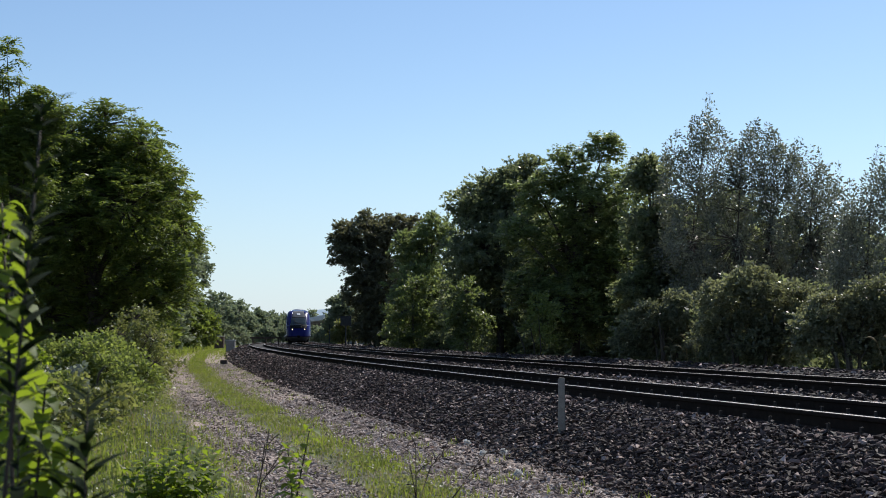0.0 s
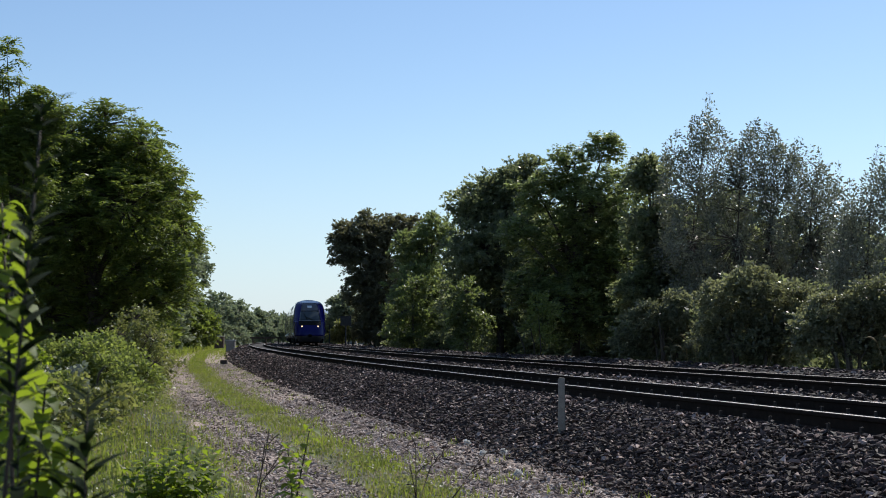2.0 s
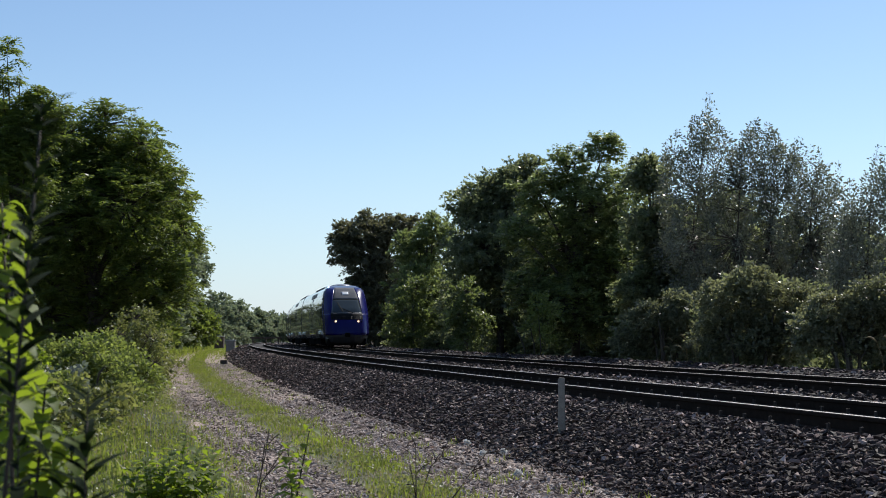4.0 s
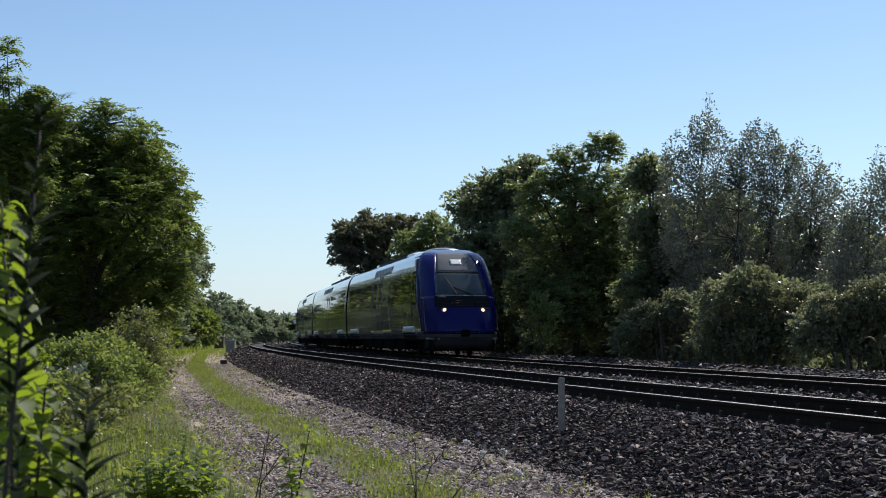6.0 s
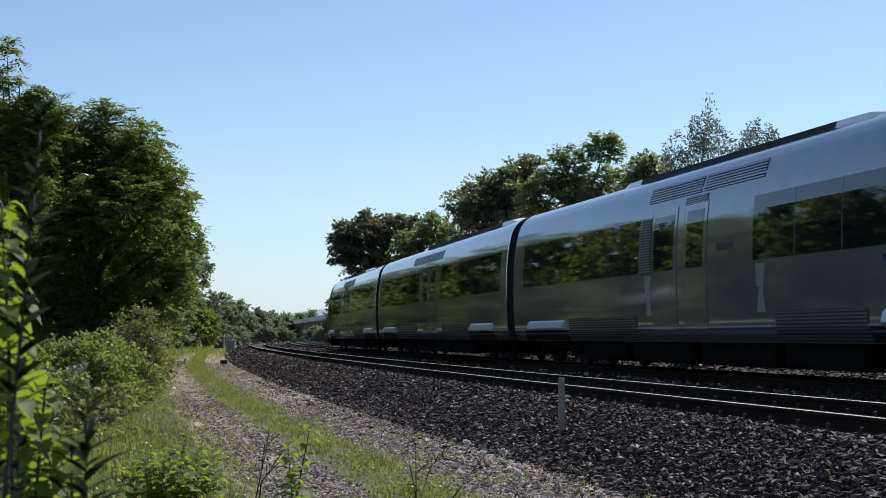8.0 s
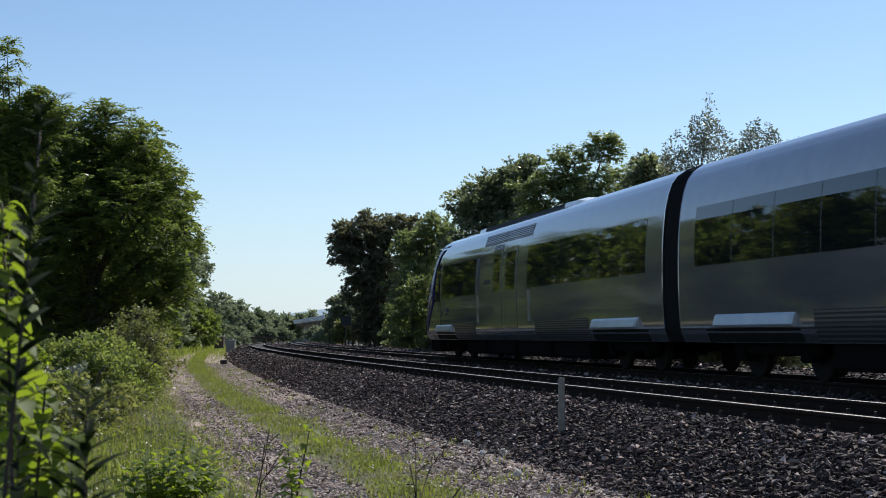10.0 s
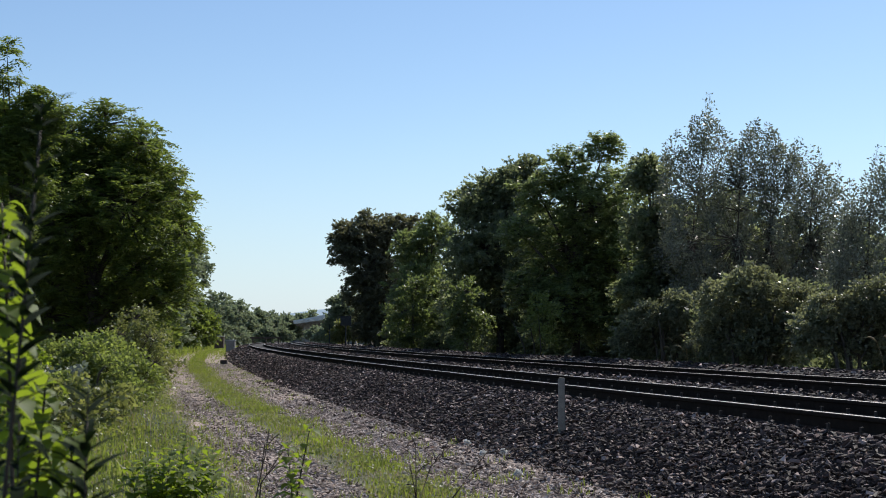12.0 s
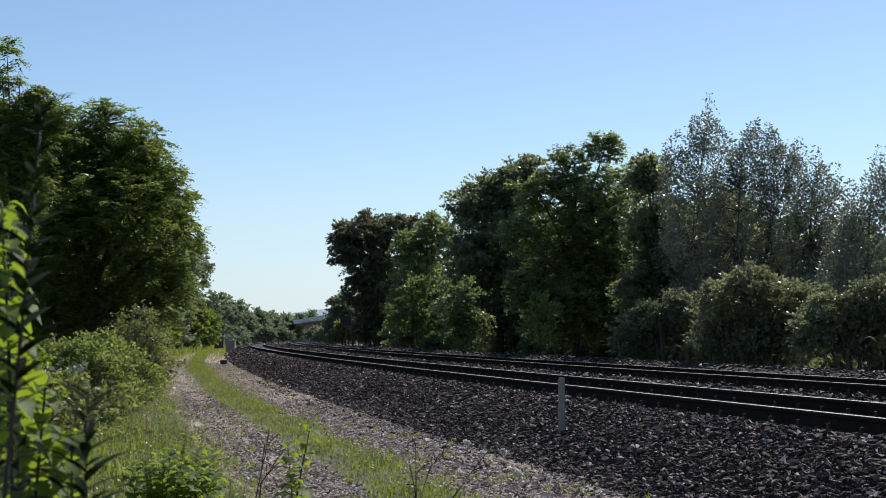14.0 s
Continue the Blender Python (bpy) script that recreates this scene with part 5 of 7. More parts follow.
make_tree("deciduous_tree", "shaded green tree in the second row of the lane's wood", "tree", (-24.41, 88.00, BASEZ(-24.41, 88.00)),
          [(-24.52, 87.05, 9.76, 2.98), (-26.6, 87.38, 7.8, 2.98), (-22.33, 86.21, 7.72, 2.98), (-24.33, 86.38, 4.3, 3.35), (-24.29, 86.23, 2.14, 2.79)],
          4500, 0.42, LEAF_GREEN, 403, tuft=0.6, trunk=0.18, hollow=0.3, corners=3)
make_tree("deciduous_tree", "shaded green tree in the second row of the lane's wood", "tree", (-25.10, 99.00, BASEZ(-25.10, 99.00)),
          [(-25.14, 99.34, 9.88, 2.98), (-27.17, 99.43, 7.88, 2.98), (-22.73, 97.62, 7.76, 2.98), (-25.42, 100.45, 4.39, 3.35), (-25.04, 98.95, 2.15, 2.79)],
          4500, 0.42, LEAF_GREEN, 404, tuft=0.6, trunk=0.18, hollow=0.3, corners=3)
make_tree("deciduous_tree", "shaded green tree in the second row of the lane's wood", "tree", (-28.41, 110.00, BASEZ(-28.41, 110.00)),
          [(-28.46, 110.38, 9.88, 2.98), (-30.54, 110.63, 7.89, 2.98), (-26.09, 108.86, 7.78, 2.98), (-28.7, 111.32, 4.38, 3.35), (-28.28, 109.68, 2.15, 2.79)],
          4500, 0.42, LEAF_GREEN, 405, tuft=0.6, trunk=0.18, hollow=0.3, corners=3)
make_tree("deciduous_tree", "shaded green tree in the second row of the lane's wood", "tree", (-28.40, 121.00, BASEZ(-28.40, 121.00)),
          [(-28.48, 120.99, 9.85, 2.98), (-30.12, 119.55, 7.77, 2.98), (-26.28, 120.05, 7.8, 2.98), (-28.44, 120.81, 4.35, 3.35), (-28.68, 121.81, 2.15, 2.79)],
          4500, 0.42, LEAF_GREEN, 406, tuft=0.6, trunk=0.18, hollow=0.3, corners=3)
make_tree("deciduous_tree", "shaded green tree in the second row of the lane's wood", "tree", (-31.45, 132.00, BASEZ(-31.45, 132.00)),
          [(-31.47, 131.84, 9.84, 2.98), (-33.57, 132.23, 7.86, 2.98), (-29.73, 132.99, 7.9, 2.98), (-31.41, 131.58, 4.34, 3.35), (-31.09, 130.24, 2.14, 2.79)],
          4500, 0.42, LEAF_GREEN, 407, tuft=0.6, trunk=0.18, hollow=0.3, corners=3)
make_tree("deciduous_tree", "shaded green tree in the second row of the lane's wood", "tree", (-31.53, 143.00, BASEZ(-31.53, 143.00)),
          [(-31.55, 143.24, 9.86, 2.98), (-33.9, 144.72, 7.93, 2.98), (-29.13, 141.21, 7.77, 2.98), (-31.46, 142.84, 4.35, 3.35), (-31.62, 143.56, 2.15, 2.79)],
          4500, 0.42, LEAF_GREEN, 408, tuft=0.6, trunk=0.18, hollow=0.3, corners=3)
make_tree("deciduous_tree", "shaded green tree in the second row of the lane's wood", "tree", (-34.17, 154.00, BASEZ(-34.17, 154.00)),
          [(-34.38, 153.96, 9.85, 2.98), (-36.03, 152.47, 7.79, 2.98), (-32.4, 154.05, 7.85, 2.98), (-33.98, 152.17, 4.32, 3.35), (-34.04, 152.44, 2.14, 2.79)],
          4500, 0.42, LEAF_GREEN, 409, tuft=0.6, trunk=0.18, hollow=0.3, corners=3)
make_tree("deciduous_tree", "shaded green tree in the second row of the lane's wood", "tree", (-34.18, 165.00, BASEZ(-34.18, 165.00)),
          [(-34.1, 164.37, 9.82, 2.98), (-35.95, 163.75, 7.8, 2.98), (-32.23, 165.02, 7.85, 2.98), (-34.63, 166.93, 4.38, 3.35), (-34.01, 163.97, 2.15, 2.79)],
          4500, 0.42, LEAF_GREEN, 410, tuft=0.6, trunk=0.18, hollow=0.3, corners=3)
make_tree("deciduous_tree", "shaded green tree in the second row of the lane's wood", "tree", (-37.11, 176.00, BASEZ(-37.11, 176.00)),
          [(-37.36, 177.89, 9.94, 2.98), (-38.83, 175.42, 7.83, 2.98), (-35.22, 177.3, 7.9, 2.98), (-36.98, 176.1, 4.35, 3.35), (-37.17, 177.02, 2.15, 2.79)],
          4500, 0.42, LEAF_GREEN, 411, tuft=0.6, trunk=0.18, hollow=0.3, corners=3)
make_tree("deciduous_tree", "shaded green tree in the second row of the lane's wood", "tree", (-36.69, 187.00, BASEZ(-36.69, 187.00)),
          [(-36.89, 188.41, 9.91, 2.98), (-38.89, 188.32, 7.9, 2.98), (-34.36, 185.64, 7.8, 2.98), (-36.95, 188.7, 4.38, 3.35), (-36.34, 185.62, 2.14, 2.79)],
          4500, 0.42, LEAF_GREEN, 412, tuft=0.6, trunk=0.18, hollow=0.3, corners=3)
make_tree("deciduous_tree", "shaded green tree in the second row of the lane's wood", "tree", (-39.03, 198.00, BASEZ(-39.03, 198.00)),
          [(-39.33, 198.91, 9.89, 2.98), (-40.78, 196.24, 7.79, 2.98), (-37.0, 197.23, 7.83, 2.98), (-38.83, 196.4, 4.33, 3.35), (-39.23, 198.44, 2.15, 2.79)],
          4500, 0.42, LEAF_GREEN, 413, tuft=0.6, trunk=0.18, hollow=0.3, corners=3)
make_tree("deciduous_tree", "leafy tree of the wood beside the lane", "tree", (10.62, -55.67, 0.1), [(10.62, -55.67, 7.5, 2.6), (8.82, -54.67, 5.5, 2.6), (12.42, -56.67, 5.8, 2.5), (10.62, -55.67, 2.4, 2.8)], 6000, 0.34, LEAF_GREEN, 300, corners=3, tuft=0.45, trunk=0.18, hollow=0.3)
make_tree("deciduous_tree", "leafy tree of the wood beside the lane", "tree", (19.20, -79.24, 0.1), [(19.20, -79.24, 7.5, 2.6), (17.40, -78.24, 5.5, 2.6), (21.00, -80.24, 5.8, 2.5), (19.20, -79.24, 2.4, 2.8)], 6000, 0.34, LEAF_GREEN, 301, corners=3, tuft=0.45, trunk=0.18, hollow=0.3)
make_tree("deciduous_tree", "leafy tree of the wood beside the lane", "tree", (29.11, -107.62, 0.1), [(29.11, -107.62, 7.5, 2.6), (27.31, -106.62, 5.5, 2.6), (30.91, -108.62, 5.8, 2.5), (29.11, -107.62, 2.4, 2.8)], 6000, 0.34, LEAF_GREEN, 302, corners=3, tuft=0.45, trunk=0.18, hollow=0.3)
make_tree("deciduous_tree", "dark tree of the wood beyond the far track", "tree", (15.41, 17.23, 0.1), [(15.41, 17.23, 5.5, 2.6), (13.61, 18.23, 3.5, 2.6), (17.21, 16.23, 3.8, 2.5), (15.41, 17.23, 2.4, 2.8)], 5000, 0.34, LEAF_DARK, 320, corners=3, tuft=0.45, trunk=0.18, hollow=0.3)
make_tree("deciduous_tree", "dark tree of the wood beyond the far track", "tree", (19.13, 3.73, 0.1), [(19.13, 3.73, 5.5, 2.6), (17.33, 4.73, 3.5, 2.6), (20.93, 2.73, 3.8, 2.5), (19.13, 3.73, 2.4, 2.8)], 5000, 0.34, LEAF_DARK, 321, corners=3, tuft=0.45, trunk=0.18, hollow=0.3)
make_tree("deciduous_tree", "dark tree of the wood beyond the far track", "tree", (22.86, -9.76, 0.1), [(22.86, -9.76, 6.5, 2.6), (21.06, -8.76, 4.5, 2.6), (24.66, -10.76, 4.8, 2.5), (22.86, -9.76, 2.4, 2.8)], 5000, 0.34, LEAF_DARK, 322, corners=3, tuft=0.45, trunk=0.18, hollow=0.3)
make_tree("deciduous_tree", "dark tree of the wood beyond the far track", "tree", (27.11, -25.19, 0.1), [(27.11, -25.19, 6.5, 2.6), (25.31, -24.19, 4.5, 2.6), (28.91, -26.19, 4.8, 2.5), (27.11, -25.19, 2.4, 2.8)], 5000, 0.34, LEAF_DARK, 323, corners=3, tuft=0.45, trunk=0.18, hollow=0.3)
make_tree("deciduous_tree", "dark tree of the wood beyond the far track", "tree", (33.39, -44.20, 0.1), [(33.39, -44.20, 6.5, 2.6), (31.59, -43.20, 4.5, 2.6), (35.19, -45.20, 4.8, 2.5), (33.39, -44.20, 2.4, 2.8)], 5000, 0.34, LEAF_DARK, 324, corners=3, tuft=0.45, trunk=0.18, hollow=0.3)
make_tree("deciduous_tree", "dark tree of the wood beyond the far track", "tree", (40.04, -68.30, 0.1), [(40.04, -68.30, 6.5, 2.6), (38.24, -67.30, 4.5, 2.6), (41.84, -69.30, 4.8, 2.5), (40.04, -68.30, 2.4, 2.8)], 5000, 0.34, LEAF_DARK, 325, corners=3, tuft=0.45, trunk=0.18, hollow=0.3)
make_tree("deciduous_tree", "dark tree of the wood beyond the far track", "tree", (45.73, -92.67, 0.1), [(45.73, -92.67, 6.5, 2.6), (43.93, -91.67, 4.5, 2.6), (47.53, -93.67, 4.8, 2.5), (45.73, -92.67, 2.4, 2.8)], 5000, 0.34, LEAF_DARK, 326, corners=3, tuft=0.45, trunk=0.18, hollow=0.3)
make_tree("weed_clump", "leafy green weeds growing on the verge", "weeds", (-5.82, 20.00, BASEZ(-5.82, 20.00)),
          [(-5.8, 19.99, 1.1, 0.33), (-6.06, 20.11, 0.78, 0.36), (-5.56, 20.23, 0.63, 0.36), (-5.85, 19.92, 0.33, 0.36)],
          9000, 0.06, LEAF_FRESH, 121, tuft=0.1, trunk=0.008, stems=1, hollow=0.2)
make_tree("weed_clump", "leafy green weeds growing on the verge", "weeds", (-4.24, 15.00, BASEZ(-4.24, 15.00)),
          [(-4.31, 14.86, 0.44, 0.27), (-3.98, 14.91, 0.27, 0.27), (-4.42, 14.86, 0.04, 0.32)],
          8000, 0.05, LEAF_FRESH, 122, tuft=0.075, trunk=0.008, stems=1, hollow=0.2)
make_tree("weed_clump", "leafy green weeds growing on the verge", "weeds", (-6.57, 30.00, BASEZ(-6.57, 30.00)),
          [(-6.56, 29.97, 0.78, 0.26), (-6.93, 30.09, 0.66, 0.3), (-6.24, 30.08, 0.69, 0.24), (-6.54, 29.87, 0.51, 0.26)],
          6000, 0.06, LEAF_FRESH, 123, tuft=0.15, trunk=0.008, stems=1, hollow=0.2)


# ---- low growth, stones and small trackside things ----
def blades(name, S, U, height, width, mat, seed, label, lean=0.35):
    """Grass: each blade is two narrow quads that bend over."""
    rng = np.random.default_rng(seed)
    n = len(S)
    X, Y, A = line(S, U)
    Z = ground_z(S, U) - 0.03
    base = np.stack([X, Y, Z], 1)
    az = rng.uniform(0, TAU, n)
    side = np.stack([np.cos(az), np.sin(az), np.zeros(n)], 1)
    az2 = rng.uniform(0, TAU, n)
    bend = np.stack([np.cos(az2), np.sin(az2), np.zeros(n)], 1) * (lean * rng.uniform(0.2, 1.4, n) * height)[:, None]
    up = np.array([0, 0, 1.0])
    h, w = height[:, None], (width * rng.uniform(0.6, 1.3, n))[:, None]
    mid = base + up * h * 0.6 + bend * 0.35
    tip = base + up * h * rng.uniform(0.85, 1.0, n)[:, None] + bend
    q1 = np.stack([base - side * w, base + side * w, mid + side * w * 0.8, mid - side * w * 0.8], 1)
    q2 = np.stack([mid - side * w * 0.8, mid + side * w * 0.8, tip + side * w * 0.12, tip - side * w * 0.12], 1)
    return tagged(new(name, soup(name, np.concatenate([q1, q2]), 4, mat)), label, "grass", kind="stuff")


def patchy(S, U, scale=0.9, seed=0):
    X, Y, A = line(S, U)
    return np.array([noise.noise(Vector((x * scale, y * scale, seed))) for x, y in zip(X, Y)])


def make_grass():
    rng = np.random.default_rng(21)
    # verge between the lane and the wood
    n = 86000
    S = -13 + 105 * rng.uniform(0, 1, n) ** 1.7
    U = rng.uniform(-12.5, -5.85, n)
    p = patchy(S, U, 0.7)
    keep = (p + rng.uniform(-0.35, 0.35, n) > -0.32)
    S, U, p = S[keep], U[keep], p[keep]
    h = np.interp(U, [-12, -9, -7.5, -6.3, -5.9], [0.55, 0.42, 0.26, 0.12, 0.06]) * (1 + 0.6 * p) * rng.uniform(0.5, 1.3, len(S))
    blades("verge_grass", S, U, h, 0.006 + 0.0001 * (S + 14), GRASS, 1, "tall sunlit yellow-green grass on the verge")
    # strip between the ruts
    n = 34000
    S = -13 + 110 * rng.uniform(0, 1, n) ** 1.6
    U = rng.normal(-4.6, 0.28, n)
    p = patchy(S, U, 1.1, 3)
    keep = (p + rng.uniform(-0.3, 0.3, n) > -0.2) & (np.abs(U + 4.6) < 0.42 + 0.3 * p)
    S, U, p = S[keep], U[keep], p[keep]
    blades("lane_grass", S, U, 0.075 * (1 + 1.8 * p) * rng.uniform(0.3, 1.4, len(S)), 0.006 + 0.0001 * (S + 14), GRASS, 2, "short green grass between the lane's ruts")
    n = 9000
    S = -13 + 90 * rng.uniform(0, 1, n) ** 1.6
    U = rng.normal(-4.6, 0.3, n)
    blades("lane_straw", S, U, rng.uniform(0.03, 0.14, n), np.full(n, 0.004), STRAW, 8, "dry brown blades in the lane's grass strip")
    # loose tufts in the gravel and dry stems
    n = 7000
    c = rng.uniform(0, 1, (420, 2))
    cs, cu = -12 + 60 * c[:, 0] ** 1.5, -6.2 + 3.4 * c[:, 1] ** 1.2
    k = rng.integers(0, 420, n)
    S, U = cs[k] + rng.normal(0, 0.09, n), cu[k] + rng.normal(0, 0.07, n)
    blades("gravel_tufts", S, U, 0.10 * rng.uniform(0.4, 1.5, n), np.full(n, 0.006), GRASS, 3, "sparse grass tufts in the gravel lane")
    n = 3500
    S = -13 + 100 * rng.uniform(0, 1, n) ** 1.6
    U = rng.uniform(-12, -6.0, n)
    blades("dry_grass", S, U, rng.uniform(0.2, 0.7, n), np.full(n, 0.004), STRAW, 4, "thin dry grass stems among the green")
    n = 5200
    c = rng.uniform(0, 1, (26, 2))
    k = rng.integers(0, 26, n)
    S, U = (2 + 40 * c[k, 0]) + rng.normal(0, 0.5, n), (-9.2 + 2.6 * c[k, 1]) + rng.normal(0, 0.22, n)
    blades("hay_grass", S, U, rng.uniform(0.12, 0.42, n), np.full(n, 0.005), STRAW, 7, "patches of dry straw-coloured grass on the verge")
    n = 3500
    S = rng.uniform(-10, 130, n)
    U = rng.uniform(GAP + 2.6, GAP + 5.5, n)
    blades("bank_grass", S, U, rng.uniform(0.1, 0.32, n), np.full(n, 0.008), STRAW, 5, "dry grass at the foot of the wood's bank")
    n = 22000
    S = 36 + 204 * rng.uniform(0, 1, n) ** 1.15
    U = -9.5 + 6.9 * rng.uniform(0, 1, n) ** 1.25
    rut = ((U > -6.1) & (U < -5.0)) | (U > -4.2)
    chance = np.where(rut, np.interp(S, [40, 75, 120], [0.0, 0.35, 0.9]), np.interp(S, [36, 60], [0.15, 1.0]))
    keep = rng.uniform(0, 1, n) < chance
    S, U = S[keep], U[keep]
    n = len(S)
    blades("distant_grass", S, U, rng.uniform(0.2, 0.5, n) * np.where(U > -6.0, 0.35, 1.0), 0.006 + 0.00035 * (S - 36), GRASS, 6, "pale green grass along the far lane")
    # small leafy weeds close to the camera
    n = 68000
    c = rng.uniform(0, 1, (1500, 3))
    cs = -13 + 60 * c[:, 0] ** 1.6
    cu = np.where(c[:, 2] < 0.88, -11.5 + 5.4 * c[:, 1], -5.0 + 0.75 * c[:, 1])
    k = rng.integers(0, 1500, n)
    S, U = cs[k] + rng.normal(0, 0.13, n), cu[k] + rng.normal(0, 0.11, n)
    tall = np.where(cu[k] < -6, 0.34, 0.16)
    X, Y, A = line(S, U)
    P3 = np.stack([X, Y, ground_z(S, U) + np.abs(rng.normal(0, 0.5, n)) * tall], 1)
    tagged(new("low_weeds", soup("low_weeds", leaf_quads(rng, P3, 0.032, -0.1), 4, LEAF_BUSH)), "low leafy weeds scattered through the grass", "weeds", kind="stuff")


make_grass()


TETRA = ([(1, 0, -0.4), (-0.6, 0.9, -0.4), (-0.6, -0.9, -0.4), (0, 0, 0.9)], [(0, 1, 3), (1, 2, 3), (2, 0, 3), (0, 2, 1)])


SHARD = ([(-1.0, -0.6, -0.5), (1.05, -0.5, -0.45), (0.2, 0.95, -0.5), (-0.75, -0.3, 0.5), (0.7, -0.5, 0.4), (0.1, 0.6, 0.55)],
         [(0, 2, 1), (3, 4, 5), (0, 1, 4), (0, 4, 3), (1, 2, 5), (1, 5, 4), (2, 0, 3), (2, 3, 5)])


def make_stones():
    rng = np.random.default_rng(8)
    def scatter(n, s0, s1, power, u0, u1, r0, r1, mat, name, label, hull, lift=0.3, squash=0.65):
        S = s0 + (s1 - s0) * rng.uniform(0, 1, n) ** power
        U = rng.uniform(u0, u1, n)
        X, Y, A = line(S, U)
        r = rng.uniform(r0, r1, n) * rng.choice([0.7, 1.0, 1.25], n)
        Z = ground_z(S, U) + r * lift * rng.uniform(-0.6, 1.6, n)
        me = solids(name, hull[0], hull[1], np.stack([X, Y, Z], 1), r, rng, mat, squash)
        tagged(new(name, me), label, "ballast" if mat is BALLAST else "gravel", kind="stuff")
    scatter(105000, -12, 58, 2.1, -2.75, -0.95, 0.015, 0.036, BALLAST, "shoulder_ballast", "dark crushed stone on the near ballast shoulder", SHARD, 1.0, 0.8)
    scatter(7000, 48, 190, 1.5, -2.8, -1.0, 0.045, 0.08, BALLAST, "distant_ballast", "dark crushed stone along the bend", SHARD, 0.6)
    scatter(16000, -10, 80, 1.8, 0.95, GAP - 0.95, 0.028, 0.052, BALLAST, "centre_ballast", "crushed stone between the two tracks", SHARD, 0.7, 0.8)
    scatter(11000, -6, 80, 1.6, GAP + 0.95, GAP + 2.6, 0.032, 0.058, BALLAST, "outer_ballast", "crushed stone beyond the far track", SHARD, 0.7, 0.8)
    scatter(7000, 78, 200, 1.4, 0.95, GAP - 0.95, 0.05, 0.09, BALLAST, "distant_centre_ballast", "crushed stone between the tracks along the bend", SHARD, 0.6)
    scatter(5000, 78, 200, 1.4, GAP + 0.95, GAP + 2.6, 0.05, 0.09, BALLAST, "distant_outer_ballast", "crushed stone beyond the far track along the bend", SHARD, 0.6)
    scatter(3000, -10, 40, 1.5, -0.65, 0.65, 0.025, 0.045, BALLAST, "track_ballast", "crushed stone between the rails", SHARD, 0.3)
    scatter(56000, -13, 62, 1.9, -4.35, -2.5, 0.011, 0.030, CHIPS, "lane_chippings", "pinkish-grey gravel chippings in the lane", TETRA, 0.4, 0.5)
    scatter(24000, -13, 62, 1.9, -6.05, -4.95, 0.010, 0.027, CHIPS, "rut_chippings", "pinkish-grey gravel chippings in the rut", TETRA, 0.4, 0.5)
    scatter(30000, -10, 20, 1.5, -4.35, -2.45, 0.012, 0.030, CHIPS, "loose_chippings", "loose brownish gravel chippings in the lane", SHARD, 0.5, 0.6)
    scatter(14000, -10, 20, 1.5, -6.0, -5.0, 0.012, 0.028, CHIPS, "loose_rut_chippings", "loose brownish gravel chippings in the rut", SHARD, 0.5, 0.6)
    scatter(1600, -12, 30, 1.5, -3.3, -2.5, 0.02, 0.045, BALLAST, "strayed_ballast", "loose ballast stones strayed onto the lane", SHARD, 0.5)


make_stones()


def tall_weed(name, label, base, top, leaves, leaf_len, leaf_wide, mat, seed, radius=0.012, low=0.1, droop=0.2, lobed=False, bunch=0.0):
    """A single stalk with leaves set round it, longer below and gathered at the tip."""
    rng = np.random.default_rng(seed)
    root = tagged(new(name), label, "wild plant")
    root.location = base
    d = Vector(top) - Vector(base)
    bend = Vector((rng.normal() * 0.03, rng.normal() * 0.03, 0))
    pts = [d * f + bend * math.sin(f * math.pi) for f in (0, 0.2, 0.4, 0.6, 0.8, 1.0)]
    part("stem", tubes("stem", [(pts, [radius * (1 - 0.75 * f) for f in (0, 0.2, 0.4, 0.6, 0.8, 1.0)], 7)], STEM), STEM, root)
    for k in range(leaves):
        f = low + (1 - low) * (k / max(1, leaves - 1)) ** (1 - bunch)
        p = d * f + bend * math.sin(f * math.pi)
        az = k * 2.4 + rng.normal() * 0.3
        ln = leaf_len * (1.15 - 0.7 * f) * rng.uniform(0.7, 1.2)
        out = Vector((math.cos(az), math.sin(az), 0))
        side = Vector((-math.sin(az), math.cos(az), 0))
        bm = bmesh.new()
        rows = []
        shape = (0.15, 0.8, 1.0, 0.62, 0.85, 0.4, 0.02) if lobed else (0.2, 0.75, 1.0, 0.9, 0.7, 0.4, 0.02)
        for j, wd in enumerate(shape):
            g = j / 6
            c = p + out * ln * g * 0.92 + Vector((0, 0, ln * (0.55 * g - (0.55 + droop) * g * g)))
            wv = side * ln * leaf_wide * wd
            cup = Vector((0, 0, ln * leaf_wide * wd * 0.25))
            rows.append([bm.verts.new(c - wv + cup), bm.verts.new(c), bm.verts.new(c + wv + cup)])
        for a, b in zip(rows[:-1], rows[1:]):
            for q in (0, 1):
                bm.faces.new((a[q], a[q + 1], b[q + 1], b[q]))
        for fc in bm.faces:
            fc.smooth = True
        part("leaf", bm, mat, root)
    return root


# near-black leaf colour that carries the shade of backlit weeds
LEAF_SHADE = leaf_material("leaf_shade", (0.007, 0.012, 0.006), (0.016, 0.026, 0.011), (1.2, 1.4, 0.8), 1.0, 0.25)
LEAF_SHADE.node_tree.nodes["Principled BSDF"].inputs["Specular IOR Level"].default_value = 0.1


tall_weed("tall_weed", "tall narrow-leaved weed close to the lane, shade painted into its leaves", (-0.79, 2.2, 0.05), (-0.604, 2.2, 1.80), 64, 0.15, 0.10, LEAF_SHADE, 1, 0.007, 0.74, -0.35)
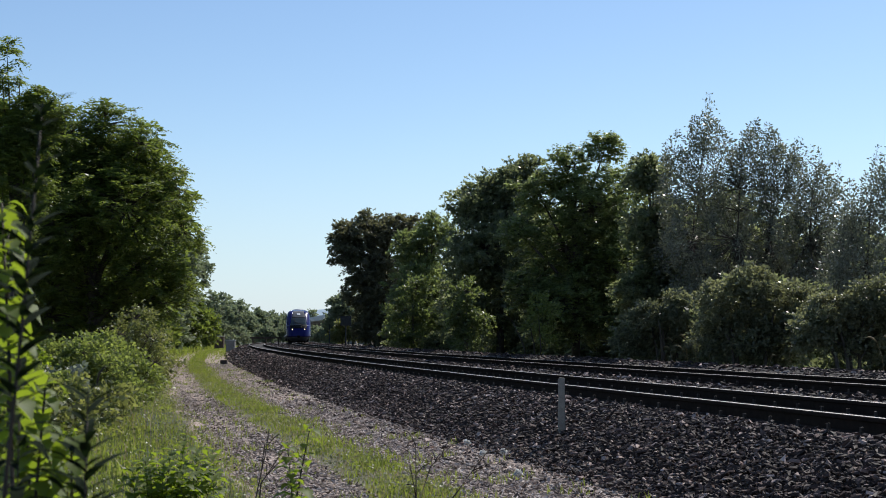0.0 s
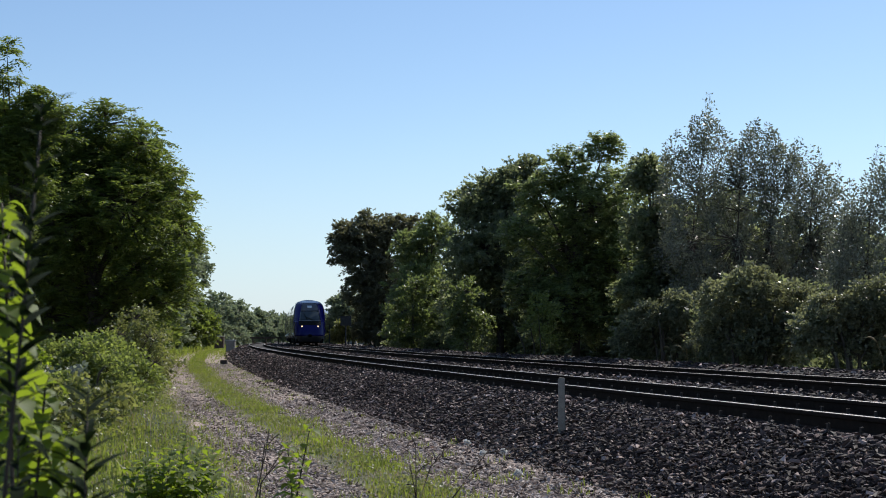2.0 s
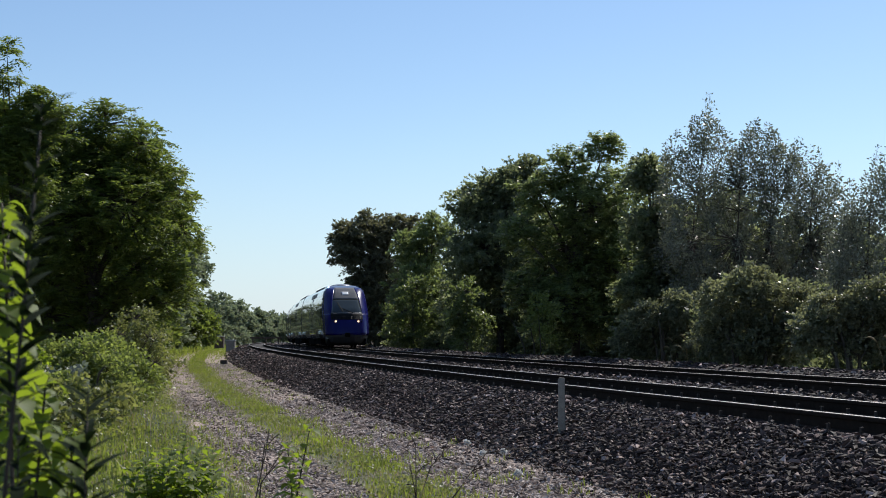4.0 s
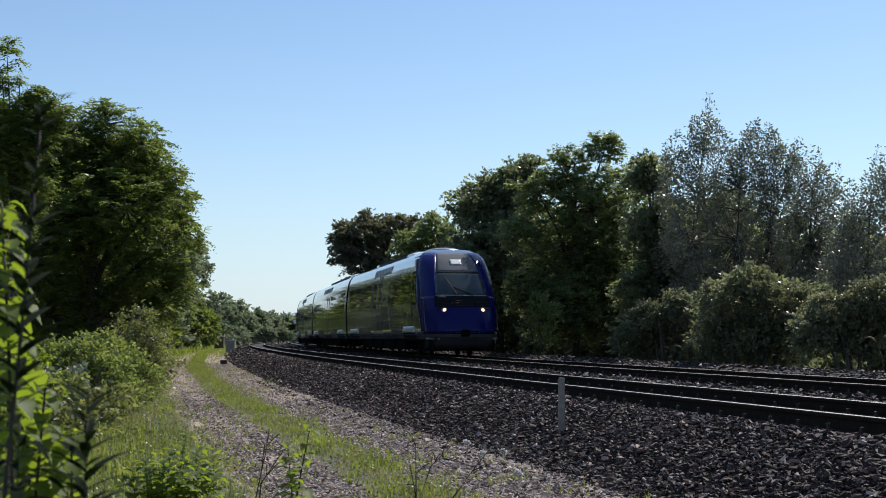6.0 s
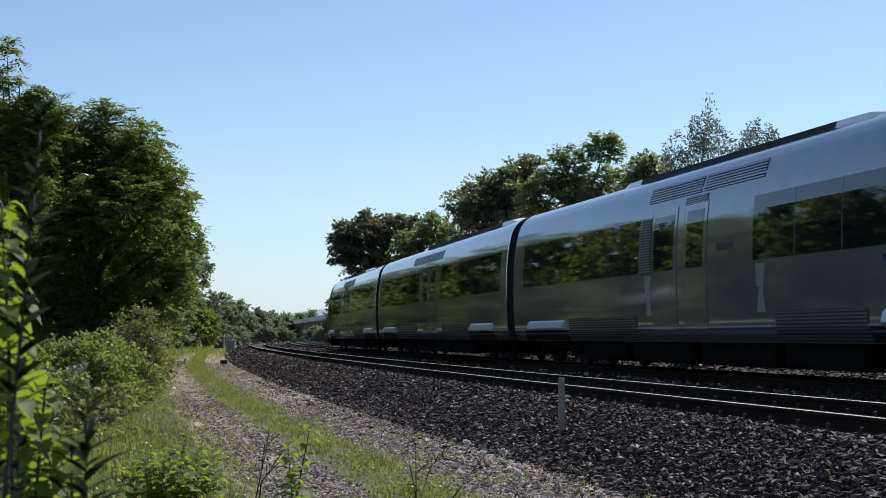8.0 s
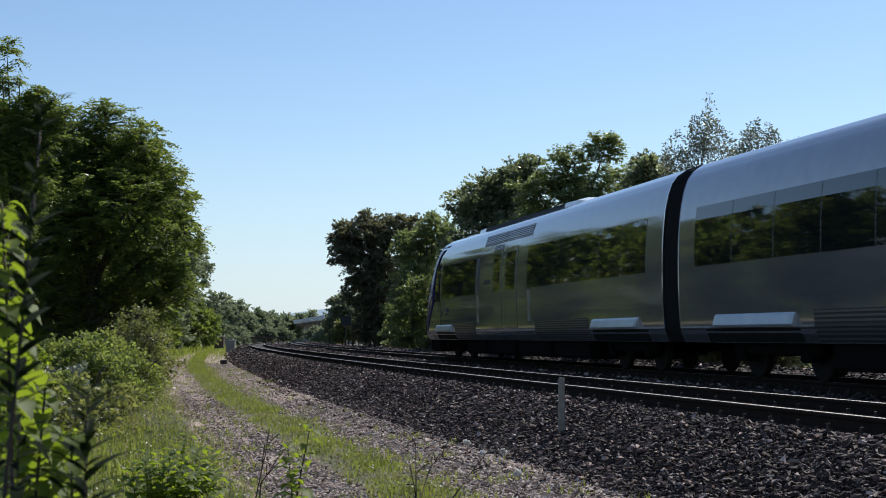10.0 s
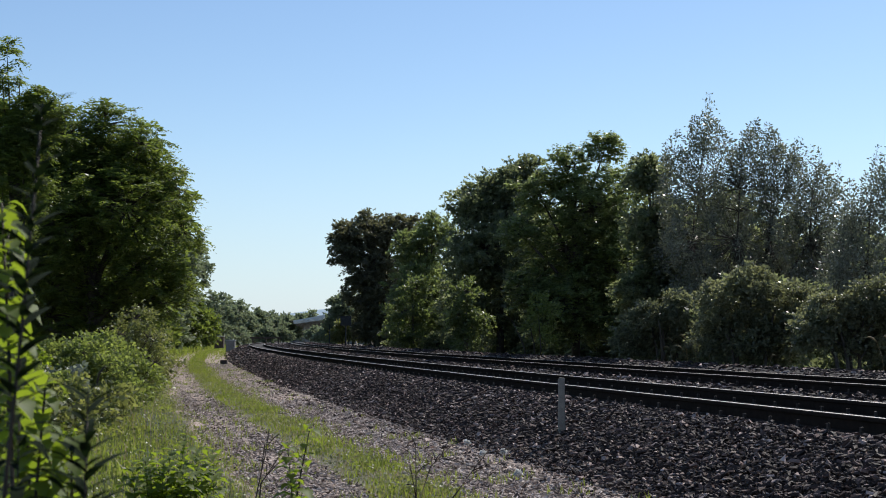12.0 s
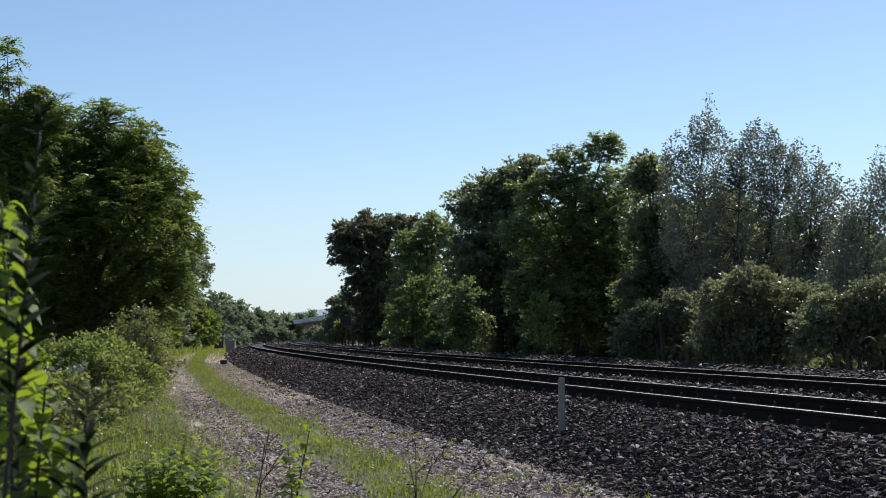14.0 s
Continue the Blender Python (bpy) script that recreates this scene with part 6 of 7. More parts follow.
tall_weed("tall_weed", "spiky weed with narrow upright leaves, shade painted into them", (-0.60, 2.4, 0.05), (-0.578, 2.4, 1.36), 30, 0.19, 0.09, LEAF_SHADE, 2, 0.005, 0.83, -0.3)
tall_weed("tall_weed", "leafy weed beside the tall stalk, shade painted into its leaves", (-0.70, 2.3, 0.05), (-0.66, 2.3, 1.32), 24, 0.21, 0.11, LEAF_SHADE, 12, 0.005, 0.84, 0.2)
tall_weed("leafy_weed", "bright weed with broad lobed yellow-green leaves", (-0.965, 3.2, 0.05), (-0.965, 3.2, 1.74), 34, 0.13, 0.40, LEAF_FRESH, 3, 0.009, 0.70, 0.5, True)
tall_weed("leafy_weed", "bright broad-leaved weed in the sun", (-0.92, 3.3, 0.05), (-0.89, 3.3, 1.34), 30, 0.14, 0.42, LEAF_FRESH, 4, 0.010, 0.74, 0.5, True)
tall_weed("leafy_weed", "broad-leaved weed low beside the stalks", (-0.84, 3.3, 0.05), (-0.83, 3.3, 1.22), 24, 0.13, 0.42, LEAF_FRESH, 14, 0.009, 0.8, 0.5, True)
tall_weed("leafy_weed", "bright weed with broad lobed yellow-green leaves", (-1.17, 3.9, 0.05), (-1.16, 3.9, 1.80), 30, 0.17, 0.40, LEAF_FRESH, 23, 0.009, 0.72, 0.5, True)
tall_weed("leafy_weed", "bright broad-leaved weed in the sun", (-1.12, 3.8, 0.05), (-1.08, 3.8, 1.36), 26, 0.19, 0.42, LEAF_FRESH, 24, 0.009, 0.74, 0.5, True)
tall_weed("leafy_weed", "young bright-leaved shoot beside the lane", (-0.66, 6.0, 0.05), (-0.54, 6.0, 1.08), 20, 0.15, 0.30, LEAF_FRESH, 5, 0.009, 0.66, 0.25, True)
tall_weed("leafy_weed", "low bright-leaved shoot in the grass", (-0.63, 5.8, 0.05), (-0.61, 5.8, 1.02), 20, 0.14, 0.35, LEAF_FRESH, 6, 0.006, 0.74, 0.25, True)


rng = np.random.default_rng(31)
for k in range(15):
    a, r = k * 2.4, 0.05 + 0.17 * math.sqrt(k / 15)
    bx, by = -1.45 + r * 0.4 * math.cos(a), 8.0 + r * 0.5 * math.sin(a)
    tall_weed("leafy_weed", "bright yellow-green leafy weed in a clump beside the lane", (bx, by, 0.05), (bx + r * 0.75 * math.cos(a), by + r * math.sin(a), 0.92 - 0.75 * r + rng.uniform(-0.06, 0.04)),
              26, 0.19, 0.33, LEAF_FRESH, 60 + k, 0.005, 0.40, 0.15, True)
for x, y, h in ((-1.9, 9.6, 0.62), (-1.05, 8.6, 0.55), (-0.98, 9.4, 0.45), (-2.25, 9.0, 0.75), (-0.42, 8.9, 0.42), (-0.36, 9.5, 0.36), (-2.0, 7.8, 0.72), (0.1, 8.2, 0.3), (-1.15, 7.4, 0.72), (-1.8, 7.2, 0.85)):
    for k in range(3):
        tall_weed("leafy_weed", "small bright leafy weed in the verge grass", (x + 0.06 * k, y - 0.05 * k, 0.03), (x + 0.06 * k + rng.normal() * 0.05, y, h * rng.uniform(0.75, 1.1)), 11, 0.10, 0.26, LEAF_FRESH, 90 + k + int(x * 40), 0.004, 0.35, 0.2, True)


def dry_stalk(points, label, twigs, seed):
    rng = np.random.default_rng(seed)
    b = Vector(points[0])
    root = tagged(new("dry_stalk"), label, "dry stalk")
    root.location = b
    rel = [Vector(p) - b for p in points]
    part("stem", tubes("stem", [(rel, [0.006 - 0.004 * i / (len(rel) - 1) for i in range(len(rel))], 6)], STEM), STEM, root)
    for k in range(twigs):
        f = rng.uniform(0.6, 1.0)
        i = min(int(f * (len(rel) - 1)), len(rel) - 2)
        p = rel[i].lerp(rel[i + 1], f * (len(rel) - 1) - i)
        e = p + Vector((rng.normal() * 0.05, rng.normal() * 0.05, abs(rng.normal()) * 0.06))
        part("twig", tubes("twig", [([p, p.lerp(e, 0.5) + Vector((0, 0, 0.006)), e], [0.0025, 0.002, 0.003], 5)], STEM), STEM, root)


dry_stalk([(-0.26, 6.0, 0.05), (-0.15, 6.0, 0.62), (-0.05, 6.0, 0.92), (0.05, 6.0, 1.02)], "bent dark dry stalk beside the lane", 4, 1)
dry_stalk([(-0.12, 6.2, 0.05), (-0.11, 6.2, 0.6), (-0.115, 6.2, 1.0)], "thin upright dry stalk", 5, 2)
dry_stalk([(-0.10, 6.0, 0.05), (0.03, 6.0, 0.78), (0.14, 6.0, 0.93), (0.19, 6.0, 0.99)], "leaning dry stalk with side twigs", 6, 3)
dry_stalk([(-0.90, 6.4, 0.05), (-0.82, 6.4, 0.7), (-0.76, 6.4, 0.98)], "thin brown dry stalk in the grass", 6, 4)
dry_stalk([(-0.86, 6.5, 0.05), (-0.80, 6.5, 0.8), (-0.70, 6.5, 0.95)], "forked dry stalk in the grass", 5, 5)

# marker post on the ballast slope
OLD_CONCRETE = speckled("old_concrete", (0.17, 0.15, 0.125), (0.34, 0.305, 0.26), 9, 0.9, 0, 0.4, 0.004)
post = tagged(new("marker_post"), "weathered grey concrete marker post on the ballast slope", "post")
post.location = (1.399, 17.4, BASEZ(1.399, 17.4))
bm = bmesh.new()
box(bm, -0.045, 0.045, -0.045, 0.045, -0.2, 0.70, 0.012)
for v in bm.verts:
    if v.co.z > 0.6:
        v.co.x *= 0.8
        v.co.y *= 0.8
part("shaft", bm, OLD_CONCRETE, post)


def cabinet(x, y, w, d, h, wall, lid, label):
    root = tagged(new("trackside_cabinet"), label, "cabinet", "trackside cabinets")
    root.location = (x, y, BASEZ(x, y))
    bm = bmesh.new()
    box(bm, -w / 2, w / 2, -d / 2, d / 2, -0.3, h, 0.03)
    part("body", bm, wall, root)
    bm = bmesh.new()
    box(bm, -w / 2 - 0.06, w / 2 + 0.06, -d / 2 - 0.06, d / 2 + 0.06, h, h + 0.09, 0.03)
    part("lid", bm, lid, root, "pale overhanging lid")
    bm = bmesh.new()
    box(bm, -w / 2 + 0.06, w / 2 - 0.06, -d / 2 - 0.02, -d / 2 + 0.01, 0.1, h - 0.08, 0.008)
    dr = part("door", bm, wall, root)
    bm = bmesh.new()
    box(bm, w / 2 - 0.16, w / 2 - 0.12, -d / 2 - 0.05, -d / 2 - 0.01, h * 0.5, h * 0.5 + 0.14, 0.005)
    part("handle", bm, BOLT, dr)


DARK_METAL = speckled("dark_metal", (0.02, 0.022, 0.024), (0.05, 0.052, 0.055), 8, 0.6, 0.3)
RUSTY_WOOD = speckled("old_timber", (0.06, 0.045, 0.032), (0.15, 0.11, 0.08), 7, 0.9)
PALE_PAINT = speckled("pale_enamel", (0.5, 0.5, 0.49), (0.72, 0.72, 0.70), 4, 0.5)
cabinet(-20.2, 140.0, 0.84, 0.6, 1.05, CONCRETE, PALE_PAINT, "grey trackside cabinet with a pale lid")
cabinet(-28.1, 185.0, 1.15, 0.9, 1.6, RUSTY_WOOD, PALE_PAINT, "brown trackside box with a pale flat lid")


junction = tagged(new("cable_box"), "small dark cable box at the foot of the ballast", "box")
junction.location = (-11.45, 77.0, BASEZ(-11.45, 77.0))
bm = bmesh.new()
box(bm, -0.17, 0.17, -0.2, 0.2, -0.1, 0.24, 0.02)
part("body", bm, DARK_METAL, junction)
bm = bmesh.new()
box(bm, -0.19, 0.19, -0.22, 0.22, 0.24, 0.28, 0.01)
part("lid", bm, RUSTY_WOOD, junction)


def pole_sign(x, y, h, board, label):
    root = tagged(new("trackside_sign"), label, "sign")
    root.location = (x, y, BASEZ(x, y))
    bm = bmesh.new()
    bmesh.ops.create_cone(bm, cap_ends=True, segments=12, radius1=0.06, radius2=0.05, depth=h + 0.3, matrix=Matrix.Translation((0, 0, h / 2 - 0.15)))
    part("pole", bm, DARK_METAL, root)
    if board:
        bm = bmesh.new()
        box(bm, -board / 2, board / 2, -0.11, -0.07, h - board * 0.85, h + 0.03, 0.01)
        pl = part("board", bm, DARK_METAL, root, "dark back of a square sign board")
        for z in (h - board * 0.65, h - board * 0.2):
            bm = bmesh.new()
            box(bm, -board * 0.4, board * 0.4, -0.068, -0.04, z, z + 0.05, 0.005)
            part("bracket", bm, BOLT, pl)


pole_sign(-7.6, 115.0, 2.35, 0.85, "dark square trackside sign on a pole")
pole_sign(-10.4, 135.0, 1.9, 0, "dark slim trackside pole")

# low timber barrier beside the bend
bar = tagged(new("timber_barrier"), "low weathered timber barrier beside the bend", "barrier")
bar.location = (-23.6, 196.0, BASEZ(-23.6, 196.0))
for x in (-1.7, 0.0, 1.7):
    bm = bmesh.new()
    box(bm, x - 0.09, x + 0.09, -0.09, 0.09, -0.3, 1.05, 0.02)
    part("post", bm, RUSTY_WOOD, bar)
bm = bmesh.new()
box(bm, -2.1, 2.1, -0.16, -0.09, 0.82, 1.05, 0.02)
part("rail", bm, RUSTY_WOOD, bar)


# concrete lightened so that the colour itself carries the distance haze
HAZED_CONCRETE = speckled("hazed_concrete", (0.55, 0.55, 0.53), (0.74, 0.74, 0.72), 0.5, 0.9)


def road_bridge():
    """A long low viaduct that nears the line obliquely."""
    root = tagged(new("road_bridge"), "concrete road bridge beyond the bend, haze painted into its deck colour", "bridge")
    root.matrix_world = pose(-30.0, 365.0, -0.5, 0, 0, -81.0)
    bm = bmesh.new()
    box(bm, -150, 108, -3.5, 3.5, 5.25, 5.75, 0.1)
    part("deck", bm, HAZED_CONCRETE, root)
    for y in (-3.65, 3.45):
        bm = bmesh.new()
        box(bm, -150, 108, y, y + 0.2, 5.7, 6.3, 0.04)
        part("parapet", bm, HAZED_CONCRETE, root)
    for k in range(12):
        x = -143 + 22 * k
        bm = bmesh.new()
        box(bm, x - 0.5, x + 0.5, -0.9, 0.9, -1, 4.75, 0.1)
        part("pier", bm, CONCRETE, root)
        bm = bmesh.new()
        box(bm, x - 0.7, x + 0.7, -3.2, 3.2, 4.75, 5.25, 0.08)
        part("pier_cap", bm, CONCRETE, root)


road_bridge()

# hazy hills on the horizon; the haze is put into their blue-grey colour
HILL = speckled("hazy_hill", (0.26, 0.34, 0.40), (0.32, 0.40, 0.46), 0.01, 1.0, 0, 0.0)
xs = np.linspace(-1800, 1500, 90)
rows = []
for k, (y, f) in enumerate(((2300, 0.0), (2500, 0.75), (2800, 1.0), (3300, 0.0))):
    rows.append([(x, y, -3 + f * (18 + 46 * math.exp(-((x + 60) / 330) ** 2) + 9 * noise.noise(Vector((x * 0.006, k * 0.3, 0))) + 4 * noise.noise(Vector((x * 0.03, k, 1))))) for x in xs])
verts = [p for r in rows for p in r]
faces = [(i * 90 + j, i * 90 + j + 1, (i + 1) * 90 + j + 1, (i + 1) * 90 + j) for i in range(3) for j in range(89)]
tagged(new("backdrop", mesh_from("backdrop", verts, faces, HILL, smooth=True)), "low blue hazy hills on the horizon", "hills", kind="structure")

# pale seed stalks before the shaded bank
rng = np.random.default_rng(77)
for k in range(16):
    s, u = rng.uniform(6, 22), GAP + 3.0 + rng.uniform(0, 0.8)
    x, y, a = line(s, u)
    root = tagged(new("seed_stalk"), "pale arching seed stalk before the shaded bank", "grass stalk", "seed stalks on the bank")
    root.location = (x, y, ground_z(s, u))
    h, lean = rng.uniform(0.5, 1.2), rng.choice([-1, 1]) * rng.uniform(0.1, 0.3)
    pts = [Vector((0, 0, 0)), Vector((lean * 0.25, 0, h * 0.6)), Vector((lean * 0.6, 0, h * 0.9)), Vector((lean * 1.1, 0, h))]
    part("stem", tubes("stem", [(pts, [0.004, 0.004, 0.003, 0.003], 5)], STRAW), STRAW, root)
    part("seed_head", tubes("seed_head", [([pts[2], pts[2].lerp(pts[3], 0.5) + Vector((0, 0, 0.02)), pts[3], pts[3] + Vector((lean * 0.4, 0, -0.03))], [0.008, 0.018, 0.016, 0.004], 6)], STRAW), STRAW, root)


def seed_clock(x, y, h, seed):
    """A white downy seed head on a thin stem."""
    r = np.random.default_rng(seed)
    root = tagged(new("seed_clock"), "white downy seed head on a thin stem", "wild flower", "seed heads by the ballast")
    root.location = (x, y, BASEZ(x, y))
    part("stem", tubes("stem", [([(0, 0, -0.05), (0.01, 0, h * 0.6), (0, 0, h)], [0.004, 0.004, 0.003], 5)], STEM), STEM, root)
    d = r.normal(size=(260, 3))
    d /= np.linalg.norm(d, axis=1)[:, None]
    part("seed_head", soup("seed_head", leaf_quads(r, d * 0.03 + np.array([0, 0, h]), 0.022), 4, DOWN), DOWN, root)


DOWN = leaf_material("white_down", (0.55, 0.55, 0.53), (0.8, 0.8, 0.78), (1.0, 1.0, 1.0), 0.9, 0.5)
for k, (x, y) in enumerate(((0.30, 18.6), (0.46, 17.0), (0.70, 17.1), (0.74, 14.6))):
    seed_clock(x, y, 0.16, 400 + k)


# ---- railcar ----
def paint(name, colour, rough, metal=0.0, coat=0.0, spec=0.5):
    m, nt, b = base_material(name, colour, rough, metal, spec)
    n = noise_tex(nt, 3.0, 4)
    c = mix(nt, 0.3, colour, ramp(nt, n, [(0.35, tuple(v * 0.75 for v in colour)), (0.65, tuple(min(1, v * 1.1) for v in colour))]))
    nt.links.new(c, b.inputs["Base Color"])
    streak = noise_tex(nt, 14.0, 5)
    rr = nt.nodes.new("ShaderNodeMapRange")
    rr.inputs["To Min"].default_value, rr.inputs["To Max"].default_value = rough * 0.85, rough * 1.2
    nt.links.new(streak, rr.inputs["Value"])
    nt.links.new(rr.outputs["Result"], b.inputs["Roughness"])
    b.inputs["Coat Weight"].default_value, b.inputs["Coat Roughness"].default_value = coat, 0.06
    return m


SILVER = paint("silver_paint", (0.32, 0.315, 0.33), 0.085, 0.68, 0.22)
PALE = paint("pale_grey_paint", (0.55, 0.56, 0.57), 0.3, 0.3, 0.4)
BLUE = paint("deep_blue_paint", (0.008, 0.007, 0.100), 0.24, 0.0, 0.05, 0.2)
UNDER = paint("underframe_black", (0.009, 0.008, 0.0075), 0.95, 0, 0, 0.04)
RUBBER = paint("black_rubber", (0.010, 0.010, 0.010), 0.7, 0, 0, 0.15)
LOUVRE = paint("louvre_grey", (0.03, 0.03, 0.032), 0.5, 0.1)
SLAT = paint("slat_silver", (0.27, 0.27, 0.28), 0.4, 0.5)
SLAT_BRIGHT = paint("slat_bright_silver", (0.5, 0.5, 0.52), 0.35, 0.4)
ROOF_GREY = paint("roof_grey", (0.03, 0.03, 0.031), 0.7, 0.0, 0.0, 0.2)
BROW = paint("brow_silver", (0.12, 0.122, 0.13), 0.7, 0.0, 0.0, 0.08)
NOSE_SKIRT = paint("nose_skirt_grey", (0.12, 0.12, 0.125), 0.35, 0.45)
WHITE = paint("white_panel", (0.72, 0.73, 0.74), 0.5)
NUMBER = paint("pale_number", (0.38, 0.38, 0.48), 0.7, 0.0, 0.0, 0.2)
SKIRT = paint("skirt_grey", (0.11, 0.108, 0.11), 0.25, 0.5)
CHROME = paint("bright_metal", (0.50, 0.51, 0.52), 0.32, 0.6)
LOGO = paint("dark_blue_mark", (0.012, 0.010, 0.11), 0.45, 0.0, 0.0, 0.3)
FIGURE = paint("pale_emblem", (0.44, 0.44, 0.46), 0.2, 0.5)
# white base colour in place of the sun's glint on the fairing ends
ROOF_GLINT = paint("roof_glint", (0.9, 0.9, 0.89), 0.3, 0.0, 0.6)
GRILLE = paint("grille_black", (0.016, 0.016, 0.018), 0.55, 0.0, 0.0, 0.2)
AMBER = paint("lamp_bezel", (0.30, 0.17, 0.08), 0.35, 0.5)
RIB = paint("rib_silver", (0.16, 0.158, 0.165), 0.3, 0.55)
WHEEL = paint("wheel_steel", (0.016, 0.013, 0.011), 0.8, 0.0, 0.0, 0.15)
GLASS, glnt, glb = base_material("tinted_glass", (0.010, 0.012, 0.013), 0.03, 0.0, 0.5)
glb.inputs["IOR"].default_value = 1.9      # coated solar glass
SCREEN, scnt, scb = base_material("windscreen_glass", (0.040, 0.050, 0.054), 0.06, 0.0, 0.4)
LAMP, lant, lab = base_material("headlamp_glow", (1, 0.9, 0.7), 0.2)
lab.inputs["Emission Color"].default_value, lab.inputs["Emission Strength"].default_value = (1.0, 0.68, 0.40, 1), 1.7

# half width of the body over its height, from the sill to the crown of the roof
SEC_Z = [0.62, 0.80, 0.92, 1.3, 1.7, 2.1, 2.5, 2.9, 3.23, 3.51, 3.73, 3.89, 4.02, 4.11, 4.17]
SEC_W = [1.30, 1.38, 1.41, 1.435, 1.445, 1.445, 1.438, 1.41, 1.37, 1.31, 1.23, 1.11, 0.92, 0.62, 0.0]
NOSE_Z = [0.25, 0.62, 0.92, 1.3, 1.7, 2.1, 2.5, 2.9, 3.27, 3.6, 3.87, 4.05, 4.17]
NOSE_B = [0.22, 0.06, 0.0, 0.10, 0.26, 0.48, 0.80, 1.22, 1.62, 2.04, 2.55, 3.20, 4.5]
END_L, MID_L = 25.9, 25.0


def half_width(z):
    return float(np.interp(z, SEC_Z, SEC_W))


def nose_back(y, z):
    """How far the nose stands back from its tip at half width y and height z."""
    w = min(1.0, abs(y) / 1.445)
    return float(np.interp(z, NOSE_Z, NOSE_B)) + 1.03 * w ** 4.0


def body_shell(length, nose, trim=0.0):
    """The body: a closed skin along x, with the tip or flat end at +length / 2."""
    top = [(w, z) for w, z in zip(SEC_W, SEC_Z)]
    fine = []
    for (w0, z0), (w1, z1) in zip(top[:-1], top[1:]):
        for k in range(3):
            f = k / 3
            fine.append((w0 + (w1 - w0) * f, z0 + (z1 - z0) * f))
    fine.append(top[-1])
    loop = [(-w, z) for w, z in fine] + [(w, z) for w, z in fine[-2::-1]]
    k = len(loop)
    half = length / 2
    stations = np.concatenate([[0, 0.002, 0.012], np.linspace(0.08, 0.9, 9), [0.95, 0.975, 0.99, 0.997, 1.0]])
    verts, faces = [], []
    for st in stations:
        for y, z in loop:
            front = half - trim - (nose_back(y, z) if nose else 0)
            verts.append((-half + (front + half) * st, y, z))
    n = len(stations)
    for i in range(n - 1):
        for j in range(k - 1):
            a = i * k + j
            faces.append((a, a + 1, a + k + 1, a + k))
    faces.append(tuple(range(k)))
    # front skin, row by row between the two sides
    m = (k - 1) // 2
    cols = 15
    rows = []
    for r in range(m + 1):
        w, z = fine[r]
        row = []
        for c in range(cols):
            y = -w + 2 * w * c / (cols - 1)
            if c == 0:
                row.append((n - 1) * k + r)
            elif c == cols - 1:
                row.append((n - 1) * k + (k - 1 - r))
            elif r == m:
                row.append((n - 1) * k + m)
            else:
                row.append(len(verts))
                verts.append((half - trim - (nose_back(y, z) if nose else 0), y, z))
        rows.append(row)
    for r in range(m):
        for c in range(cols - 1):
            q = (rows[r][c], rows[r][c + 1], rows[r + 1][c + 1], rows[r + 1][c])
            q = tuple(dict.fromkeys(q))
            if len(q) > 2:
                faces.append(q)
    return mesh_from("body", verts, faces, SILVER, smooth=True)


def side_patch(half, side, d0, d1, z0, z1, proud, lean=0.0, lift0=0.0, slope=None):
    """A thin panel that hugs the side, from d0 to d1 metres behind the tip and z0 to z1 high; lean shifts its top backwards."""
    bm = bmesh.new()
    nz, nx = max(3, int((z1 - z0) / 0.12) + 1), max(2, int(abs(d1 - d0) / 1.5) + 2)
    grid = {}
    for layer, off in ((0, -0.02), (1, proud)):
        for i in range(nx):
            for j in range(nz):
                f, g = i / (nx - 1), j / (nz - 1)
                z = z0 + (z1 - z0) * g
                a, b = (slope(z) if slope else (d0 + lean * g, d1))
                d = a + (b - a) * f
                grid[layer, i, j] = bm.verts.new((half - d, side * (half_width(z) + off), z))
    for i in range(nx - 1):
        for j in range(nz - 1):
            for layer in (0, 1):
                bm.faces.new((grid[layer, i, j], grid[layer, i + 1, j], grid[layer, i + 1, j + 1], grid[layer, i, j + 1]))
    rim = [(i, 0) for i in range(nx)] + [(nx - 1, j) for j in range(1, nz)] + [(i, nz - 1) for i in range(nx - 2, -1, -1)] + [(0, j) for j in range(nz - 2, 0, -1)]
    for a, b in zip(rim, rim[1:] + rim[:1]):
        bm.faces.new((grid[0, *a], grid[0, *b], grid[1, *b], grid[1, *a]))
    for f in bm.faces:
        f.smooth = False
    return bm


def front_patch(half, y0, y1, z0, z1, proud, shape=None, nz=None, ny=None):
    """A thin panel that hugs the nose. shape(z) gives the two y limits."""
    bm = bmesh.new()
    nz, ny = nz or max(3, int((z1 - z0) / 0.08) + 1), ny or max(3, int(abs(y1 - y0) / 0.12) + 2)
    grid = {}
    for layer, off in ((0, -0.03), (1, proud)):
        for i in range(ny):
            for j in range(nz):
                z = z0 + (z1 - z0) * j / (nz - 1)
                a, b = shape(z) if shape else (y0, y1)
                y = a + (b - a) * i / (ny - 1)
                e = 0.01
                dz = (nose_back(y, z + e) - nose_back(y, z - e)) / (2 * e)
                dy = (nose_back(y + e, z) - nose_back(y - e, z)) / (2 * e)
                nrm = Vector((1, dy, dz)).normalized()
                grid[layer, i, j] = bm.verts.new(Vector((half - nose_back(y, z), y, z)) + nrm * off)
    for i in range(ny - 1):
        for j in range(nz - 1):
            for layer in (0, 1):
                bm.faces.new((grid[layer, i, j], grid[layer, i + 1, j], grid[layer, i + 1, j + 1], grid[layer, i, j + 1]))
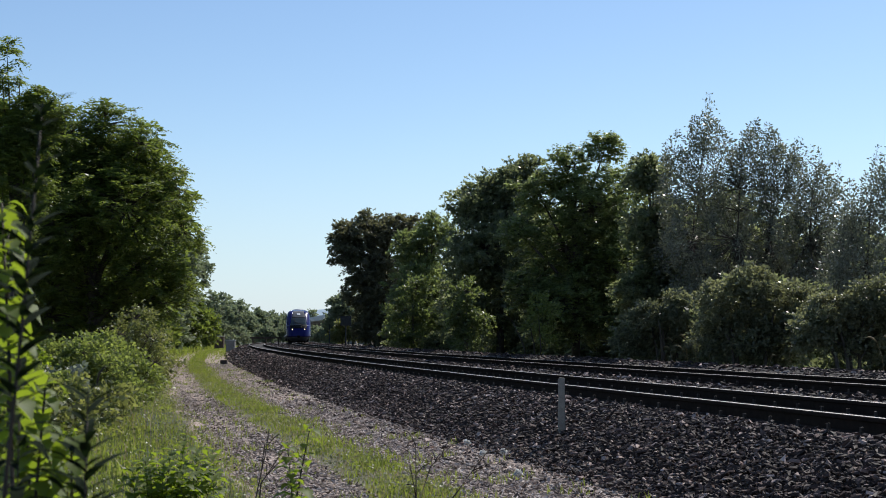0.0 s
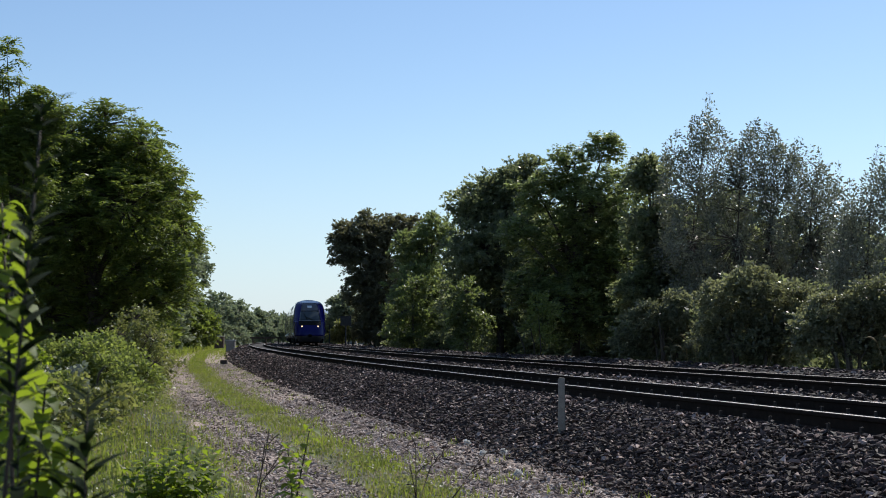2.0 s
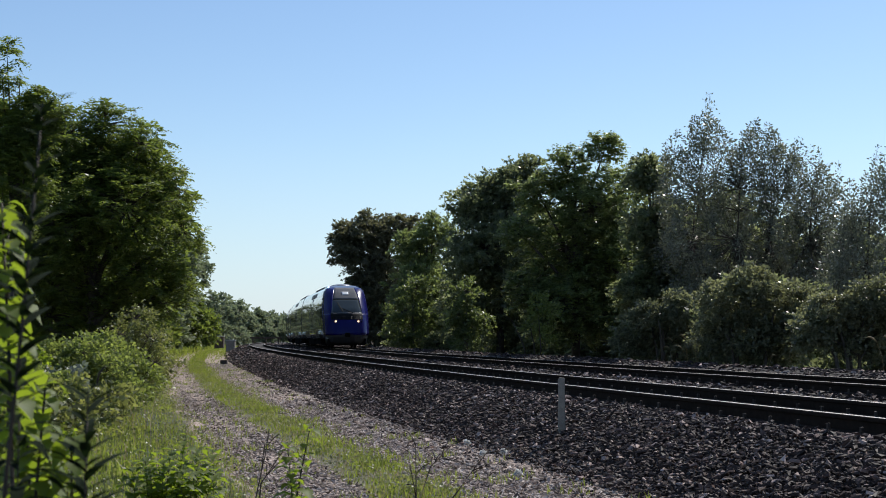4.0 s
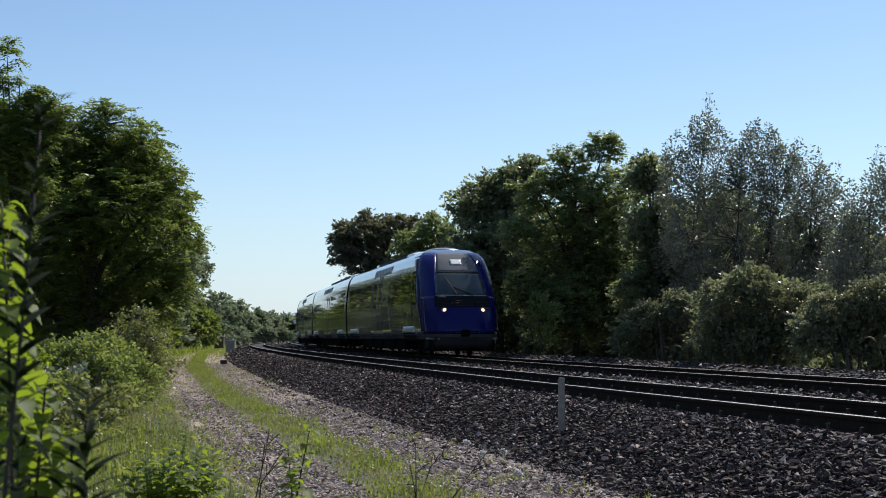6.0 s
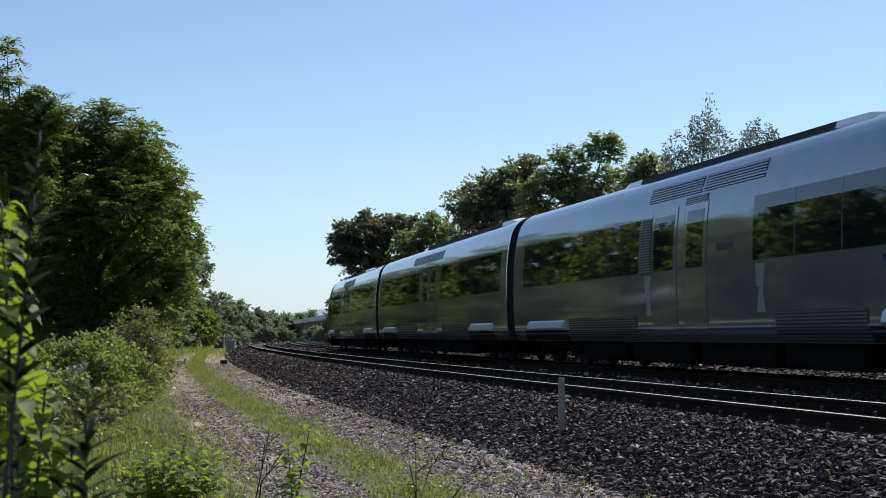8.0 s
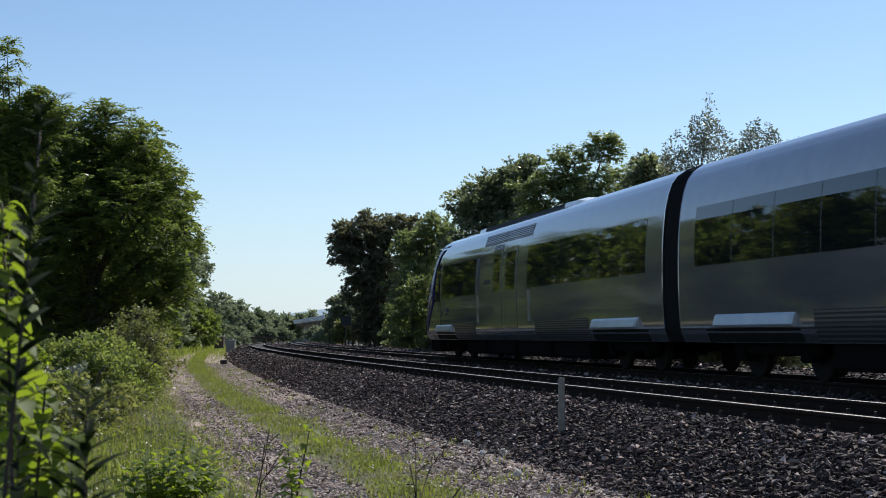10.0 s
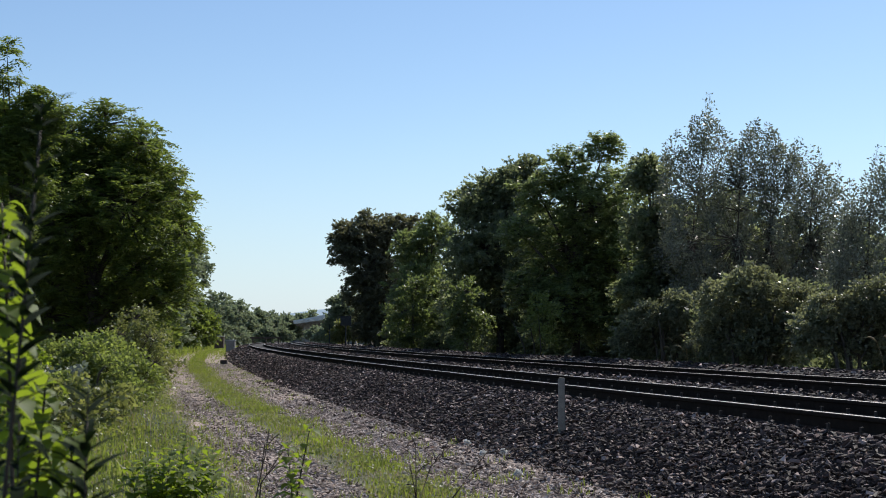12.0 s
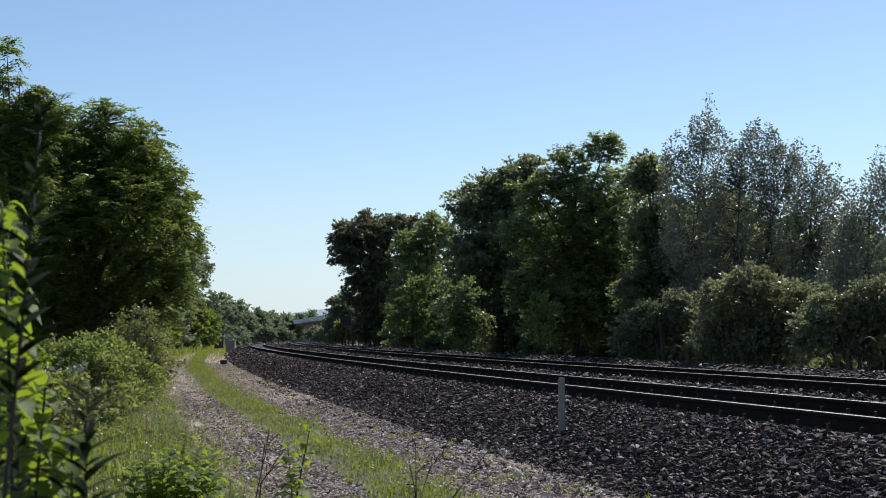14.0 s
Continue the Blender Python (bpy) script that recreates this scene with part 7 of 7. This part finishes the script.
    rim = [(i, 0) for i in range(ny)] + [(ny - 1, j) for j in range(1, nz)] + [(i, nz - 1) for i in range(ny - 2, -1, -1)] + [(0, j) for j in range(nz - 2, 0, -1)]
    for a, b in zip(rim, rim[1:] + rim[:1]):
        bm.faces.new((grid[0, *a], grid[0, *b], grid[1, *b], grid[1, *a]))
    for f in bm.faces:
        f.smooth = True
    return bm


def louvre(root, half, side, d0, d1, z0, z1, rows):
    slat = SLAT_BRIGHT if z0 > 3.1 else SLAT if z0 > 1.5 else RIB
    back = part("louvre", side_patch(half, side, d0, d1, z0, z1, 0.004), LOUVRE, root, "dark louvred vent")
    step = (z1 - z0) / rows
    for r in range(rows):
        part("slat", side_patch(half, side, d0 + 0.03, d1 - 0.03, z0 + step * (r + 0.25), z0 + step * (r + 0.7), 0.022), slat, back)


def bogie(root, x):
    """Two axles in a frame below the floor."""
    bm = bmesh.new()
    for y in (-1.0, 1.0):
        box(bm, x - 1.6, x + 1.6, y - 0.09, y + 0.09, 0.42, 0.62, 0.03)
        for dx in (-1.2, 1.2):
            box(bm, x + dx - 0.17, x + dx + 0.17, y - 0.13, y + 0.13, 0.3, 0.58, 0.03)
    box(bm, x - 0.3, x + 0.3, -1.0, 1.0, 0.4, 0.66, 0.03)
    b = part("bogie", bm, UNDER, root, "black bogie frame")
    for dx in (-1.2, 1.2):
        for y in (-0.75, 0.75):
            bm = bmesh.new()
            bmesh.ops.create_cone(bm, cap_ends=True, segments=32, radius1=0.42, radius2=0.42, depth=0.13, matrix=Matrix.Translation((x + dx, y, 0.42)) @ Matrix.Rotation(math.pi / 2, 4, "X"))
            bmesh.ops.bevel(bm, geom=bm.edges[:], offset=0.012, segments=1, affect="EDGES")
            part("wheel", bm, WHEEL, b)


def underframe(root, half, length, spans):
    for a, b in spans:
        bm = bmesh.new()
        box(bm, half - b, half - a, -1.22, 1.22, 0.20, 0.66, 0.05)
        part("underfloor_box", bm, UNDER, root, "black underfloor equipment box")


def roof_unit(root, half, d0, d1):
    """Long low roof fairing; its sloped ends have a sun glint painted in white."""
    bm = bmesh.new()
    sect = [(-0.95, 3.93), (-0.88, 4.13), (-0.6, 4.21), (0.6, 4.21), (0.88, 4.13), (0.95, 3.93)]
    rows = []
    for d in (d0 + 1.6, d1 - 1.6):
        rows.append([bm.verts.new((half - d, y, z)) for y, z in sect])
    for j in range(5):
        bm.faces.new((rows[0][j], rows[0][j + 1], rows[1][j + 1], rows[1][j]))
    for r in rows:
        bm.faces.new(r)
    part("roof_fairing", bm, ROOF_GREY, root, "dark grey roof equipment fairing")
    for a, b in ((d0 + 1.6, d0), (d1 - 1.6, d1)):
        bm = bmesh.new()
        front = [bm.verts.new((half - a, y, z)) for y, z in sect]
        midr = [bm.verts.new((half - (a + (b - a) * 0.6), y * 0.96, min(z, 4.20) if z > 3.99 else z)) for y, z in sect]
        back = [bm.verts.new((half - b, y * 0.85, min(z, 4.05))) for y, z in sect]
        for p0, p1 in ((front, midr), (midr, back)):
            for j in range(5):
                bm.faces.new((p0[j], p0[j + 1], p1[j + 1], p1[j]))
        bm.faces.new(back)
        bm.faces.new(front)
        part("fairing_end", bm, ROOF_GLINT, root, "sloped end of the roof fairing, sun glint painted white")
    for k in range(3):
        d = d0 + 3 + k * (d1 - d0 - 6) / 2
        bm = bmesh.new()
        bmesh.ops.create_cone(bm, cap_ends=True, segments=20, radius1=0.34, radius2=0.30, depth=0.08, matrix=Matrix.Translation((half - d, 0, 4.24)))
        part("roof_fan", bm, ROOF_GREY, root)


def window_band(root, half, side, d0, d1, z0, z1, panes):
    """One dark flush band of glass, split into panes."""
    step = (d1 - d0) / panes
    for k in range(panes):
        part("window", side_patch(half, side, d0 + step * k + (0.012 if k else 0), d0 + step * (k + 1) - (0.012 if k < panes - 1 else 0), z0, z1, 0.006), GLASS, root, "dark tinted flush window")


def fairing(root, half, side, d0, d1):
    bm = bmesh.new()
    w = half_width(1.05)
    prof = [(w - 0.02, 0.89), (w + 0.085, 0.89), (w + 0.10, 0.93), (w + 0.055, 1.08), (w - 0.02, 1.14)]
    rings = []
    for d, f in ((d0, 0.75), (d0 + 0.12, 1), (d1 - 0.12, 1), (d1, 0.75)):
        rings.append([bm.verts.new((half - d, side * (w + (y - w) * f), z)) for y, z in prof])
    for a, b in zip(rings[:-1], rings[1:]):
        for j in range(4):
            bm.faces.new((a[j], a[j + 1], b[j + 1], b[j]))
    bm.faces.new(rings[0])
    bm.faces.new(rings[-1])
    part("bogie_fairing", bm, CHROME, root, "bright metal bogie fairing")
    # flat black panel in place of the shade in the bogie opening
    part("bogie_recess_shade", side_patch(half, side, d0 - 0.1, d1 + 0.5, 0.63, 0.87, 0.004), RUBBER, root)


def door(root, half, side, d0, d1, z0=0.86, z1=3.24):
    w = d1 - d0
    leaf = part("door", side_patch(half, side, d0, d1, z0, z1, 0.008), SILVER, root, "silver sliding door leaf")
    part("door_pane", side_patch(half, side, d0 + 0.14, d1 - 0.14, 2.02, 3.1, 0.014), GLASS, leaf, "dark door window")
    for d in (d0 - 0.02, d1 + 0.005):
        part("door_seal", side_patch(half, side, d, d + 0.009, z0, z1, 0.009), SKIRT, root)


def side_marks(root, half, side):
    """Blue mark in plain strokes, a small pictogram plate by the cab and two pale emblems."""
    bm = bmesh.new()
    def stroke(pts, r):
        at = (5.5 if side < 0 else 4.6)
        v, f = tube_rings([(half - at - side * d, side * (half_width(z) + 0.001), z) for d, z in pts], [r] * len(pts), 8)
        vs = [bm.verts.new((x, side * (half_width(z) + 0.001) + (y - side * (half_width(z) + 0.001)) * 0.25, z)) for x, y, z in v]
        for q in f:
            bm.faces.new([vs[i] for i in q])
    stroke([(-0.42 + 0.05 * k, 1.88 - 0.42 * math.sin(0.19 * k)) for k in range(10)], 0.030)
    stroke([(0.06 + 0.05 * k, 1.58 + 0.10 * math.sin(0.9 * k)) for k in range(9)], 0.030)
    part("painted_mark", bm, LOGO, root, "dark blue curved mark in plain strokes")
    for dd in (0.0, 0.14):
        part("side_bar", side_patch(half, side, 3.78 + dd, 3.88 + dd, 1.42, 1.56, 0.005), LOUVRE, root)
    part("side_bar", side_patch(half, side, 3.74, 4.06, 1.32, 1.35, 0.005), LOUVRE, root)
    for at in ((10.02, 15.42) if side < 0 else (9.42, 15.55)):
        part("emblem", side_patch(half, side, at - 0.17, at + 0.17, 1.56, 1.96, 0.003, slope=lambda z, at=at: (at - 0.10 - 0.25 * (z - 1.56), at + 0.14 + 0.12 * (z - 1.56))), FIGURE, root, "pale painted emblem in a plain shape")
        part("emblem", side_patch(half, side, at - 0.2, at + 0.2, 1.14, 1.55, 0.003, slope=lambda z, at=at: (at - 0.10 - 0.15 * (1.55 - z), at + 0.05 + 0.3 * (1.55 - z))), FIGURE, root, "pale painted emblem in a plain shape")


def cab_end(root, half, trim):
    half -= trim
    # blue lower mask and pillars
    def lower(z):
        w = min(half_width(max(z, 0.62)) - 0.01, 1.42)
        return (-w, w)
    part("nose_mask", front_patch(half, -1.3, 1.3, 0.83, 2.20, 0.026, lower, ny=25, nz=14), BLUE, root, "deep blue front mask")
    for side in (-1, 1):
        def pillar(z, side=side):
            w = half_width(z) - 0.004
            inner = float(np.interp(z, [2.02, 2.6, 3.0, 3.4, 3.92], [1.00, 0.92, 0.85, 0.77, 0.62]))
            return (inner * side, w * side) if side > 0 else (-w, -inner)
        part("pillar", front_patch(half, 0.9, 1.4, 2.02, 3.92, 0.012, pillar, ny=8, nz=20), BLUE, root, "deep blue windscreen pillar")
        # blue sweep on the side, from the roof down to the sill
        def sweep(z):
            edge = nose_back(half_width(z), z)
            rear = float(np.interp(z, [0.9, 1.3, 1.7, 2.05, 2.5, 3.0, 3.4, 3.65, 3.92], [1.25, 1.72, 2.25, 2.75, 2.88, 3.0, 3.25, 3.7, 4.6]))
            return (edge, max(rear, edge + 0.1))
        bm = side_patch(half, side, 1, 2, 0.91, 3.92, 0.006, slope=sweep)
        for fc in bm.faces:
            fc.smooth = True
        part("blue_sweep", bm, BLUE, root, "deep blue sweep behind the nose")
        rear = 3.84 - trim if side < 0 else 3.5
        fr = part("cab_window_frame", side_patch(half, side, 2.7, 3.7, 1.93, 3.22, 0.010, slope=lambda z: (2.62 - trim + (z - 1.93) * 0.24, rear)), RUBBER, root, "black frame round the cab side window")
        part("cab_side_glass", side_patch(half, side, 2.9, 3.5, 1.99, 3.12, 0.016, slope=lambda z: (2.72 - trim + (z - 1.98) * 0.22, rear - 0.3)), GLASS, fr, "dark cab side window")
        part("cab_quarter_glass", side_patch(half, side, 3.3, 3.8, 2.0, 3.1, 0.016, slope=lambda z: (rear - 0.25, rear - 0.06)), GLASS, fr)
        part("cab_door_seam", side_patch(half, side, 3.6 - trim, 3.62 - trim, 0.95, 1.92, 0.006), RUBBER, root)
        hb = bmesh.new()
        v, f = tube_rings([(half - 3.52 + trim, side * (half_width(z) + 0.05), z) for z in (1.55, 2.0, 2.5, 2.9)], [0.011] * 4, 8)
        vs = [hb.verts.new(p) for p in v]
        for q in f:
            hb.faces.new([vs[i] for i in q])
        part("grab_rail", hb, LOUVRE, root, "dark grab rail beside the cab door")
    def screen(z):
        w = float(np.interp(z, [2.02, 2.6, 3.0, 3.4, 3.92], [0.99, 0.91, 0.84, 0.76, 0.61]))
        return (-w, w)
    part("windscreen", front_patch(half, -1, 1, 2.24, 3.10, 0.016, screen, ny=16), SCREEN, root, "dark raked windscreen")
    part("screen_frame", front_patch(half, -1, 1, 3.10, 3.13, 0.022, screen, ny=16), RUBBER, root)
    part("screen_sill", front_patch(half, -1, 1, 2.20, 2.24, 0.024, screen, ny=16), SLAT, root, "grey strip below the windscreen")
    part("brow", front_patch(half, -1, 1, 3.13, 3.90, 0.012, screen, ny=16), BROW, root, "silver brow above the windscreen")
    part("destination_panel", front_patch(half, -0.21, 0.21, 3.42, 3.60, 0.035, nz=8, ny=8), WHITE, root, "blank pale destination panel")
    g = part("front_grille", front_patch(half, -1.0, 1.0, 1.80, 2.20, 0.031, lambda z: (-1.0, 1.0), ny=16), RUBBER, root, "black front grille")
    for k in range(4):
        z = 1.82 + k * 0.056
        for y0, y1 in ((-0.95, -0.4), (-0.36, 0.36), (0.4, 0.95)):
            part("slat", front_patch(half, y0, y1, z, z + 0.026, 0.045, nz=2, ny=6), GRILLE, g)
    for side in (-1, 1):
        a, b = sorted((side * 0.56, side * 0.98))
        hb = part("lamp_housing", front_patch(half, a, b, 1.58, 1.80, 0.02), RUBBER, root, "black headlamp housing")
        bm = bmesh.new()
        y, z = side * 0.71, 1.69
        bmesh.ops.create_cone(bm, cap_ends=True, segments=24, radius1=0.12, radius2=0.105, depth=0.05, matrix=Matrix.Translation((half - nose_back(y, z) + 0.005, y, z)) @ Matrix.Rotation(math.pi / 2, 4, "Y"))
        part("bezel", bm, AMBER, hb, "amber-tinted lamp bezel")
        bm = bmesh.new()
        bmesh.ops.create_uvsphere(bm, u_segments=20, v_segments=10, radius=0.07, matrix=Matrix.Translation((half - nose_back(y, z) + 0.02, y, z)) @ Matrix.Diagonal((0.6, 1, 1, 1)))
        part("headlamp", bm, LAMP, hb, "lit warm headlamp")
        bm = bmesh.new()
        y = side * 0.92
        bmesh.ops.create_uvsphere(bm, u_segments=16, v_segments=8, radius=0.06, matrix=Matrix.Translation((half - nose_back(y, z) + 0.01, y, z)) @ Matrix.Diagonal((0.6, 1, 1, 1)))
        part("marker_lamp", bm, RUBBER, hb, "unlit red-black marker lamp")
    for k in range(5):
        y = -0.24 + k * 0.1
        part("number_bar", front_patch(half, y, y + 0.06, 1.57, 1.63, 0.014, nz=2, ny=2), NUMBER, root)
    # wipers
    for y0, z0, y1, z1 in ((-0.55, 2.90, -0.22, 2.25), (0.40, 2.22, -0.30, 2.52)):
        bm = bmesh.new()
        pts = []
        for k in range(6):
            f = k / 5
            y, z = y0 + (y1 - y0) * f, z0 + (z1 - z0) * f
            pts.append((half - nose_back(y, z) + 0.06, y, z + 0.02))
        v, f = tube_rings(pts, [0.022] * 6, 6)
        vs = [bm.verts.new(p) for p in v]
        for q in f:
            bm.faces.new([vs[i] for i in q])
        part("wiper", bm, RUBBER, root)
    # skirt and coupler below the mask
    bm = bmesh.new()
    ys = np.linspace(-1.36, 1.36, 17)
    rows = []
    for z, back in ((0.88, 0.0), (0.70, 0.03), (0.42, 0.18), (0.30, 0.34)):
        rows.append([bm.verts.new((half - nose_back(y, 0.92) * 1.0 - back + 0.015, y * (1 - back * 0.18), z)) for y in ys])
    for a, b in zip(rows[:-1], rows[1:]):
        for j in range(16):
            bm.faces.new((a[j], a[j + 1], b[j + 1], b[j]))
    bmesh.ops.solidify(bm, geom=bm.faces[:], thickness=0.05)
    part("front_skirt", bm, NOSE_SKIRT, root, "grey front skirt below the nose")
    bm = bmesh.new()
    box(bm, half - 0.6, half + 0.10, -0.16, 0.16, 0.72, 0.98, 0.03)
    part("coupler", bm, UNDER, root)
    bm = bmesh.new()
    bmesh.ops.create_uvsphere(bm, u_segments=32, v_segments=16, radius=1.0, matrix=Matrix.Translation((half - 4.7, 0, 4.06)) @ Matrix.Diagonal((1.25, 0.72, 0.16, 1)))
    bmesh.ops.bisect_plane(bm, geom=bm.verts[:] + bm.edges[:] + bm.faces[:], plane_co=(0, 0, 4.07), plane_no=(0, 0, 1), clear_inner=True)
    bmesh.ops.contextual_create(bm, geom=[e for e in bm.edges if e.is_boundary])
    for f in bm.faces:
        f.smooth = True
    cap = part("cab_cooler", bm, SLAT, root, "pale domed cab air conditioner on the roof")
    bm = bmesh.new()
    box(bm, half - 5.9, half - 3.5, -0.76, 0.76, 3.95, 4.09, 0.05)
    part("cooler_base", bm, RUBBER, cap)


def make_end_car(label, trim=0.0):
    root = tagged(new("railcar"), label, "train car", "cars of the train")
    half = END_L / 2
    part("body", body_shell(END_L, True, trim), SILVER, root, "glossy silver body shell")
    cab_end(root, half, trim)
    for side in (-1, 1):
        # one vent beside the doors: behind them on one side, before them on the other
        if side < 0:
            window_band(root, half, side, 3.95, 10.3, 2.02, 3.12, 4)
            louvre(root, half, side, 15.25, 15.85, 2.02, 3.12, 20)
        else:
            window_band(root, half, side, 3.95, 9.15, 2.02, 3.12, 4)
            louvre(root, half, side, 9.2, 9.65, 2.02, 3.12, 20)
        shift = 0.0 if side < 0 else 0.95
        door(root, half, side, 12.35 - shift, 13.45 - shift)
        door(root, half, side, 13.85 - shift, 15.2 - shift)
        window_band(root, half, side, 15.95 - shift * 0.6, 24.9, 2.02, 3.12, 6)
        louvre(root, half, side, 10.0, 12.7, 3.42, 3.74, 6)
        louvre(root, half, side, 12.78, 15.6, 3.42, 3.74, 6)
        louvre(root, half, side, 12.4 - shift, 13.5 - shift, 3.22, 3.38, 4)
        louvre(root, half, side, 6.4 - shift * 0.5, 9.5 - shift * 0.5, 0.66, 1.15, 9)
        louvre(root, half, side, 16.1, 20.9, 0.66, 1.15, 9)
        fairing(root, half, side, 3.35 - shift * 0.5, 5.95 - shift * 0.5)
        fairing(root, half, side, 21.2, 24.4)
        part("sill_strip", side_patch(half, side, 2.2, END_L - 0.05, 0.885, 0.91, 0.012), PALE, root, "pale strip along the sill")
        part("skirt_panel", side_patch(half, side, 2.0, END_L - 0.05, 0.63, 0.87, 0.002), SKIRT, root, "dark grey skirt panel")
        part("name_plate", side_patch(half, side, 11.1 - shift * 0.8, 11.85 - shift * 0.8, 2.28, 2.40, 0.006), LOUVRE, root)
        side_marks(root, half, side)
    roof_unit(root, half, 6.7, 18.8)
    for x in (half - 4.65, half - 22.8):
        bogie(root, x)
    underframe(root, half, END_L, [(6.9, 9.6), (9.9, 13.2), (13.6, 17.0), (17.3, 20.4), (0.9, 2.6)])
    return root


def make_middle_car(label):
    root = tagged(new("railcar"), label, "train car", "cars of the train")
    half = MID_L / 2
    part("body", body_shell(MID_L, False), SILVER, root, "glossy silver body shell")
    for side in (-1, 1):
        window_band(root, half, side, 0.8, 10.0, 2.02, 3.12, 6)
        door(root, half, side, 10.9, 12.1)
        door(root, half, side, 12.4, 13.6)
        window_band(root, half, side, 14.4, 24.2, 2.02, 3.12, 6)
        louvre(root, half, side, 10.2, 13.2, 3.44, 3.73, 6)
        louvre(root, half, side, 13.3, 16.2, 3.44, 3.73, 6)
        louvre(root, half, side, 5.6, 9.8, 0.66, 1.15, 7)
        louvre(root, half, side, 15.0, 19.6, 0.66, 1.15, 7)
        fairing(root, half, side, 1.9, 4.9)
        fairing(root, half, side, 20.2, 23.3)
        part("sill_strip", side_patch(half, side, 0.05, MID_L - 0.05, 0.885, 0.91, 0.012), PALE, root, "pale strip along the sill")
        part("skirt_panel", side_patch(half, side, 0.05, MID_L - 0.05, 0.63, 0.87, 0.002), SKIRT, root, "dark grey skirt panel")
    roof_unit(root, half, 1.2, 17.0)
    for x in (half - 3.4, -half + 3.3):
        bogie(root, x)
    underframe(root, half, MID_L, [(5.6, 9.0), (9.3, 12.6), (13.0, 16.2), (16.5, 19.4)])
    # the black bellows at both ends belong to this car
    for sgn in (-1, 1):
        bm = bmesh.new()
        rings = []
        for k in range(13):
            x = sgn * (half - 0.02 + k * 0.082)
            g = 0.03 if k % 2 else 0.09
            ring = []
            for w, z in list(zip([-w for w in SEC_W], SEC_Z)) + list(zip(SEC_W[-2::-1], SEC_Z[-2::-1])):
                ring.append(bm.verts.new((x, w * (1 - g / 1.4), z - (g if z > 3 else 0))))
            rings.append(ring)
        for a, b in zip(rings[:-1], rings[1:]):
            for j in range(len(a) - 1):
                bm.faces.new((a[j], a[j + 1], b[j + 1], b[j]))
        part("bellows", bm, RUBBER, root, "black folded gangway bellows")
    return root


front_car = make_end_car("leading silver railcar with a deep blue raked cab and lit headlamps", 0.4)
middle_car = make_middle_car("silver middle railcar with a long dark window band")
rear_car = make_end_car("trailing silver railcar with a blue cab facing backwards")


def front_at(t):
    """Where along the line the leading tip is at t seconds."""
    ease = float(np.interp(t, [6.4, 7.0, 7.5, 8.0, 9.2, 10.5, 11.0, 11.5, 12.0], [0.0, -0.12, -0.3, 0.05, 0.0, -0.25, -0.2, 0.1, 0.3]))
    return 156.45 - 21.405 * t + 0.1362 * t * t - 0.078 * max(0.0, t - 8.0) ** 2 + ease


def car_pose(s_front, length, turned):
    """A car whose forward end is at s_front and which rides on the far track on two pivots."""
    pts = []
    for s in (s_front + 4.0, s_front + length - 4.0):
        x, y, a = line(s, GAP)
        pts.append(Vector((x, y, RAIL - 0.023 + float(rise(s)))))
    d = (pts[0] - pts[1]).normalized()
    c = pts[1].lerp(pts[0], 0.5)
    yaw = math.degrees(math.atan2(d.y, d.x)) + (180 if turned else 0)
    pitch = -math.degrees(math.asin(d.z)) * (-1 if turned else 1)
    return pose(c.x, c.y, c.z, 0, pitch, yaw)


def make_bee():
    """A small dark flying insect: body in three rounded pieces and two pairs of wings."""
    root = tagged(new("flying_insect"), "small dark insect flying down before the trees", "insect")
    for name, x, rx, r in (("head", 0.0075, 0.0022, 0.0022), ("thorax", 0.0035, 0.0034, 0.0034), ("abdomen", -0.0035, 0.0052, 0.0038)):
        bm = bmesh.new()
        bmesh.ops.create_uvsphere(bm, u_segments=12, v_segments=8, radius=1.0, matrix=Matrix.Translation((x, 0, 0)) @ Matrix.Diagonal((rx, r, r, 1)))
        part(name, bm, RUBBER, root)
    for side in (-1, 1):
        for x, ln in ((0.004, 0.010), (0.001, 0.007)):
            bm = bmesh.new()
            bmesh.ops.create_uvsphere(bm, u_segments=10, v_segments=6, radius=1.0, matrix=Matrix.Translation((x - 0.002, side * ln * 0.55, 0.004)) @ Matrix.Rotation(side * 0.5, 4, "X") @ Matrix.Diagonal((0.0022, ln * 0.5, 0.0002, 1)))
            part("wing", bm, LOUVRE, root)
    return root


bee = make_bee()


def motions():
    walk(bee, [
        (0, pose(-1.161, 5.0, 4.414, 0, 25, -40)),
        (6, pose(-0.859, 5.0, 4.006, 0, 25, -40)),
        (12.0, pose(-0.598, 5.0, 3.440, 0, 25, -40)),
        (12.6, pose(-0.336, 5.0, 2.792, 0, 25, -40)),
        (12.7, pose(-0.233, 5.0, 2.506, 0, 25, -40)),
        (12.8, pose(-0.145, 5.0, 2.273, 0, 25, -40)),
        (12.9, pose(-0.070, 5.0, 2.082, 0, 25, -40)),
        (13.0, pose(0.000, 5.0, 1.961, 0, 25, -40)),
        (13.1, pose(0.060, 5.0, 1.878, 0, 25, -40)),
        (13.3, pose(0.162, 5.0, 1.766, 0, 25, -40)),
        (14.0, pose(0.377, 5.0, 1.515, 0, 25, -40))])
    times = [k * 0.5 for k in range(29)]
    walk(front_car, [(t, car_pose(front_at(t), END_L, False)) for t in times])
    walk(middle_car, [(t, car_pose(front_at(t) + END_L + 0.95, MID_L, False)) for t in times])
    walk(rear_car, [(t, car_pose(front_at(t) + END_L + MID_L + 1.9, END_L, True)) for t in times])



motions()
